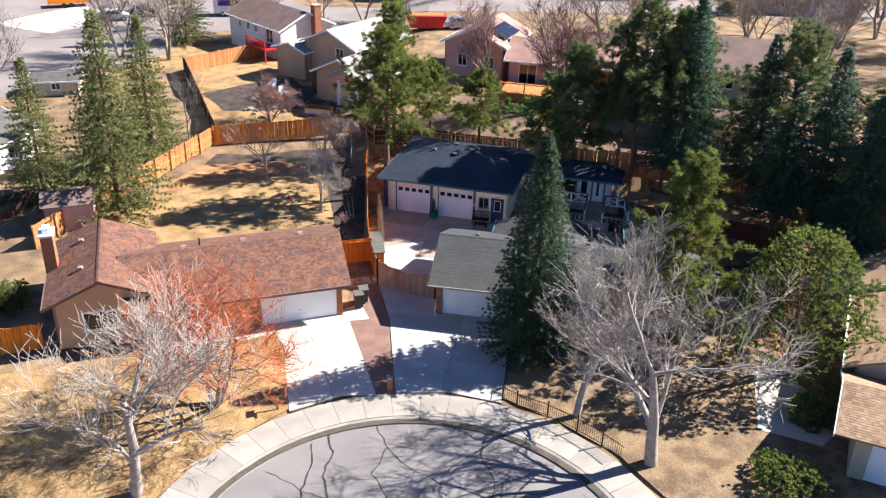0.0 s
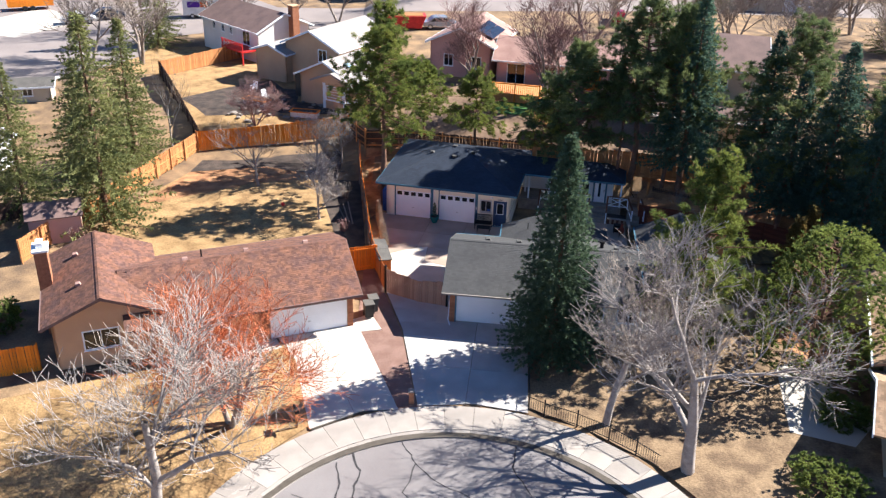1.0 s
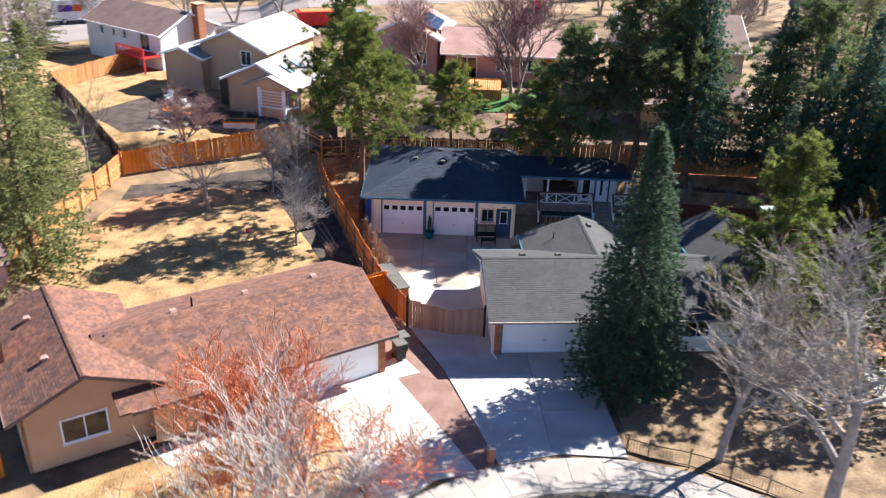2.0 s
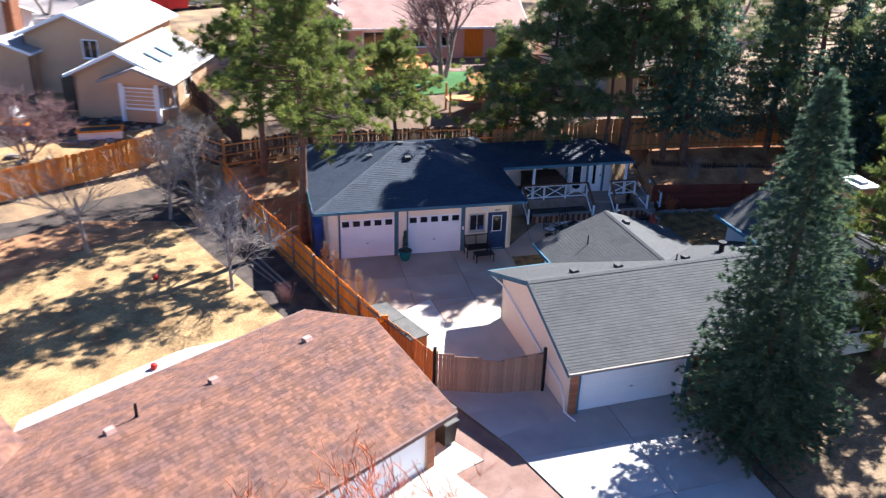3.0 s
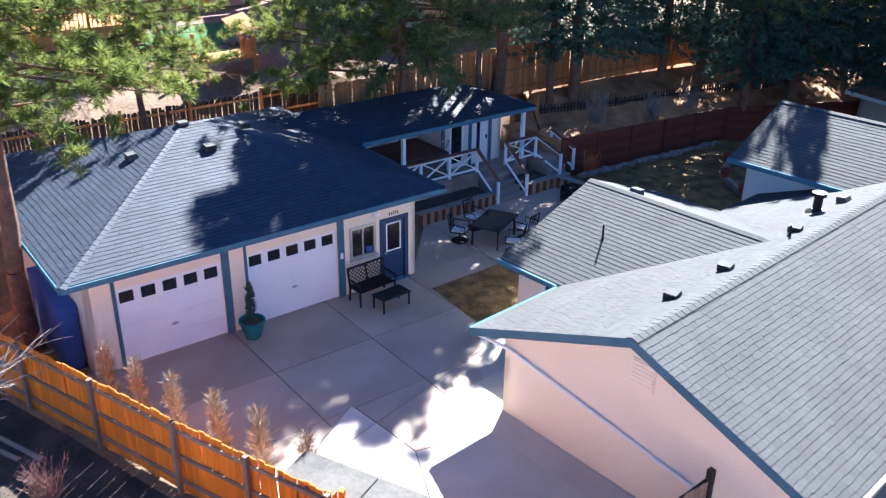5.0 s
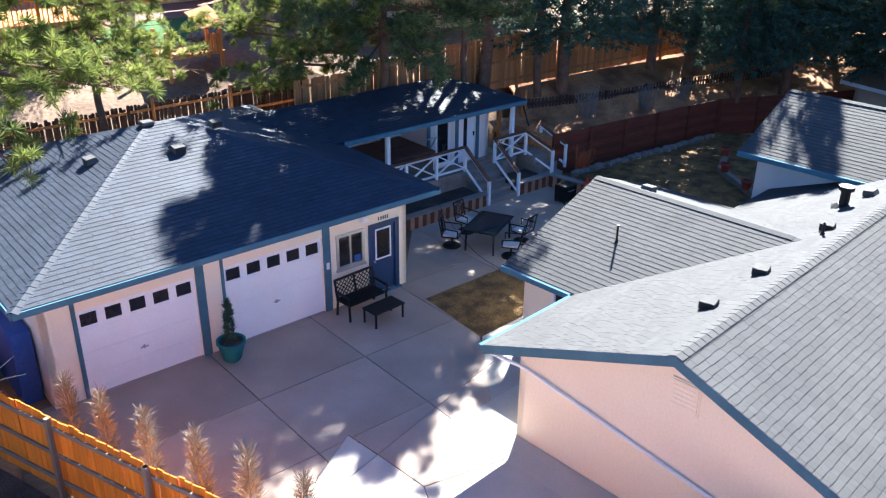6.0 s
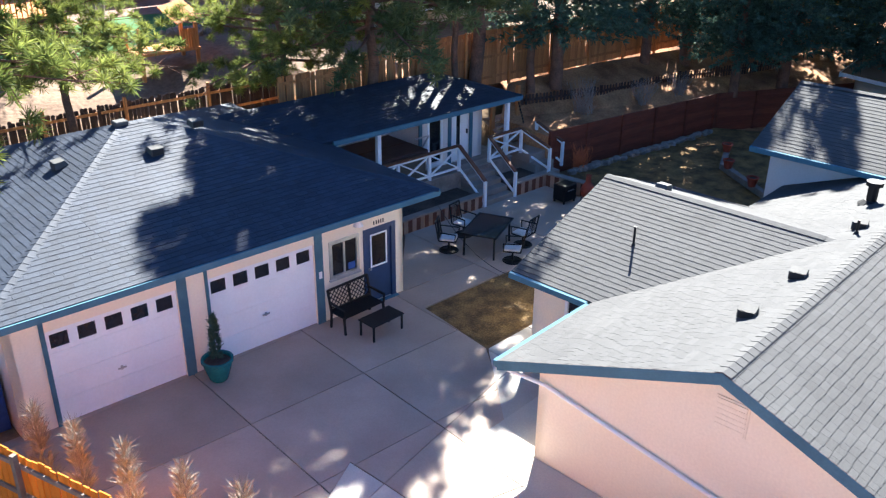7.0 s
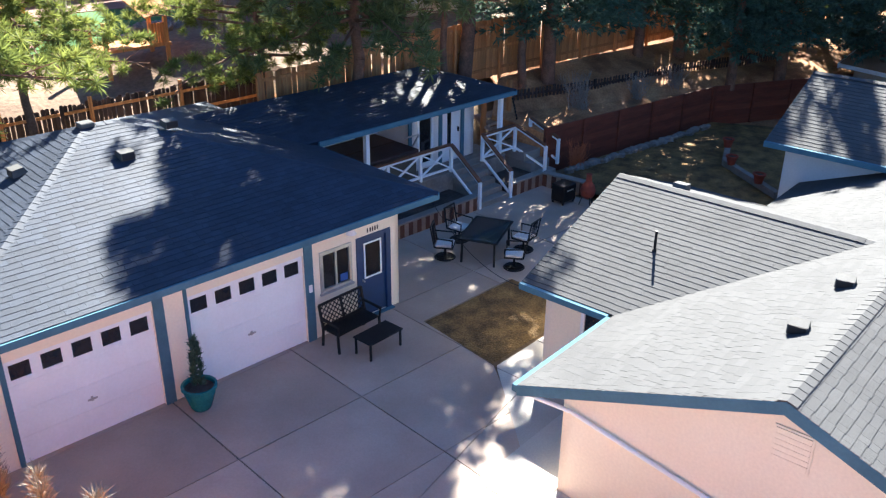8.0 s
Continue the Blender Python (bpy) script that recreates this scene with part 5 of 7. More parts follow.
pdk = thing("wooden_deck", "orange-brown wooden deck with railing", "deck", pose(7.7, 83.2, gz(7.7, 83.2), 0, 0, -15))
part("platform", boxes((-2.4, 2.4, -1.3, 2.6, 0.0, 0.82)), M["cedar_old"], pdk)
for k in range(25):
    part("baluster", boxes((-2.38 + 0.195 * k, -2.34 + 0.195 * k, -1.3, -1.26, 0.82, 1.7)), M["cedar"], pdk)
part("rail", boxes((-2.4, 2.4, -1.32, -1.22, 1.7, 1.78)), M["cedar"], pdk)
for x in (-2.35, 0, 2.35):
    part("post", boxes((x - 0.06, x + 0.06, -1.32, -1.2, 0, 1.85)), M["cedar"], pdk)
play = thing("playset", "small wooden climbing platform in the yard", "playset", pose(9.6, 75.6, gz(9.6, 75.6), 0, 0, -14))
for x in (-1.1, 1.1):
    for y in (-0.6, 0.6):
        part("post", boxes((x - 0.06, x + 0.06, y - 0.06, y + 0.06, 0, 1.9)), M["cedar_old"], play)
part("platform", boxes((-1.2, 1.2, -0.7, 0.7, 0.9, 1.0)), M["cedar_old"], play)
for k in range(7):
    part("slat", boxes((0.45 + 0.1 * k, 0.53 + 0.1 * k, -0.68, -0.64, 1.0, 1.7)), M["cedar_old"], play)
part("canopy", prism(bmesh.new(), [(0.3, -0.8, 1.9), (1.3, -0.8, 2.1), (1.3, 0.7, 2.5), (0.3, 0.7, 2.3)], (0, 0, 0.05)), M["cedar_old"], play)
hose = bmesh.new()
prev = None
for k in range(17):
    a = 2 * math.pi * k / 16
    p = Vector((0.6 * math.cos(a), 0.35 * math.sin(a), 0.03))
    if prev:
        bar(hose, prev, p, 0.05, 0.05, 6)
    prev = p
h_ = tagged(part("garden_hose", hose, M["black"]), "coiled black garden hose on bare earth", "hose")
h_.location = (8.0, 74.0, gz(8.0, 74.0))
# stone edging of the turf
rnd = random.Random(5)
stones = thing("stone_edging", "row of reddish edging stones at the turf", "stones")
bm = boxes((-0.5, 0.5, -0.5, 0.5, -0.5, 0.5), bevel=0.22)
for v in bm.verts:
    v.co += Vector((rnd.gauss(0, 0.06), rnd.gauss(0, 0.06), rnd.gauss(0, 0.06)))
rock_me = bpy.data.meshes.new("stone")
bm.to_mesh(rock_me)
bm.free()
rock_me.materials.append(M["stone"])
for k in range(40):
    t = k / 39
    x, y = 11.0 + 4.2 * t, 77.9 - 1.2 * t + rnd.gauss(0, 0.25)
    ob = new("stone", rock_me)
    ob.parent = stones
    s_ = rnd.uniform(0.22, 0.5)
    ob.matrix_basis = Matrix.Translation((x, y, gz(x, y) + 0.1)) @ Euler((rnd.random() * 6, rnd.random() * 6, rnd.random() * 6)).to_matrix().to_4x4() @ Matrix.Diagonal((s_, s_ * 0.8, s_ * 0.6, 1))
stones = thing("stone_edging", "scattered pale landscape stones in the dry yard", "stones")
for k in range(70):
    x, y = -20 + rnd.random() * 11, 82.0 + rnd.gauss(0, 1.6) + rnd.random() * 4
    ob = new("stone", rock_me)
    ob.parent = stones
    s_ = rnd.uniform(0.25, 0.8)
    ob.matrix_basis = Matrix.Translation((x, y, gz(x, y) + 0.08)) @ Euler((0, 0, rnd.random() * 6)).to_matrix().to_4x4() @ Matrix.Diagonal((s_, s_ * 0.7, s_ * 0.35, 1))
stones = thing("stone_border", "border of small stones round the dry lawn", "stones")
for k in range(60):
    t = k / 59
    x, y = 15.0 + 7.6 * t, 61.3 - 2.5 * t + rnd.gauss(0, 0.05)
    ob = new("stone", rock_me)
    ob.parent = stones
    s_ = rnd.uniform(0.2, 0.34)
    ob.matrix_basis = Matrix.Translation((x, y, 0.26)) @ Euler((0, 0, rnd.random() * 6)).to_matrix().to_4x4() @ Matrix.Diagonal((s_, s_ * 0.7, s_ * 0.6, 1))
# raised planters of the tan yard
for x, y, r_, lab in ((-12.6, 82.4, -12, "white-sided raised planter with orange rim"), (-17.6, 85.4, -30, "wooden raised planter in the dry yard")):
    pl_ = thing("raised_planter", lab, "planter", pose(x, y, gz(x, y), 0, 0, r_))
    part("box", boxes((-1.3, 1.3, -0.5, 0.5, 0, 0.5)), M["white"], pl_)
    part("rim", boxes((-1.4, 1.4, -0.6, -0.42, 0.5, 0.58), (-1.4, 1.4, 0.42, 0.6, 0.5, 0.58), (-1.4, -1.22, -0.42, 0.42, 0.5, 0.58), (1.22, 1.4, -0.42, 0.42, 0.5, 0.58)), M["cedar"], pl_)
    part("soil", boxes((-1.22, 1.22, -0.42, 0.42, 0.5, 0.54)), M["mulch"], pl_)
# beige house on the hill and houses along the far road
simple_house(24.2, 79.0, -16, 9.5, 9, 5.6, 1.9, M["wall_beige"], M["roof_dark"], "beige two-storey house behind dark pines", [(0, 3.0, 3.9, 1.2, 1.0), (0, 6.0, 3.9, 1.2, 1.0), (3, 4, 3.9, 1.2, 1.0)], axis="x", z=3.7)
simple_house(22.9, 73.0, -16, 8, 4.0, 2.7, 0.9, M["wall_beige"], M["roof_dark"], "low beige porch with mauve roof", [(0, 3, 0.8, 1.6, 1.2)], axis="x", z=3.2)
for x, y, r_, w, d, h, rs, wm, rm, lab in ((28, 140, 4, 13, 8, 2.8, 1.8, "wall_white", "roof_dark", "far white house with garage across the road"), (52, 132, -6, 14, 8, 2.9, 1.8, "wall_beige", "roof_pink", "far beige house with rose roof"), (-2, 148, 5, 14, 9, 3.0, 1.8, "wall_tan", "roof_dark", "far tan house across the road"),
                                           (-52, 168, 0, 16, 9, 3.0, 1.8, "wall_white", "roof_dark", "far white house beyond the road"), (75, 120, -20, 13, 9, 2.9, 1.7, "wall_beige", "roof_pink", "far beige house among bare trees"), (-75, 140, 30, 14, 9, 3.0, 1.8, "wall_beige", "roof_dark", "far house by the side road"),
                                           (70, 75, -30, 13, 9, 3.0, 1.8, "wall_beige", "roof_pink", "beige house past the pines"), (-62, 70, 70, 12, 8, 2.9, 1.6, "wall_white", "roof_white", "pale house at the edge of the west yard"),
                                           (96, 140, -20, 13, 9, 2.9, 1.7, "wall_white", "roof_dark", "far white house at the road bend")):
    simple_house(x, y, r_, w, d, h, rs, M[wm], M[rm], lab, [(0, w * 0.2, 1.0, 1.4, 1.1)], doors=[(0, w * 0.68, 0.05, 4.6, 2.1)])
# right neighbour with tan roof
RH = thing("house", "tan-roofed house with dark green siding", "house", pose(21.9, 39.6, -0.75, 0, 0, -24.6), "neighbouring houses")
roof_slope(RH, [(0, 9.0, 3.2), (0, -0.4, 3.2), (4.2, -0.4, 5.0), (4.2, 9.0, 5.0)], M["sh_tan"], seed=71, exposure=0.16)
roof_slope(RH, [(8.4, -0.4, 3.2), (8.4, 9.0, 3.2), (4.2, 9.0, 5.0), (4.2, -0.4, 5.0)], M["sh_tan"], seed=72, tabs=False)
wall(RH, (0.6, 8.6), (0.6, 0.0), 0, 3.3, M["wall_dark"], [(3.4, 5.4, 1.6, 2.7), (2.6, 3.8, 0.2, 0.8)])
window(RH, (0.6, 8.6), (0.6, 0.0), 3.4, 5.4, 1.6, 2.7, 1)
window(RH, (0.6, 8.6), (0.6, 0.0), 2.6, 3.8, 0.2, 0.8, 1)
wall(RH, (0.6, 0.0), (7.8, 0.0), 0, 3.3, M["wall_beige"], apex=(3.6, 4.8))
wall(RH, (7.8, 8.6), (0.6, 8.6), 0, 3.3, M["wall_beige"], apex=(3.6, 4.8))
strip(RH, (-0.05, 9.0, 3.2), (-0.05, -0.4, 3.2), 0.1, 0.14, M["white"], "gutter")
wall(RH, (1.2, -5.4), (1.2, -0.5), -0.2, 2.6, M["wall_beige"], name="garage_wall")
wall(RH, (1.2, -5.4), (7.6, -5.4), -0.2, 2.6, M["wall_beige"], [(0.6, 5.0, -0.15, 2.1)], name="garage_wall")
roof_slope(RH, [(0.0, -6.0, 2.6), (8, -6.0, 2.6), (8, -2.8, 3.75), (0.0, -2.8, 3.75)], M["sh_tan"], seed=73, exposure=0.16)
roof_slope(RH, [(8, 0.2, 2.6), (0.0, 0.2, 2.6), (0.0, -2.8, 3.75), (8, -2.8, 3.75)], M["sh_tan"], seed=74, exposure=0.16)
garage_door(RH, (1.2, -5.4), (7.6, -5.4), 0.6, 5.0, -0.15, 2.1, 0)
strip(RH, (-0.05, -6.0, 2.62), (-0.05, -2.8, 3.77), 0.06, 0.2, M["white"], "rake_board")
strip(RH, (-0.05, -2.8, 3.77), (-0.05, 0.2, 2.62), 0.06, 0.2, M["white"], "rake_board")
sheet("path", [(17.2, 37.6), (20.2, 36.4), (22.5, 38.6), (19.6, 43.8), (18.6, 43.2)], 0.01, M["concrete"], "pale concrete walk beside the neighbouring house", category="path")
simple_house(29.9, 49.8, -24.6, 8, 7, 2.6, 1.6, M["wall_beige"], M["sh_tan"], "rear wing with tan shingle roof", [], axis="y", z=-0.2)


# ---------------------------------------------------------------- vehicles
def car(x, y, rot, body_mat, label, L=4.5, W=1.8, H=1.5, van=False):
    c = thing("car" if not van else "van", label, "car" if not van else "van", pose(x, y, gz(x, y) + 0.02, 0, 0, rot), "parked vehicles")
    prof = [(-L / 2, 0.35), (-L / 2, 0.85), (-L * 0.36, 0.95), (-L * 0.22, H - 0.05), (-L * 0.15, H), (L * 0.16, H), (L * 0.27, 0.95), (L * 0.47, 0.82), (L / 2, 0.6), (L / 2, 0.35)] if not van else [(-L / 2, 0.4), (-L / 2, H), (L * 0.3, H), (L * 0.42, 1.1), (L / 2, 0.95), (L / 2, 0.4)]
    bm = prism(bmesh.new(), [(a, -W / 2, b) for a, b in prof], (0, W, 0))
    bmesh.ops.recalc_face_normals(bm, faces=bm.faces)
    bmesh.ops.bevel(bm, geom=list(bm.edges), offset=0.06, segments=2, affect='EDGES')
    b_ = part("body", bm, body_mat, c)
    if not van:
        for s in (-1, 1):
            part("side_window", prism(bmesh.new(), [(-L * 0.3, s * (W / 2 + 0.003), 0.97), (-L * 0.2, s * (W / 2 + 0.003), H - 0.1), (L * 0.14, s * (W / 2 + 0.003), H - 0.1), (L * 0.23, s * (W / 2 + 0.003), 0.97)], (0, 0.01 * s, 0)), M["dark_glass"], b_)
        part("windscreen", prism(bmesh.new(), [(L * 0.175, -W * 0.42, H - 0.04), (L * 0.175, W * 0.42, H - 0.04), (L * 0.265, W * 0.44, 1.0), (L * 0.265, -W * 0.44, 1.0)], (0.03, 0, 0.02)), M["dark_glass"], b_)
    else:
        part("windscreen", prism(bmesh.new(), [(L * 0.31, -W * 0.42, H - 0.08), (L * 0.31, W * 0.42, H - 0.08), (L * 0.415, W * 0.44, 1.18), (L * 0.415, -W * 0.44, 1.18)], (0.03, 0, 0.02)), M["dark_glass"], b_)
    for a in (-L * 0.31, L * 0.31):
        for s in (-1, 1):
            m = Matrix.Translation((a, s * (W / 2 - 0.08), 0.32)) @ Matrix.Rotation(radians(90), 4, 'X')
            bm = bmesh.new()
            bmesh.ops.create_cone(bm, cap_ends=True, segments=16, radius1=0.32, radius2=0.32, depth=0.22, matrix=m)
            wh = part("wheel", bm, M["black"], c)
            bm = bmesh.new()
            bmesh.ops.create_cone(bm, cap_ends=True, segments=12, radius1=0.19, radius2=0.19, depth=0.24, matrix=m)
            part("rim", bm, M["metal"], wh)
    return c


M["car_white"] = mat("white_car_paint", (0.7, 0.7, 0.7), None, 1, 0.25, 0, 10, amount=0.02, spec=0.6)
M["car_dark"] = mat("dark_car_paint", (0.03, 0.04, 0.07), None, 1, 0.25, 0, 10, amount=0.02, spec=0.6)
M["car_red"] = mat("red_car_paint", (0.35, 0.02, 0.03), None, 1, 0.25, 0, 10, amount=0.02, spec=0.6)
M["car_silver"] = mat("silver_blue_car_paint", (0.33, 0.40, 0.48), None, 1, 0.25, 0, 10, metal=0.4, amount=0.02)
v = car(-31.0, 128.5, 10, M["car_white"], "white delivery van with purple and orange marking", 6.5, 2.3, 2.9, True)
part("side_marking", boxes((-2.6, -0.9, -1.175, -1.155, 1.5, 2.3)), mat("purple_vinyl", (0.10, 0.03, 0.28)), v)
part("side_marking", boxes((-0.85, 0.2, -1.175, -1.155, 1.5, 2.3)), mat("orange_vinyl", (0.7, 0.12, 0.03)), v)
car(-47.0, 122.5, 20, M["car_white"], "white car parked by the far road")
car(-44.0, 125.5, 20, M["car_dark"], "dark blue car parked by the far road")
car(1.5, 113.0, 5, M["car_silver"], "silver-blue car parked by the far road")
car(25.5, 119.0, 80, M["car_red"], "red car on a far driveway")
car(62.0, 112.0, 10, M["car_silver"], "pale blue car by the far road")
skip = thing("dumpster", "red open-top dumpster by the far road", "dumpster", pose(-3.0, 112.5, gz(-3, 112.5), 0, 0, 4))
part("body", prism(bmesh.new(), [(-2.0, -1.1, 0.2), (2.0, -1.1, 0.2), (2.6, -1.1, 1.7), (-2.6, -1.1, 1.7)], (0, 2.2, 0)), M["red_paint"], skip)
for k in range(6):
    part("rib", boxes((-1.9 + 0.75 * k, -1.8 + 0.75 * k, -1.16, -1.1, 0.25, 1.65)), M["red_paint"], skip)
part("rubble", boxes((-2.3, 2.3, -0.95, 0.95, 1.6, 1.78), bevel=0.1), M["cedar_old"], skip)
bed = thing("orange_trailer", "orange flatbed trailer on the forecourt", "trailer", pose(-56.5, 131.0, gz(-56.5, 131.0), 0, 0, 25))
part("bed", boxes((-3, 3, -1.2, 1.2, 0.6, 0.8), (-3, 3, -1.2, -1.1, 0.8, 1.5), (-3, 3, 1.1, 1.2, 0.8, 1.5)), M["cedar"], bed)
for x in (-0.8, 0.2):
    part("wheel", bar(bmesh.new(), (x, -1.25, 0.35), (x, 1.25, 0.35), 0.7, 0.7, 14), M["black"], bed)

# ---------------------------------------------------------------- fences
BOARD = {}


def board_mesh(h, w, material, dog=False):
    key = (round(h, 2), round(w, 3), material.name, dog)
    if key not in BOARD:
        c = 0.03 if dog else 0.0
        pts = [(-w / 2, -0.01, 0), (w / 2, -0.01, 0), (w / 2, -0.01, h - c), (w / 2 - c, -0.01, h), (-w / 2 + c, -0.01, h), (-w / 2, -0.01, h - c)] if dog else [(-w / 2, -0.01, 0), (w / 2, -0.01, 0), (w / 2, -0.01, h), (-w / 2, -0.01, h)]
        bm = prism(bmesh.new(), pts, (0, 0.02, 0))
        bmesh.ops.recalc_face_normals(bm, faces=bm.faces)
        me = bpy.data.meshes.new("fence_board")
        bm.to_mesh(me)
        bm.free()
        me.materials.append(material)
        BOARD[key] = me
    return BOARD[key]


FR = random.Random(77)


def fence(pts, h, material, label, z=None, width=0.14, gap=0.012, post_mat=None, side=1, rails=3, dog=True, post_up=0.05, lift=0.0, uneven=0.015, group="garden fences"):
    """A board fence along a line of points; side: which way its rails and posts face."""
    for p0, p1 in zip(pts, pts[1:]):
        m, L = wall_frame(p0, p1)
        za, zb = (gz(*p0), gz(*p1)) if z is None else (z, z)
        shear = Matrix.Identity(4)
        shear[2][0] = (zb - za) / L
        f = thing("fence", label, "fence", Matrix.Translation((0, 0, za)) @ m, group)
        n = max(1, int(L / (width + gap)))
        me = board_mesh(h - lift, width if gap > 0.005 else L / n + 0.002, material, dog)
        for k in range(n):
            ob = new("fence_board", me)
            ob.parent = f
            ob.matrix_basis = pose(L * (k + 0.5) / n, FR.gauss(0, 0.004), lift + FR.gauss(0, uneven) + (zb - za) * (k + 0.5) / n, FR.gauss(0, 0.6), FR.gauss(0, 0.5), 0)
        s = 0.035 * side
        for k in range(rails):
            zz = 0.25 + (h - 0.5) * k / max(1, rails - 1)
            part("fence_rail", boxes((0, L, min(s - 0.02, s + 0.02), max(s - 0.02, s + 0.02), zz, zz + 0.085), m=shear), post_mat or material, f)
        np_ = max(1, round(L / 2.4))
        for k in range(np_ + 1):
            x = L * k / np_
            y0, y1 = sorted((s + 0.02 * side, s + 0.11 * side))
            part("fence_post", boxes((x - 0.045, x + 0.045, y0, y1, -0.1, h + post_up), m=Matrix.Translation((0, 0, (zb - za) * k / np_))), post_mat or material, f)


M["post_grey"] = mat("greyed_post", (0.26, 0.20, 0.16), None, 2, 0.9, 0.2, 30, vary="object", amount=0.2)
fence([(-7.0, 74.0), (-6.75, 69.4), (-6.1, 63.5), (-5.65, 58.5), (-5.15, 54.75)], 1.72, M["cedar"], "new orange cedar board fence with grey posts", post_mat=M["post_grey"], side=-1, dog=False, gap=0.006, uneven=0.008)
fence([(-5.1, 54.65), (-7.3, 54.0)], 1.8, M["cedar"], "short orange cedar fence panel between houses", post_mat=M["cedar"], side=1)
fence([(-5.1, 54.6), (-4.35, 51.5)], 1.75, M["cedar_old"], "weathered brown fence beside the gate", side=1)
fence([(-21.6, 76.2), (-15.0, 77.6), (-8.2, 78.6)], 1.85, M["cedar"], "orange-brown cedar back fence", post_mat=M["cedar_old"], side=1)
fence([(-29.0, 55.0), (-26.8, 61.0), (-24.4, 68.0), (-21.6, 76.2)], 1.75, M["cedar_old"], "weathered reddish cedar side fence", side=-1)
fence([(-8.2, 78.6), (-6.5, 75.4), (-3.0, 74.2), (0.2, 73.3), (5.0, 72.0), (10.4, 70.5)], 1.7, M["fence_dark"], "dark board fence with shade in its colour and reddish posts", post_mat=M["cedar_old"], side=-1, post_up=0.18, width=0.11, gap=0.014, uneven=0.03)
fence([(7.25, 67.6), (10.4, 66.75)], 3.3, M["cedar_old"], "tall weathered cedar fence behind pine trunks", z=0.95, side=-1, uneven=0.012, dog=False, gap=0.002)
fence([(10.4, 66.75), (12.5, 66.2)], 2.6, M["cedar_old"], "tall weathered cedar fence behind pine trunks", z=1.85, side=-1, uneven=0.012, dog=False, gap=0.002)
fence([(12.5, 66.2), (16.8, 65.05), (21.0, 63.75)], 2.0, M["cedar_old"], "tall weathered cedar fence behind pine trunks", z=2.6, side=-1, uneven=0.012, dog=False, gap=0.002)
fence([(21.0, 63.75), (27, 61.9), (34, 58.6), (44, 52)], 1.95, M["cedar_old"], "tall weathered cedar fence above the terrace", z=2.6, side=-1, uneven=0.012, dog=False, gap=0.002)
fence([(-21.5, 77), (-26, 87), (-29.4, 95.5)], 1.7, M["fence_dark"], "dark weathered yard fence", side=1)
fence([(-29.4, 95.5), (-25, 101.5), (-20.2, 108.6)], 1.7, M["cedar_old"], "sunlit brown yard fence", side=1, width=0.2)
fence([(-37, 57), (-31.5, 62.2)], 1.5, M["fence_dark"], "low dark fence by the shed", side=1, width=0.2)
fence([(-23.4, 43.0), (-29, 41.2)], 1.7, M["cedar"], "orange cedar side-yard fence", side=-1)
fence([(-5.2, 76.3), (-6.5, 84)], 1.7, M["fence_dark"], "dark yard fence between back yards", side=1, width=0.2)
fence([(10.6, 70.6), (14.5, 76.5), (17, 80)], 1.8, M["post_grey"], "grey weathered fence between back yards", side=1, width=0.2)
fence([(16.4, 64.2), (19.5, 62.3), (23.5, 60.6), (29, 57.6)], 0.8, M["fence_dark"], "low dark picket fence on the terrace", z=1.45, width=0.09, gap=0.06, rails=2, side=1, post_up=0.0)

# retaining wall and terraces
rw = thing("retaining_wall", "red-stained horizontal board retaining wall", "retaining wall")
for p0, p1 in (((14.9, 62.2), (23.5, 59.0)), ((23.5, 59.0), (29, 54.5))):
    m, L = wall_frame(p0, p1)
    for k in range(8):
        part("board", boxes((0, L, -0.03, 0.03, 0.2 * k, 0.2 * (k + 1) - 0.004), m=m), M["redwood"], rw)
    for k in range(int(L / 1.8) + 1):
        part("post", boxes((1.8 * k, 1.8 * k + 0.1, -0.09, -0.03, 0, 1.62), m=m), M["redwood"], rw)
bm = bmesh.new()
prism(bm, [(14.9, 62.25, 1.42), (23.5, 59.05, 1.45), (29, 54.55, 1.5), (40, 48, 1.6), (50, 55, 2.5), (34, 58.5, 2.6), (21, 63.7, 2.6), (16.8, 65.0, 2.5), (15.3, 64.4, 1.6)], (0, 0, -2.6))
tagged(part("terrace", bm, M["needles"]), "needle-covered raised terrace behind the retaining wall", "terrace", kind="structure")

# curved two-leaf gate
gp = [(-4.35, 51.5), (-2.35, 50.35), (-0.42, 49.75)]
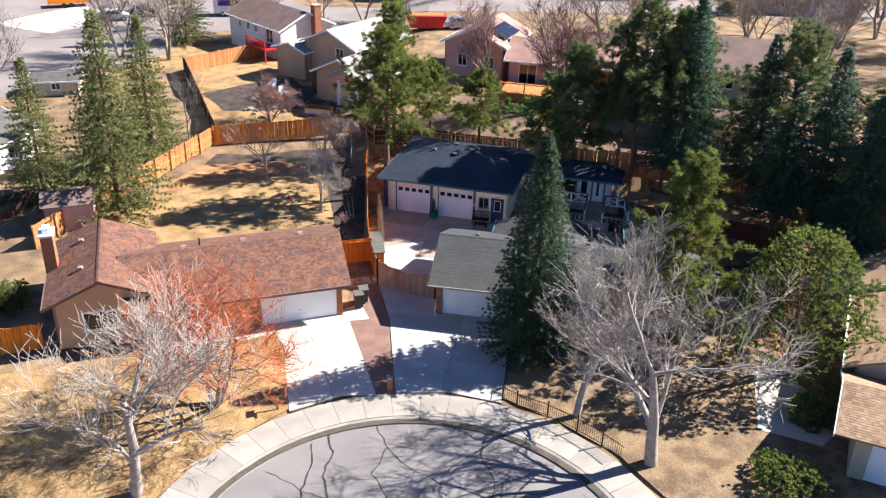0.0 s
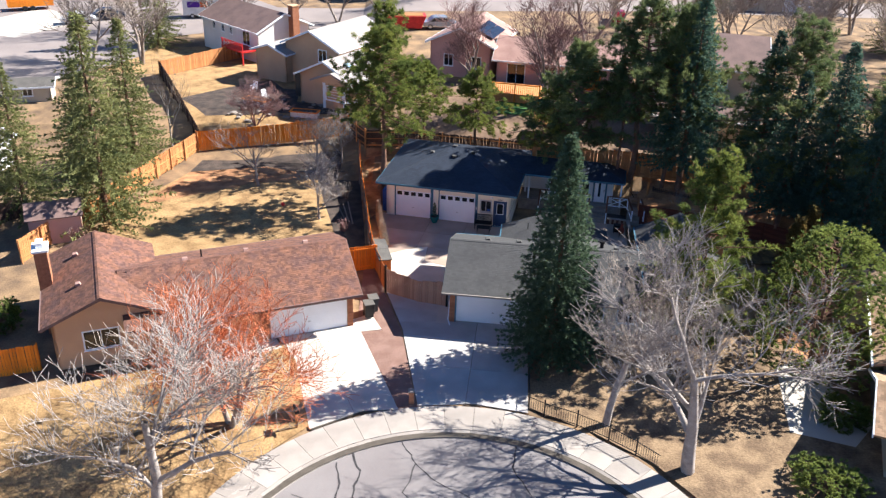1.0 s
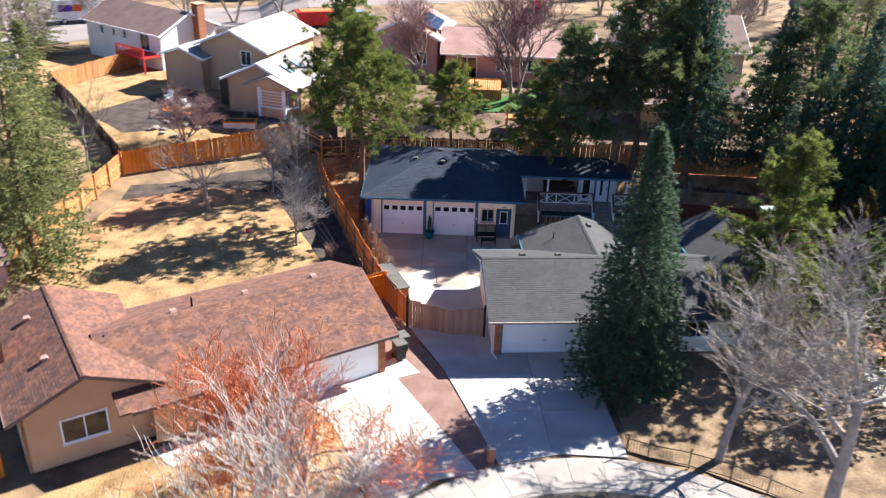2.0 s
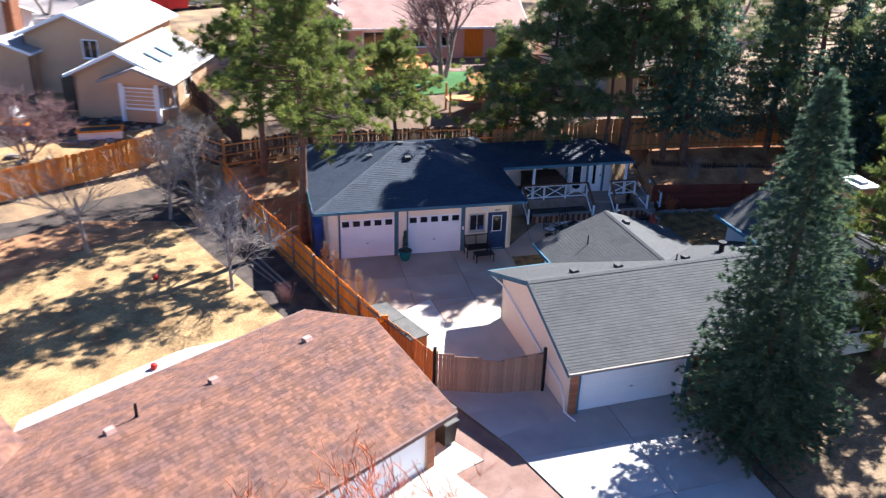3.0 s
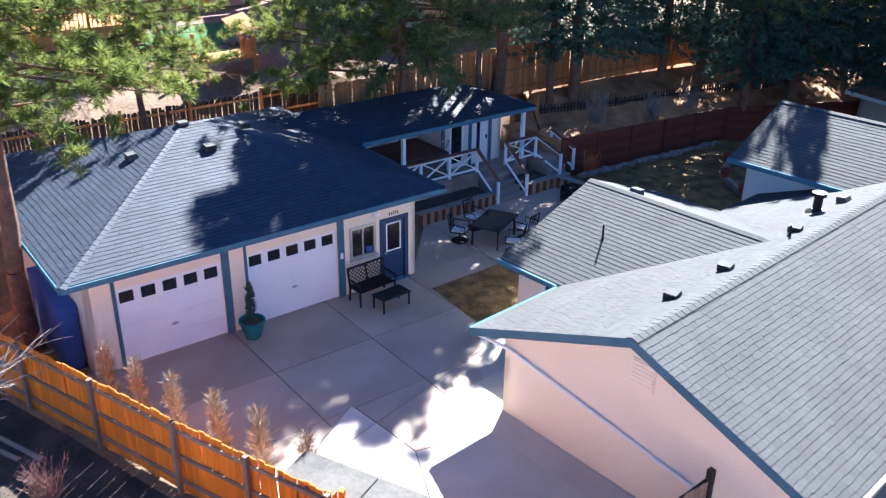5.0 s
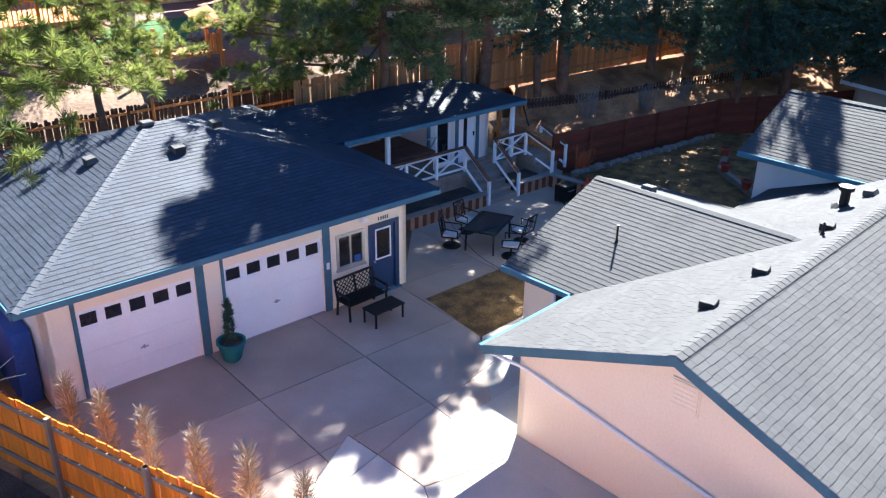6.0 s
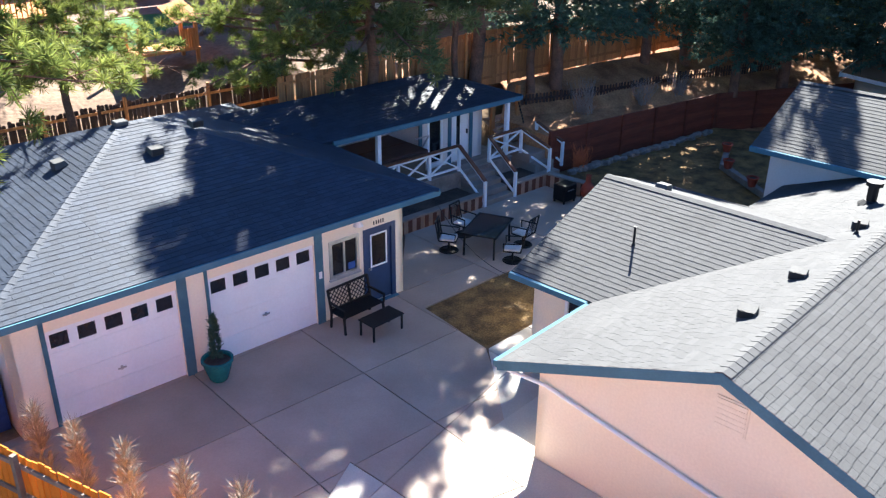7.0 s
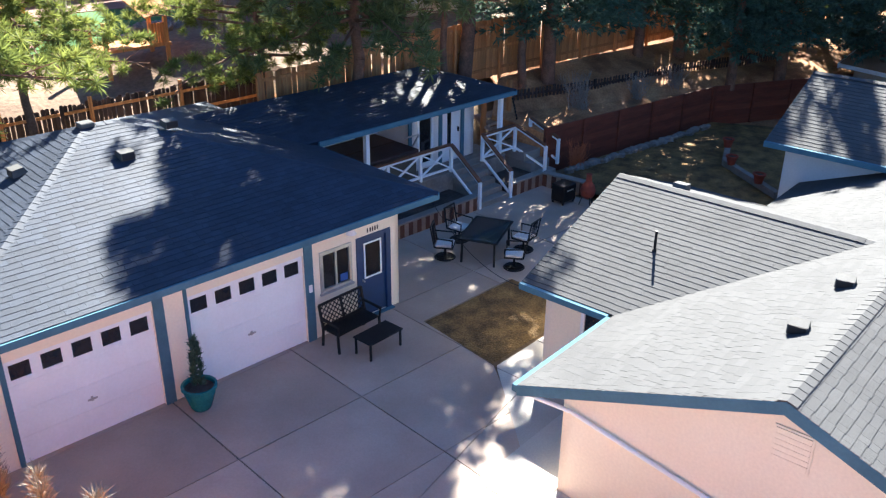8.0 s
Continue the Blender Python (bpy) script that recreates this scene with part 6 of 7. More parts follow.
for (p0, p1), lab in zip(zip(gp, gp[1:]), ("weathered wooden gate leaf with dipped top", "weathered wooden gate leaf hung on the house")):
    m, L = wall_frame(p0, p1)
    g = thing("gate", lab, "gate", Matrix.Translation((0, 0, (gz(*p0) + gz(*p1)) / 2 + 0.05)) @ m, "driveway gate leaves")
    n = 15
    for k in range(n):
        t = (k + 0.5) / n
        dip = t if p0 == gp[0] else 1 - t
        h = 1.72 - 0.22 * dip
        ob = new("fence_board", board_mesh(round(h, 1), L / n - 0.012, M["gate_wood"], False))
        ob.parent = g
        ob.matrix_basis = pose(L * t, 0, 0)
    for zz in (0.2, 0.8, 1.35):
        part("gate_rail", boxes((0.02, L - 0.02, 0.012, 0.05, zz, zz + 0.09)), M["gate_wood"], g)
    part("gate_brace", bar(bmesh.new(), (0.05, 0.03, 0.25), (L - 0.05, 0.03, 1.35), 0.03, 0.08), M["gate_wood"], g)
    x = 0.0 if p0 == gp[0] else L
    part("gate_post", boxes((x - 0.06, x + 0.06, -0.05, 0.07, -0.05, 1.95)), M["iron"], g)
    part("gate_frame", bar(bmesh.new(), (0.02, 0.06, 1.62 if p0 == gp[0] else 1.4), (L - 0.02, 0.06, 1.4 if p0 == gp[0] else 1.7), 0.035), M["iron"], g)

# long lidded storage box behind the gate
m, L = wall_frame((-4.0, 52.9), (-4.55, 56.0))
bx = thing("storage_box", "long brown storage box with grey metal lid", "storage box", m)
part("body", boxes((0, L, 0.0, 0.75, 0, 1.45)), M["cedar_old"], bx)
part("lid", boxes((-0.05, L / 2 - 0.01, -0.08, 0.83, 1.46, 1.54), bevel=0.015), M["box_top"], bx, "grey metal lid")
part("lid", boxes((L / 2 + 0.01, L + 0.05, -0.08, 0.83, 1.46, 1.54), bevel=0.015), M["box_top"], bx, "grey metal lid")

# iron fence along the pavement
ip = [(3.55, 39.5)] + [(CX + (RG + 2.15) * math.cos(radians(q)), CY + (RG + 2.15) * math.sin(radians(q))) for q in (66, 58, 50, 43, 37)]
for p0, p1 in zip(ip, ip[1:]):
    m, L = wall_frame(p0, p1)
    f = thing("iron_fence", "low black iron picket fence along pavement", "fence", Matrix.Translation((0, 0, gz(*p0))) @ m, "iron fence panels")
    n = int(L / 0.13)
    for k in range(n):
        part("bar", boxes((L * k / n, L * k / n + 0.018, -0.009, 0.009, 0.06, 0.92)), M["iron"], f)
    for zz in (0.12, 0.82):
        part("rail", boxes((0, L, -0.014, 0.014, zz, zz + 0.03)), M["iron"], f)
    part("post", boxes((-0.035, 0.035, -0.035, 0.035, 0, 1.08)), M["iron"], f)
ip = [(3.6, 39.6), (3.95, 42.5), (4.4, 45.4)]
for p0, p1 in zip(ip, ip[1:]):
    m, L = wall_frame(p0, p1)
    f = thing("iron_fence", "low black iron picket fence along driveway", "fence", Matrix.Translation((0, 0, (gz(*p0) + gz(*p1)) / 2)) @ m, "iron fence panels")
    for k in range(int(L / 0.13)):
        part("bar", boxes((0.13 * k, 0.13 * k + 0.018, -0.009, 0.009, 0.06, 0.62)), M["iron"], f)
    part("rail", boxes((0, L, -0.014, 0.014, 0.55, 0.58)), M["iron"], f)

# ---------------------------------------------------------------- trees
def bare_tree(name, seed, height, spread, stems=1, trunk_r=0.22, fork=0.25, bark="bark_grey", twig=None, label="", up=0.55, depth=5, lean=(0, 0), fan=4, fine=0.0055):
    """Trunk and limbs in one mesh, the fine twigs of the crown in another."""
    rnd = random.Random(seed)
    tr, cr = Acc(), Acc()

    def grow(p, d, length, r, level):
        seg = 4 if level < 2 else 3 if level < 4 else 2
        q = p
        nodes = []
        for k in range(seg):
            bend = 0.16 if level else 0.07
            d = (d + Vector((rnd.gauss(0, bend), rnd.gauss(0, bend), rnd.gauss(0, bend * 0.6) + 0.05 * up))).normalized()
            e = q + d * (length / seg)
            r1 = r * (1 - 0.55 * (k + 1) / seg)
            r0 = r * (1 - 0.55 * k / seg)
            (tr if level < 2 else cr).tube(q, e, max(r0, fine * 1.4), max(r1, fine), 8 if level < 1 else 6 if level < 2 else 4 if level < 4 else 3)
            q = e
            nodes.append((q.copy(), d.copy(), r1))
        if level >= depth:
            return
        kids = fan + (1 if level < 2 else 0) + (1 if level == depth - 1 else 0)
        for k in range(kids):
            t = (fork if level == 0 else 0.25) + (1 - (fork if level == 0 else 0.25)) * (k + rnd.random()) / kids
            i = min(seg - 1, int(t * seg))
            pos, dd, rr = nodes[i]
            base = nodes[i - 1][0] if i else p
            pos = base.lerp(pos, rnd.random())
            axis = Vector((rnd.gauss(0, 1), rnd.gauss(0, 1), rnd.gauss(0, 0.35))).normalized()
            out = (dd * rnd.uniform(0.55, 0.95) + axis * spread * rnd.uniform(0.5, 1.0) + Vector((0, 0, up * 0.3))).normalized()
            grow(pos, out, length * rnd.uniform(0.52, 0.78), max(rr * rnd.uniform(0.5, 0.72), 0.006), level + 1)

    for s in range(stems):
        a = 2 * math.pi * s / stems + rnd.random()
        tilt = 0.0 if stems == 1 else 0.42
        d = Vector((math.cos(a) * tilt + lean[0], math.sin(a) * tilt + lean[1], 1)).normalized()
        grow(Vector((0.1 * math.cos(a) * (stems > 1), 0.1 * math.sin(a) * (stems > 1), -0.25)), d, height * 0.5, trunk_r, 0)
    t = thing("bare_tree", label, "tree", group="bare trees")
    link_mesh("trunk", tr.mesh("trunk", True), M[bark], t)
    link_mesh("crown", cr.mesh("crown"), M[twig or bark], t)
    return t


def tuft(acc, p, d, n, length, width, rnd, spread=0.8):
    """A spray of narrow needle blades about a direction."""
    for k in range(n):
        v = (d + Vector((rnd.gauss(0, spread), rnd.gauss(0, spread), rnd.gauss(0, spread * 0.8)))).normalized()
        s = v.cross(Vector((rnd.gauss(0, 1), rnd.gauss(0, 1), rnd.gauss(0, 1)))).normalized() * width * rnd.uniform(0.6, 1.2)
        e = p + v * length * rnd.uniform(0.6, 1.15)
        m = p.lerp(e, 0.45)
        k0 = len(acc.v)
        acc.v.extend(((p.x, p.y, p.z), (m.x + s.x, m.y + s.y, m.z + s.z), (e.x, e.y, e.z), (m.x - s.x, m.y - s.y, m.z - s.z)))
        acc.f.append((k0, k0 + 1, k0 + 2, k0 + 3))


def spruce(seed, H, R, leafmat, label, droop=0.18, whorl=0.3, per=16, blade=0.42, bottom=0.05, power=0.8, bare=0.0, ragged=0.22, width=0.055, needles=9):
    rnd = random.Random(seed)
    tr, cr = Acc(), Acc()
    n = 10
    for k in range(n):
        tr.tube(Vector((0, 0, H * k / n - 0.1)), Vector((0, 0, H * (k + 1) / n)), H * 0.016 * (1 - k / n) + 0.02, H * 0.016 * (1 - (k + 1) / n) + 0.012, 9)
    z = H * bottom
    while z < H * 0.985:
        t = z / H
        r = R * (1 - t) ** power * (1.0 - 0.25 * max(0, (0.12 - t) / 0.12))
        m = max(4, int(per * (0.35 + 0.65 * (1 - t))))
        a0 = rnd.random() * 6.28
        for k in range(m):
            if rnd.random() < bare:
                continue
            a = a0 + 2 * math.pi * (k + rnd.random() * 0.7) / m
            rr = r * rnd.uniform(1 - ragged * 1.6, 1 + ragged)
            out = Vector((math.cos(a), math.sin(a), 0))
            p = Vector((0, 0, z + rnd.gauss(0, whorl * 0.3)))
            steps = max(2, int(rr / 0.33))
            prev = p
            for i in range(1, steps + 1):
                s = i / steps
                q = p + out * rr * s + Vector((0, 0, -droop * rr * s + 0.22 * droop * rr * s * s * 2.2))
                if s > 0.25:
                    side = Vector((-out.y, out.x, 0)) * rnd.choice((-1, 1)) * rnd.uniform(0.2, 0.9)
                    tuft(cr, q, (out + side + Vector((0, 0, -0.15))).normalized(), needles, blade * (1.1 - 0.35 * s), width, rnd, 0.55)
                if i == 1 or s > 0.8:
                    cr.tube(prev, q, 0.018, 0.012, 3)
                prev = q
        z += whorl * rnd.uniform(0.75, 1.2) * (0.55 + 0.45 * (1 - t))
    tuft(cr, Vector((0, 0, H * 0.96)), Vector((0, 0, 1)), 14, H * 0.045, width * 0.7, rnd, 0.3)
    t = thing("spruce_tree", label, "tree", group="evergreen trees")
    link_mesh("trunk", tr.mesh("trunk", True), M["bark_pine"], t)
    link_mesh("crown", cr.mesh("crown"), M[leafmat], t)
    return t


def pine(seed, H, R, leafmat, label, bare_to=0.3, limbs=64, blade=0.34, puff=120, lean=(0, 0), tr_r=0.017, needle=0.019):
    """A pine with a clear trunk and clumped needle puffs at the ends of its limbs."""
    rnd = random.Random(seed)
    tr, cr = Acc(), Acc()
    n = 12
    spine = [Vector((lean[0] * (k / n) ** 1.3 + rnd.gauss(0, 0.05), lean[1] * (k / n) ** 1.3 + rnd.gauss(0, 0.05), H * 0.97 * k / n - (0.1 if k == 0 else 0))) for k in range(n + 1)]
    for k in range(n):
        tr.tube(spine[k], spine[k + 1], H * tr_r * (1 - 0.92 * k / n) + 0.015, H * tr_r * (1 - 0.92 * (k + 1) / n) + 0.015, 9)
    for j in range(limbs):
        t = bare_to + (1 - bare_to) * (j + rnd.random()) / limbs
        f = t * n
        i = min(n - 1, int(f))
        p = spine[i].lerp(spine[i + 1], f - i)
        w = (t - bare_to) / (1 - bare_to)
        r = 1.16 * R * (0.55 + 0.45 * math.sin(math.pi * min(1, w * 1.15 + 0.18))) * (1 - 0.72 * w ** 2.2) * rnd.uniform(0.55, 1.15)
        a = j * 2.4 + rnd.gauss(0, 0.5)
        rise = -0.12 + 0.55 * w + rnd.gauss(0, 0.12)
        d = Vector((math.cos(a), math.sin(a), rise)).normalized()
        q = p + d * r
        tr.tube(p, p.lerp(q, 0.55), 0.055 * (1.2 - w), 0.03, 5)
        tr.tube(p.lerp(q, 0.55), q, 0.03, 0.012, 4)
        heads = 3 + int(r * 1.6)
        for h in range(heads):
            s = 0.42 + 0.6 * h / max(1, heads - 1)
            c = p + d * r * s + Vector((rnd.gauss(0, 0.32), rnd.gauss(0, 0.32), rnd.gauss(0.05, 0.2)))
            tr.tube(p + d * r * s * 0.85, c, 0.014, 0.008, 3)
            for kk in range(3):
                cc = c + Vector((rnd.gauss(0, 0.16), rnd.gauss(0, 0.16), rnd.gauss(0, 0.12)))
                tuft(cr, cc, (d * 0.3 + Vector((0, 0, 0.35))), puff // 3, blade, needle, rnd, 0.95)
    tuft(cr, spine[-1], Vector((0, 0, 1)), 40, blade, 0.024, rnd, 0.8)
    t = thing("pine_tree", label, "tree", group="evergreen trees")
    link_mesh("trunk", tr.mesh("trunk", True), M["bark_pine"], t)
    link_mesh("crown", cr.mesh("crown"), M[leafmat], t)
    return t


def clump_tree(seed, H, R, leafmat, label, name="juniper_tree", puffs=420, blade=0.2, base=0.12, cone=False):
    """A dense rounded evergreen built from upright clumps."""
    rnd = random.Random(seed)
    tr, cr = Acc(), Acc()
    tr.tube(Vector((0, 0, -0.1)), Vector((0, 0, H * 0.7)), H * 0.025, 0.03, 8)
    for k in range(puffs):
        t = base + (1 - base) * rnd.random() ** 0.9
        prof = (1 - t) ** 0.7 * 1.05 if cone else math.sqrt(max(0.02, 1 - ((t - 0.38) / 0.63) ** 2))
        a = rnd.random() * 6.283
        lump = 1 + 0.16 * math.sin(3 * a + seed) + 0.13 * math.sin(7 * t * 3 + 2 * a)
        r = R * prof * lump * (0.55 + 0.45 * rnd.random() ** 0.4)
        c = Vector((math.cos(a) * r, math.sin(a) * r, t * H))
        if k % 6 == 0:
            tr.tube(Vector((0, 0, max(0.2, t * H - r * 0.6))), c, 0.03, 0.01, 3)
        d = Vector((math.cos(a) * 0.6, math.sin(a) * 0.6, 0.8))
        for kk in range(3):
            tuft(cr, c + Vector((rnd.gauss(0, 0.13), rnd.gauss(0, 0.13), rnd.gauss(0, 0.15))), d, 20, blade, 0.026, rnd, 0.6)
    t = thing(name, label, "tree", group="evergreen trees")
    link_mesh("trunk", tr.mesh("trunk", True), M["bark_pine"], t)
    link_mesh("crown", cr.mesh("crown"), M[leafmat], t)
    return t


def put(ob, x, y, rot=0.0, z=None, s=1.0):
    ob.scale = (s, s, s)
    ob.location = (x, y, gz(x, y) if z is None else z)
    ob.rotation_euler = (0, 0, radians(rot))
    return ob


def again(ob, x, y, rot, s=1.0, z=None, label="", sz=None):
    c = copy_thing(ob, pose(x, y, gz(x, y) if z is None else z, 0, 0, rot))
    c.scale = (s, s, sz or s)
    if label:
        tagged(c, label)
    return c


# front trees
put(bare_tree("bare_tree", 11, 13.0, 0.95, 1, 0.36, 0.25, "bark_grey", "bark_grey", "large bare grey-barked tree with spreading twigs", depth=5, fan=4, fine=0.0085, up=0.5), 10.9, 34.8, 20)
put(bare_tree("bare_tree", 12, 10.2, 0.75, 1, 0.22, 0.3, "bark_grey", "bark_tan", "bare grey tree inside the iron fence", depth=5, fan=4, lean=(0.05, 0), fine=0.007), 7.5, 38.3, 70)
put(bare_tree("bare_tree", 13, 12.6, 0.9, 1, 0.3, 0.28, "bark_grey", "bark_grey", "bare white-barked tree on the front lawn", depth=5, fan=4, lean=(-0.06, 0.03), fine=0.0085), -14.2, 31.5, 120)
put(bare_tree("bare_tree", 14, 9.4, 1.0, 3, 0.16, 0.2, "bark_tan", "bark_red", "bare tree with rust-red twigs on the lawn", depth=5, fan=4, up=0.4, fine=0.0075), -12.1, 38.4, 10)
put(spruce(21, 13.9, 3.2, "spruce_front", "tall blue-green spruce before the house", per=24, whorl=0.26, ragged=0.14, needles=22, width=0.02, blade=0.33), 5.45, 44.2, 0)
pine_b = put(pine(31, 12.2, 3.5, "pine", "sunlit yellow-green pine in the front yard", bare_to=0.1, limbs=92, puff=130), 14.3, 46.0, 0)
put(clump_tree(41, 8.2, 3.3, "juniper", "dense rounded green juniper beside the house", puffs=900), 20.2, 42.6, s=1.1)
arb = put(clump_tree(42, 6.6, 1.3, "arbor", "bronze-tipped columnar arborvitae bush", "arborvitae", 240, 0.24, 0.05, True), 21.0, 49.0)
again(arb, 22.2, 49.8, 60, 1.05)
# pines beside and behind the garage
pa = put(pine(32, 14.2, 3.5, "pine", "tall sunlit pine with clear trunk by the garage", 0.46, 84, blade=0.29, puff=180, needle=0.013), -4.77, 65.9, 0)
pa2 = put(pine(33, 13.4, 3.4, "pine", "tall pine behind the garage corner", 0.42, 60), -4.7, 73.6, 80)
pc = put(pine(34, 8.2, 2.9, "pine", "small bright green pine behind the garage", 0.42, 48, blade=0.27, puff=225, needle=0.011), 2.83, 71.6, 0)
again(pc, -1.4, 74.6, 130, 0.9)
again(pc, 8.9, 68.9, 200, 1.0, label="slim pine against the back fence")
# dark pines and spruces on the hillside
pd1 = put(pine(35, 13.0, 3.9, "pine_dark", "dark tall pine behind the porch", 0.40, 92), 10.2, 66.3, 0)
pd2 = put(pine(36, 14.6, 3.8, "pine_dark", "dark tall pine on the terrace", 0.5, 66), 14.8, 65.2, 40, z=2.3)
again(pd2, 13.7, 65.4, 250, 0.5, 2.3, sz=0.78, label="slim dark pine before the tall fence")
again(pd2, 17.1, 64.2, 100, 0.62, 2.3, sz=0.95)
sd = put(spruce(22, 15.0, 3.6, "spruce", "tall dark blue spruce on the terrace", per=18, whorl=0.33, bottom=0.16, width=0.034, needles=13), 18.2, 63.7, 0, z=2.3)
again(sd, 23.4, 62.2, 70, 0.85, 2.3)
again(sd, 26.3, 57.2, 150, 0.93, 1.5)
again(sd, 24.2, 58.6, 20, 0.78, 1.45)
pd3 = put(pine(37, 14.2, 5.2, "pine_dark", "broad dark pine on the terrace", 0.32, 76), 25.0, 61.0, 200, z=1.9)
again(pd3, 30.5, 55.0, 300, 0.98, 1.4)
again(sd, 27.6, 53.6, 220, 0.8, 1.3)
again(pd3, 34.5, 57.5, 20, 0.95, 1.8)
again(sd, 32.5, 60.5, 10, 0.95, 2.2)
again(pd3, 18.8, 67.6, 300, 0.9)
again(pine_b, 33.5, 54.0, 200, 1.25, 1.2, label="tall olive-green pine by the fence")
# spruces of the west yard
so = put(spruce(23, 14.3, 3.9, "spruce_olive", "olive-green spruce with hanging branches", droop=0.4, per=18, whorl=0.35, ragged=0.4, bare=0.12, width=0.04, needles=11), -25.3, 61.8, 0, s=1.08)
again(so, -26.4, 73.6, 90, 0.88, label="slim olive-green spruce with bare lower trunk")
again(so, -31.8, 63.4, 200, 0.8)
again(so, -33.5, 111, 140, 0.85)
again(so, -29.3, 70, 250, 0.7)
# bare trees of the back yards
b1 = put(bare_tree("bare_tree", 15, 6.6, 0.9, 1, 0.13, 0.25, "bark_grey", "bark_tan", "leaning bare tree in the neighbour's yard", depth=4, fan=4, lean=(-0.35, 0)), -15.05, 68.7)
b2 = put(bare_tree("bare_tree", 16, 7.0, 1.0, 1, 0.11, 0.3, "bark_grey", "bark_grey", "slim bare tree on the back lawn", depth=4, fan=5), -9.55, 62.2, 40, s=0.88)
again(b2, -10.6, 71.5, 160, 0.85, label="pale bare shrub tree by the fence")
again(b2, -8.6, 74.0, 250, 0.8)
red = put(bare_tree("bare_tree", 17, 4.8, 1.1, 3, 0.09, 0.2, "bark_plum", "bark_plum", "small plum-coloured bare tree", depth=4, fan=5), -17.0, 80.4)
b3 = put(bare_tree("bare_tree", 18, 8.5, 0.5, 1, 0.1, 0.3, "bark_grey", "bark_tan", "thin bare tree by the side fence", depth=3, fan=4, up=0.9), -24.0, 77.0)
big = put(bare_tree("bare_tree", 19, 11.0, 0.85, 2, 0.22, 0.3, "bark_tan", "bark_plum", "large bare tree before the pink house", depth=4, fan=5, fine=0.011), 10.6, 80.8)
again(big, 3.4, 88.0, 70, 0.8)
far_b = put(bare_tree("bare_tree", 40, 10.5, 0.75, 2, 0.2, 0.25, "bark_tan", "bark_tan", "bare street tree by the far road", depth=4, fan=4, fine=0.014), -26.0, 116, 150)
for k, (x, y, s) in enumerate(((-37.0, 118, 1.1), (-38.4, 100.6, 1.05), (-33.0, 101.5, 1.15), (-12.4, 126.5, 0.9), (-6.6, 125.5, 0.85), (-18, 125, 0.8), (2, 135, 0.9), (18.5, 103.0, 1.15), (24.0, 112, 0.9), (33, 116, 1.0),
                               (38.5, 113.5, 0.95), (48, 108, 0.95), (55.3, 114, 1.1), (59.0, 110, 1.1), (66, 96, 1.0), (62, 128, 1.0), (-46, 84, 0.8), (50, 92, 0.85), (54, 97, 0.95), (44, 101, 0.9), (40, 96, 0.85), (58, 90, 0.9), (64, 103, 1.0), (36, 104, 0.9))):
    again(far_b, x, y, 47 * k, s)
again(so, 41, 128, 10, 0.75, label="dark evergreen by the far road")
again(so, 56, 104, 80, 0.8, label="dark evergreen at the edge of the yards")
again(so, 47, 84, 160, 0.75, label="dark evergreen at the edge of the yards")


def shrub(seed, h, r, bark, label, twigs=26, name="shrub"):
    rnd = random.Random(seed)
    acc = Acc()
    for k in range(twigs):
        a = rnd.random() * 6.28
        p = Vector((rnd.gauss(0, r * 0.12), rnd.gauss(0, r * 0.12), -0.03))
        d = Vector((math.cos(a) * r / h * rnd.random(), math.sin(a) * r / h * rnd.random(), 1)).normalized()
        L = h * rnd.uniform(0.6, 1.05)
        for s in range(3):
            q = p + (d + Vector((rnd.gauss(0, 0.15), rnd.gauss(0, 0.15), 0))).normalized() * L / 3
            acc.tube(p, q, 0.012 - 0.003 * s, 0.009 - 0.003 * s, 3)
            for j in range(3):
                e = q + Vector((rnd.gauss(0, 0.12), rnd.gauss(0, 0.12), rnd.uniform(0.05, 0.22))) * (0.5 + h * 0.3)
                acc.tube(p.lerp(q, rnd.random()), e, 0.006, 0.003, 3)
            p = q
    return tagged(link_mesh(name, acc.mesh(name), M[bark]), label, "shrub", "shrubs")


def dead_column(seed, h, r):
    """A dried narrow evergreen shrub."""
    rnd = random.Random(seed)
    tr, cr = Acc(), Acc()
    tr.tube(Vector((0, 0, -0.05)), Vector((0, 0, h * 0.9)), 0.03, 0.01, 6)
    for k in range(int(75 * h)):
        t = rnd.random()
        a = rnd.random() * 6.28
        rr = r * (1 - t) ** 0.5 * (0.5 + 0.9 * rnd.random() ** 2)
        p = Vector((math.cos(a) * rr * 0.5, math.sin(a) * rr * 0.5, t * h))
        tuft(cr, p, Vector((math.cos(a) * 0.45, math.sin(a) * 0.45, 0.9)), 9, 0.30, 0.007, rnd, 0.42)
    t = thing("dried_shrub", "dried brown columnar shrub beside the cedar fence", "shrub", group="dried shrubs along the fence")
    link_mesh("trunk", tr.mesh("trunk"), M["bark_tan"], t)
    link_mesh("foliage", cr.mesh("foliage"), M["dead_leaf"], t)
    return t


dc = dead_column(51, 1.75, 0.27)
for k, (x, y, s) in enumerate(((-5.05, 61.9, 1.0), (-4.9, 61.0, 0.95), (-4.8, 59.8, 0.98), (-4.7, 58.5, 1.02), (-4.55, 57.35, 1.05), (-4.42, 56.15, 1.0))):
    if k == 0:
        put(dc, x, y, 0, 0.0, s)
    else:
        again(dc, x, y, 67 * k, s, 0.0)
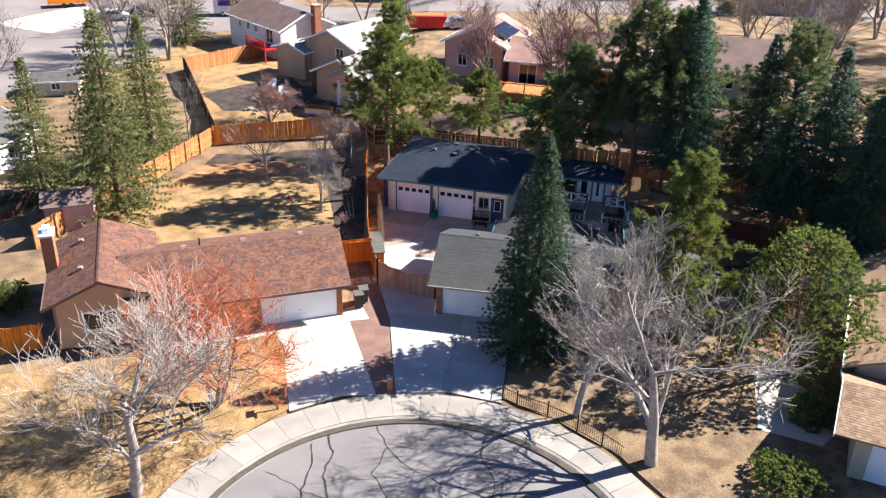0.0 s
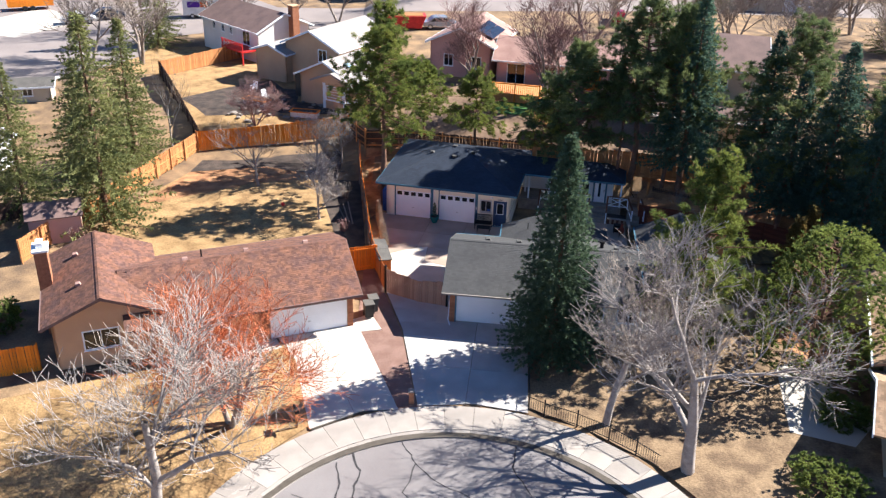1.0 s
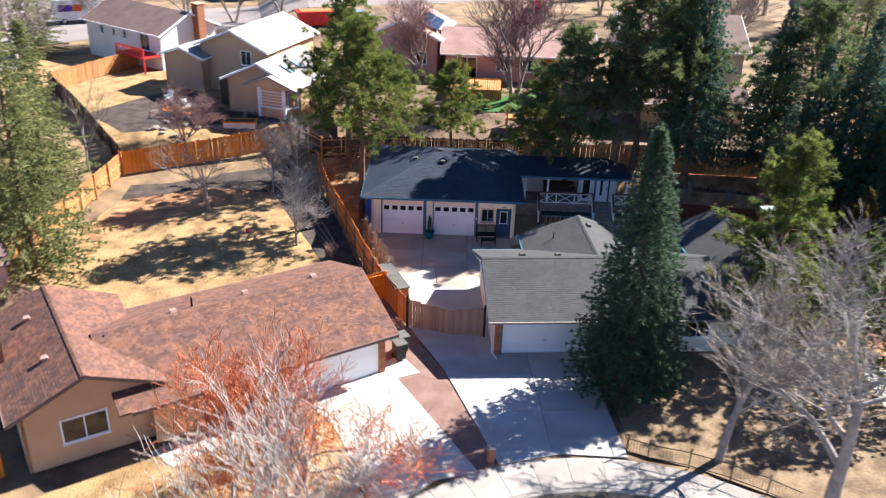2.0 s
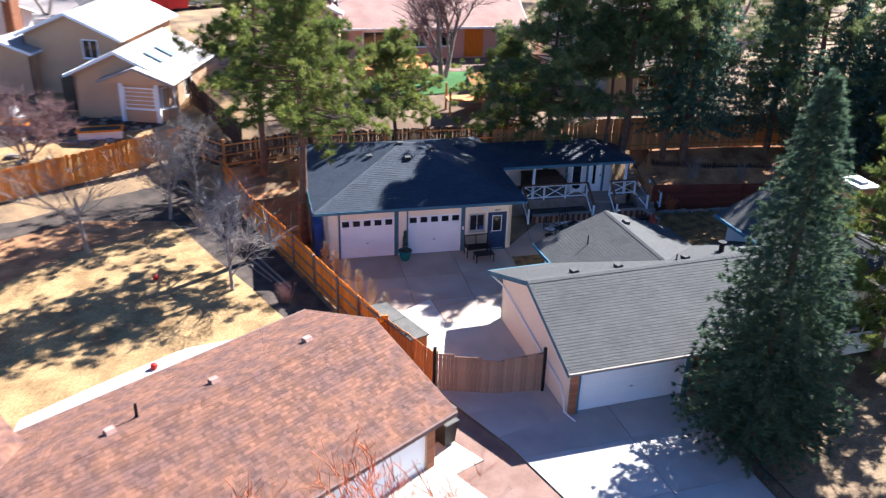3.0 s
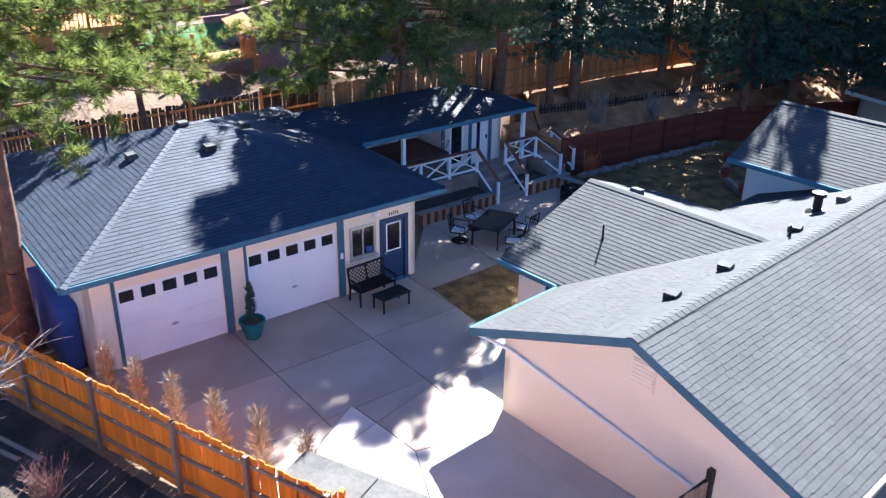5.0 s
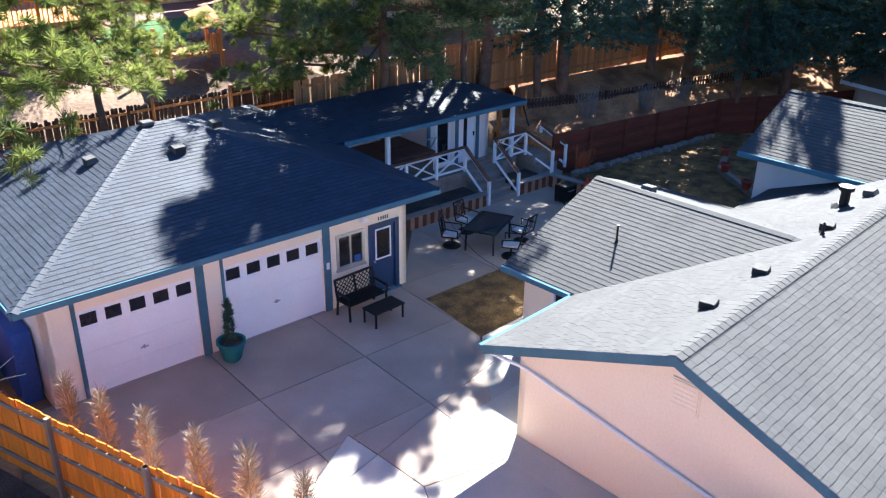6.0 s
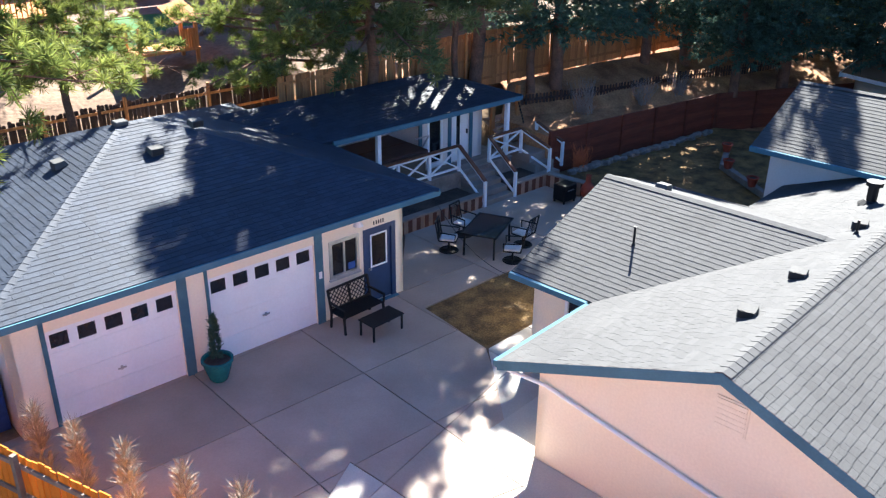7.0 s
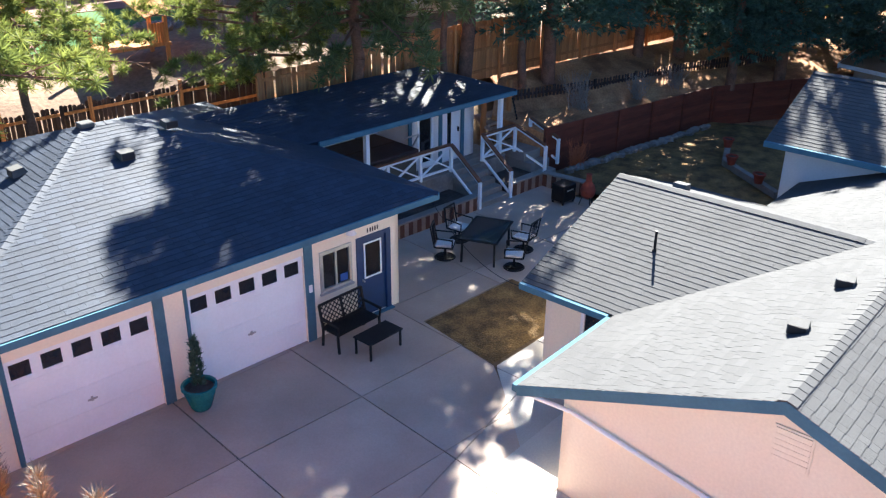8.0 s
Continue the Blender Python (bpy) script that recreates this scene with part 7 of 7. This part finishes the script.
for k, (x, y, h, r, bk, lab) in enumerate(((-7.6, 60.2, 1.0, 0.8, "bark_plum", "low bare purple shrub in the mulch bed"), (-8.0, 66.5, 1.3, 1.0, "bark_tan", "bare tan shrub in the mulch bed"), (-9.3, 69.5, 1.6, 1.2, "bark_tan", "bare tan shrub in the mulch bed"),
                                           (18.0, 62.3, 1.5, 0.9, "bark_tan", "dry bare shrub on the terrace"), (20.5, 61.1, 1.2, 0.7, "bark_tan", "dry bare shrub on the terrace"), (22.3, 60.3, 1.2, 0.7, "bark_tan", "dry bare shrub on the terrace"),
                                           (15.6, 61.3, 1.1, 0.5, "bark_red", "red-leaved shrub at the retaining wall"), (-26.2, 58.0, 1.3, 1.0, "bark_plum", "bare plum shrub beside the shed"), (-25.0, 57.2, 1.1, 0.9, "bark_plum", "bare plum shrub beside the shed"))):
    put(shrub(60 + k, h, r, bk, lab, 40), x, y, 0, 1.27 if lab.endswith("terrace") else None)
for k, (x, y, h, r) in enumerate(((17.2, 33.4, 1.2, 1.6), (20.4, 38.6, 1.0, 1.2), (-27.5, 47.5, 1.4, 1.3), (19.3, 30.5, 1.0, 1.0))):
    put(clump_tree(90 + k, h, r, "juniper", "low rounded evergreen bush", "bush", 170, 0.2, 0.02), x, y)

# ---------------------------------------------------------------- courtyard furniture
# planter pot with a small clipped conifer
pot = thing("plant_pot", "teal glazed pot with a narrow green conifer", "plant pot", GM @ pose(3.18, -0.55, 0.02))
part("pot", lathe(bmesh.new(), [(0.18, 0), (0.21, 0.05), (0.3, 0.34), (0.31, 0.44), (0.35, 0.47), (0.35, 0.53), (0.3, 0.53), (0.29, 0.45)], 24), M["teal_pot"], pot)
part("soil", cyl(bmesh.new(), 0, 0, 0.42, 0.46, 0.285, n=20), M["mulch"], pot)
acc = Acc()
rnd = random.Random(9)
for k in range(170):
    t = rnd.random()
    a = rnd.random() * 6.28
    r = 0.19 * (1 - t) ** 0.7 * (0.5 + 0.5 * rnd.random()) + 0.01
    tuft(acc, Vector((math.cos(a) * r * 0.5, math.sin(a) * r * 0.5, 0.5 + 1.05 * t)), Vector((math.cos(a) * 0.5, math.sin(a) * 0.5, 0.9)), 6, 0.15, 0.014, rnd, 0.4)
link_mesh("conifer", acc.mesh("conifer"), M["spruce"], pot)

# lattice-backed iron bench
bench = thing("garden_bench", "black cast-iron bench with lattice back", "bench", GM @ pose(6.95, -0.55, 0.02, 0, 0, 4))
w = 0.62
for x in (-w, w):
    bm = bar(bmesh.new(), (x, -0.28, 0), (x, -0.25, 0.42), 0.045)
    bar(bm, (x, 0.26, 0), (x, 0.22, 0.42), 0.045)
    bar(bm, (x, 0.22, 0.42), (x, 0.33, 0.98), 0.045)
    part("leg_frame", bm, M["iron"], bench)
    bm = bar(bmesh.new(), (x, -0.27, 0.42), (x, -0.3, 0.64), 0.035)
    bar(bm, (x, -0.32, 0.65), (x, 0.27, 0.67), 0.05, 0.035)
    part("armrest", bm, M["iron"], bench)
for k in range(8):
    y = -0.26 + 0.068 * k
    part("seat_slat", boxes((-w, w, y, y + 0.045, 0.415, 0.435)), M["iron"], bench)
bm = boxes((-w, w, 0.2, 0.24, 0.46, 0.5))
bar(bm, (-w, 0.33, 0.97), (w, 0.33, 0.97), 0.045)
bar(bm, (0, 0.22, 0.45), (0, 0.33, 0.97), 0.04)
part("back_frame", bm, M["iron"], bench)
bm = bmesh.new()
for k in range(-4, 13):
    for s in (1, -1):
        x0 = -w + 0.1 * k * 1.24
        x1 = x0 + s * 0.5
        a, b = Vector((x0, 0.23, 0.48)), Vector((x1, 0.33, 0.96))
        t0, t1 = 0.0, 1.0
        for lim in (-w, w):
            if (a.x - lim) * (b.x - lim) < 0:
                t = (lim - a.x) / (b.x - a.x)
                if abs(a.x) > w:
                    t0 = max(t0, t)
                else:
                    t1 = min(t1, t)
        p, q = a.lerp(b, t0), a.lerp(b, t1)
        if abs(p.x) <= w + 0.01 and abs(q.x) <= w + 0.01 and (q - p).length > 0.05:
            bar(bm, p, q, 0.022, 0.012)
part("back_lattice", bm, M["iron"], bench)

ct = thing("coffee_table", "low black metal coffee table before the bench", "table", GM @ pose(7.1, -1.3, 0.02, 0, 0, 4))
part("tabletop", boxes((-0.5, 0.5, -0.28, 0.28, 0.40, 0.43), bevel=0.008), M["iron"], ct)
for x in (-0.45, 0.45):
    for y in (-0.23, 0.23):
        part("leg", boxes((x - 0.02, x + 0.02, y - 0.02, y + 0.02, 0, 0.4)), M["iron"], ct)

# patio dining set
PT = (8.35, 60.75)
M["table_glass"] = mat("smoked_table_glass", (0.03, 0.035, 0.04), None, 2, 0.08, 0, 10, spec=0.6)
dt = thing("patio_table", "black metal patio table with smoked glass top", "table", pose(PT[0], PT[1], 0.02, 0, 0, 12))
part("tabletop", boxes((-0.78, 0.78, -0.5, 0.5, 0.70, 0.715)), M["table_glass"], dt, "smoked glass top")
part("rim", boxes((-0.82, 0.82, -0.54, -0.5, 0.69, 0.72), (-0.82, 0.82, 0.5, 0.54, 0.69, 0.72), (-0.82, -0.78, -0.5, 0.5, 0.69, 0.72), (0.78, 0.82, -0.5, 0.5, 0.69, 0.72)), M["iron"], dt)
for x in (-0.72, 0.72):
    for y in (-0.45, 0.45):
        part("leg", bar(bmesh.new(), (x, y, 0), (x * 0.97, y * 0.97, 0.7), 0.045), M["iron"], dt)


def patio_chair():
    c = thing("patio_chair", "black iron patio chair with pale cushion", "chair", group="chairs round the patio table")
    part("swivel_base", lathe(bmesh.new(), [(0.27, 0.0), (0.29, 0.02), (0.27, 0.04), (0.23, 0.02)], 18), M["iron"], c)
    bm = cyl(bmesh.new(), 0, 0, 0.02, 0.36, 0.03, n=10)
    bar(bm, (-0.26, 0, 0.025), (0.26, 0, 0.025), 0.03)
    bar(bm, (0, -0.26, 0.025), (0, 0.26, 0.025), 0.03)
    part("pedestal", bm, M["iron"], c)
    part("seat", boxes((-0.26, 0.26, -0.25, 0.25, 0.36, 0.39), bevel=0.01), M["iron"], c)
    part("cushion", boxes((-0.24, 0.24, -0.23, 0.23, 0.392, 0.45), bevel=0.022), M["cushion"], c, "pale seat cushion")
    bm = bar(bmesh.new(), (-0.25, 0.25, 0.38), (-0.24, 0.36, 0.95), 0.03)
    bar(bm, (0.25, 0.25, 0.38), (0.24, 0.36, 0.95), 0.03)
    bar(bm, (-0.25, 0.36, 0.95), (0.25, 0.36, 0.95), 0.035)
    for k in range(5):
        x = -0.16 + 0.08 * k
        part("back_slat", bar(bmesh.new(), (x, 0.26, 0.42), (x * 0.6 + 0.03, 0.36, 0.94), 0.014), M["iron"], c)
    part("backrest", bm, M["iron"], c)
    for s in (-1, 1):
        bm = bar(bmesh.new(), (s * 0.27, -0.22, 0.38), (s * 0.29, -0.24, 0.62), 0.025)
        bar(bm, (s * 0.29, -0.25, 0.63), (s * 0.26, 0.3, 0.66), 0.03)
        part("armrest", bm, M["iron"], c)
    return c


pchair = patio_chair()
spots = [(-0.55, -0.95, 190), (0.6, -0.9, 165), (-0.6, 0.95, 10), (0.6, 0.95, -15)]
R12 = Matrix.Translation((PT[0], PT[1], 0.02)) @ Matrix.Rotation(radians(12), 4, 'Z')
for k, (x, y, r) in enumerate(spots):
    m = R12 @ pose(x, y, 0, 0, 0, r)
    if k == 0:
        pchair.matrix_basis = m
    else:
        copy_thing(pchair, m)

# smoker cabinet and red clay stove at the end of the patio
sm = thing("patio_smoker", "black metal smoker box at the planter end", "smoker", GM @ pose(16.9, 1.4, 0.02))
part("cabinet", boxes((-0.3, 0.3, -0.25, 0.25, 0.08, 0.62), bevel=0.02), M["iron"], sm)
for x in (-0.25, 0.25):
    for y in (-0.2, 0.2):
        part("leg", boxes((x - 0.025, x + 0.025, y - 0.025, y + 0.025, 0, 0.08)), M["iron"], sm)
part("door_handle", bar(bmesh.new(), (-0.15, -0.262, 0.45), (0.15, -0.262, 0.45), 0.025), M["metal"], sm)
cs = thing("clay_stove", "rust-red clay chimney stove beside the patio", "stove", GM @ pose(17.2, 0.7, 0.02))
part("bowl", lathe(bmesh.new(), [(0.12, 0.25), (0.21, 0.35), (0.24, 0.5), (0.19, 0.66), (0.1, 0.78), (0.08, 0.98), (0.1, 1.02)], 18), M["terracotta"], cs)
for a in (0, 120, 240):
    part("leg", bar(bmesh.new(), (0.13 * math.cos(radians(a)), 0.13 * math.sin(radians(a)), 0.36), (0.25 * math.cos(radians(a)), 0.25 * math.sin(radians(a)), 0), 0.03), M["iron"], cs)

# back lawn edging and flower pots
ed = thing("garden_border", "low timber border of the back lawn", "border", pose(0, 0, 0.2))
for a, b in (((16.4, 54.9), (18.6, 57.1)), ((18.6, 57.1), (21.0, 57.6))):
    part("timber", bar(bmesh.new(), (*a, 0.1), (*b, 0.1), 0.22, 0.2), M["stone"], ed)
tp = thing("flower_pot", "small terracotta flower pot on the lawn border", "flower pot", pose(16.9, 55.6, 0.4), "terracotta pots")
part("pot", lathe(bmesh.new(), [(0.12, 0), (0.18, 0.26), (0.21, 0.27), (0.21, 0.32), (0.16, 0.32), (0.15, 0.25)], 16), M["terracotta"], tp)
part("soil", cyl(bmesh.new(), 0, 0, 0.24, 0.27, 0.15, n=14), M["mulch"], tp)
for x, y in ((18.2, 56.8), (20.0, 57.4)):
    copy_thing(tp, pose(x, y, 0.4))
# wooden hillside steps beyond the deck
hs = thing("garden_steps", "weathered timber steps up to the terrace", "stairs", pose(15.1, 63.2, 0.85, 0, 0, -14))
for k in range(5):
    part("tread", boxes((-0.55, 0.55, 0.32 * k, 0.32 * k + 0.36, 0.16 * k, 0.16 * k + 0.1)), M["gate_wood"], hs)
for x in (-0.65, 0.65):
    part("post", cyl(bmesh.new(), x, 1.1, 0.0, 1.9, 0.1, n=10), M["cedar_old"], hs)
    part("stringer", bar(bmesh.new(), (x * 0.92, 0, 0.02), (x * 0.92, 1.6, 0.75), 0.05, 0.2), M["gate_wood"], hs)

# ---------------------------------------------------------------- street side and neighbour's things
mb = thing("mailbox", "dark mailbox on a wooden post", "mailbox", pose(-8.7, 38.1, gz(-8.7, 38.1), 0, 0, 20))
part("post", boxes((-0.05, 0.05, -0.05, 0.05, -0.1, 1.05)), M["cedar_old"], mb)
bm = boxes((-0.11, 0.11, -0.28, 0.28, 1.05, 1.2))
bar(bm, (0, -0.28, 1.2), (0, 0.28, 1.2), 0.22, 0.22, 12)
part("box", bm, M["iron"], mb)
part("flag", boxes((0.115, 0.125, 0.05, 0.2, 1.2, 1.28)), M["red_paint"], mb)
part("arm", boxes((-0.03, 0.03, -0.45, 0.05, 0.9, 0.98)), M["cedar_old"], mb)
mp = thing("marker_post", "short brick driveway marker post", "post", pose(-2.75, 40.1, gz(-2.75, 40.1)))
part("pillar", boxes((-0.14, 0.14, -0.14, 0.14, -0.05, 0.75), bevel=0.015), M["brick"], mp)
part("cap", boxes((-0.18, 0.18, -0.18, 0.18, 0.75, 0.83), bevel=0.02), M["stone"], mp)
for x, y, bm_, lab in ((-5.35, 48.55, "black", "dark wheeled rubbish bin with grey lid"), (-5.1, 49.2, "box_top", "grey wheeled recycling bin")):
    tb = thing("wheeled_bin", lab, "bin", pose(x, y, gz(x, y) + 0.02, 0, 0, 15), "wheeled bins")
    part("tub", prism(bmesh.new(), [(-0.24, -0.28, 0.08), (0.24, -0.28, 0.08), (0.3, -0.34, 1.0), (-0.3, -0.34, 1.0)], (0, 0.62, 0)), M[bm_], tb)
    part("lid", boxes((-0.33, 0.33, -0.4, 0.34, 1.0, 1.07), bevel=0.02), M["box_top"], tb)
    for s in (-1, 1):
        part("wheel", bar(bmesh.new(), (s * 0.2, 0.3, 0.1), (s * 0.28, 0.3, 0.1), 0.2, 0.2, 12), M["black"], tb)
# pink garden shed
sh = thing("garden_shed", "pale pink garden shed with dark flat-pitched roof", "shed", pose(-28.0, 59.2, 0, 0, 0, 20))
for p0, p1 in (((-1.7, -1.3), (1.7, -1.3)), ((1.7, -1.3), (1.7, 1.3)), ((1.7, 1.3), (-1.7, 1.3)), ((-1.7, 1.3), (-1.7, -1.3))):
    L = math.hypot(p1[0] - p0[0], p1[1] - p0[1])
    wall(sh, p0, p1, 0, 2.0, M["wall_pink"], th=0.08, apex=(L / 2, 2.6) if L < 3 else None)
part("roof_slope", prism(bmesh.new(), [(-1.9, -1.5, 1.95), (1.9, -1.5, 1.95), (1.9, 0, 2.72), (-1.9, 0, 2.72)], (0, 0, 0.07)), M["roof_dark"], sh)
part("roof_slope", prism(bmesh.new(), [(-1.9, 1.5, 1.95), (1.9, 1.5, 1.95), (1.9, 0, 2.72), (-1.9, 0, 2.72)], (0, 0, 0.07)), M["roof_dark"], sh)
part("shed_door", boxes((1.7, 1.74, -0.6, 0.6, 0.05, 1.85)), M["wall_pale"], sh)
# round spa of the west yard
rs = thing("round_spa", "round brown spa tub with pale rim", "spa", pose(-34.0, 60.5, 0))
part("side", cyl(bmesh.new(), 0, 0, 0, 0.75, 1.15, n=24), M["rail_wood"], rs)
part("cover", cyl(bmesh.new(), 0, 0, 0.75, 0.86, 1.2, 1.15, 24), M["box_top"], rs)
# toys and pots on the neighbour's lawn
for x, y, c in ((-14.0, 57.2, "red_paint"), (-12.6, 64.6, "red_paint"), (-9.2, 57.2, "red_paint"), (-7.4, 58.6, "terracotta")):
    b_ = tagged(part("garden_ball", lathe(bmesh.new(), [(0.02, 0), (0.12, 0.05), (0.16, 0.15), (0.12, 0.25), (0.02, 0.3)], 14), M[c]), "small red garden ball on dry grass", "ball", "garden balls")
    b_.location = (x, y, gz(x, y))
for x, y, r in ((-17.0, 87.0, 30), (-18.6, 90.0, -20)):
    ch_ = thing("garden_chair", "white plastic garden chair", "chair", pose(x, y, gz(x, y), 0, 0, r), "white garden chairs")
    part("seat", boxes((-0.28, 0.28, -0.28, 0.28, 0.38, 0.43), bevel=0.015), M["white"], ch_)
    part("backrest", prism(bmesh.new(), [(-0.28, 0.26, 0.4), (0.28, 0.26, 0.4), (0.24, 0.42, 1.0), (-0.24, 0.42, 1.0)], (0, 0.04, 0)), M["white"], ch_)
    for sx in (-0.24, 0.24):
        for sy in (-0.24, 0.24):
            part("leg", boxes((sx - 0.03, sx + 0.03, sy - 0.03, sy + 0.03, 0, 0.38)), M["white"], ch_)
        part("armrest", boxes((sx * 1.2 - 0.03, sx * 1.2 + 0.03, -0.28, 0.3, 0.6, 0.64)), M["white"], ch_)
# logs and landscape timbers beside the cedar fence
for k in range(3):
    lg = tagged(part("timber_log", bar(bmesh.new(), (-0.1 * k, 0, 0.08), (-0.6 - 0.12 * k, 4.2 - 0.9 * k, 0.08), 0.12, 0.1, 9), M["post_grey"]), "grey weathered log lying along the fence", "log", "logs along the fence")
    lg.location = (-7.0 - 0.22 * k, 61.5 + 0.4 * k, 0)
# string lights at the porch corner
sl = thing("string_lights", "dark patio string lights hanging from the roof corner", "string lights", GM @ pose(17.2, 3.95, WZ - 0.2))
prev = None
bm = bmesh.new()
for k in range(8):
    p = Vector((0.1 * k, 0.05 * k, -0.14 * k))
    if prev:
        bar(bm, prev, p, 0.02, 0.02, 5)
    prev = p
part("cable", bm, M["iron"], sl)
for k in range(1, 8):
    part("bulb", lathe(bmesh.new(), [(0.01, -0.1), (0.035, -0.06), (0.025, 0.0)], 8), M["dark_glass"], sl).location = (0.1 * k, 0.05 * k, -0.14 * k)

# things of the far west yard
simple_house(-39.7, 86.3, 12, 4.2, 2.6, 1.7, 0.4, M["wall_beige"], M["box_top"], "small grey-roofed outbuilding behind spruces", ((0, 2.1, 0.6, 0.9, 0.7),))
simple_house(-41.5, 68.5, 78, 11.0, 8.0, 2.7, 1.5, M["wall_white"], M["box_top"], "pale house with grey-blue roof beyond the side fence", ((0, 3.0, 0.9, 1.6, 1.1), (0, 8.0, 0.9, 1.6, 1.1)))
ht = thing("hot_tub", "round brown hot tub with a grey cover", "hot tub", pose(-34.4, 61.6, gz(-34.4, 61.6), 0, 0, 20))
part("shell", cyl(bmesh.new(), 0, 0, 0, 0.82, 1.0, n=20), M["tub"], ht)
part("cover", cyl(bmesh.new(), 0, 0, 0.822, 0.93, 1.04, n=20), M["box_top"], ht, "grey round cover")
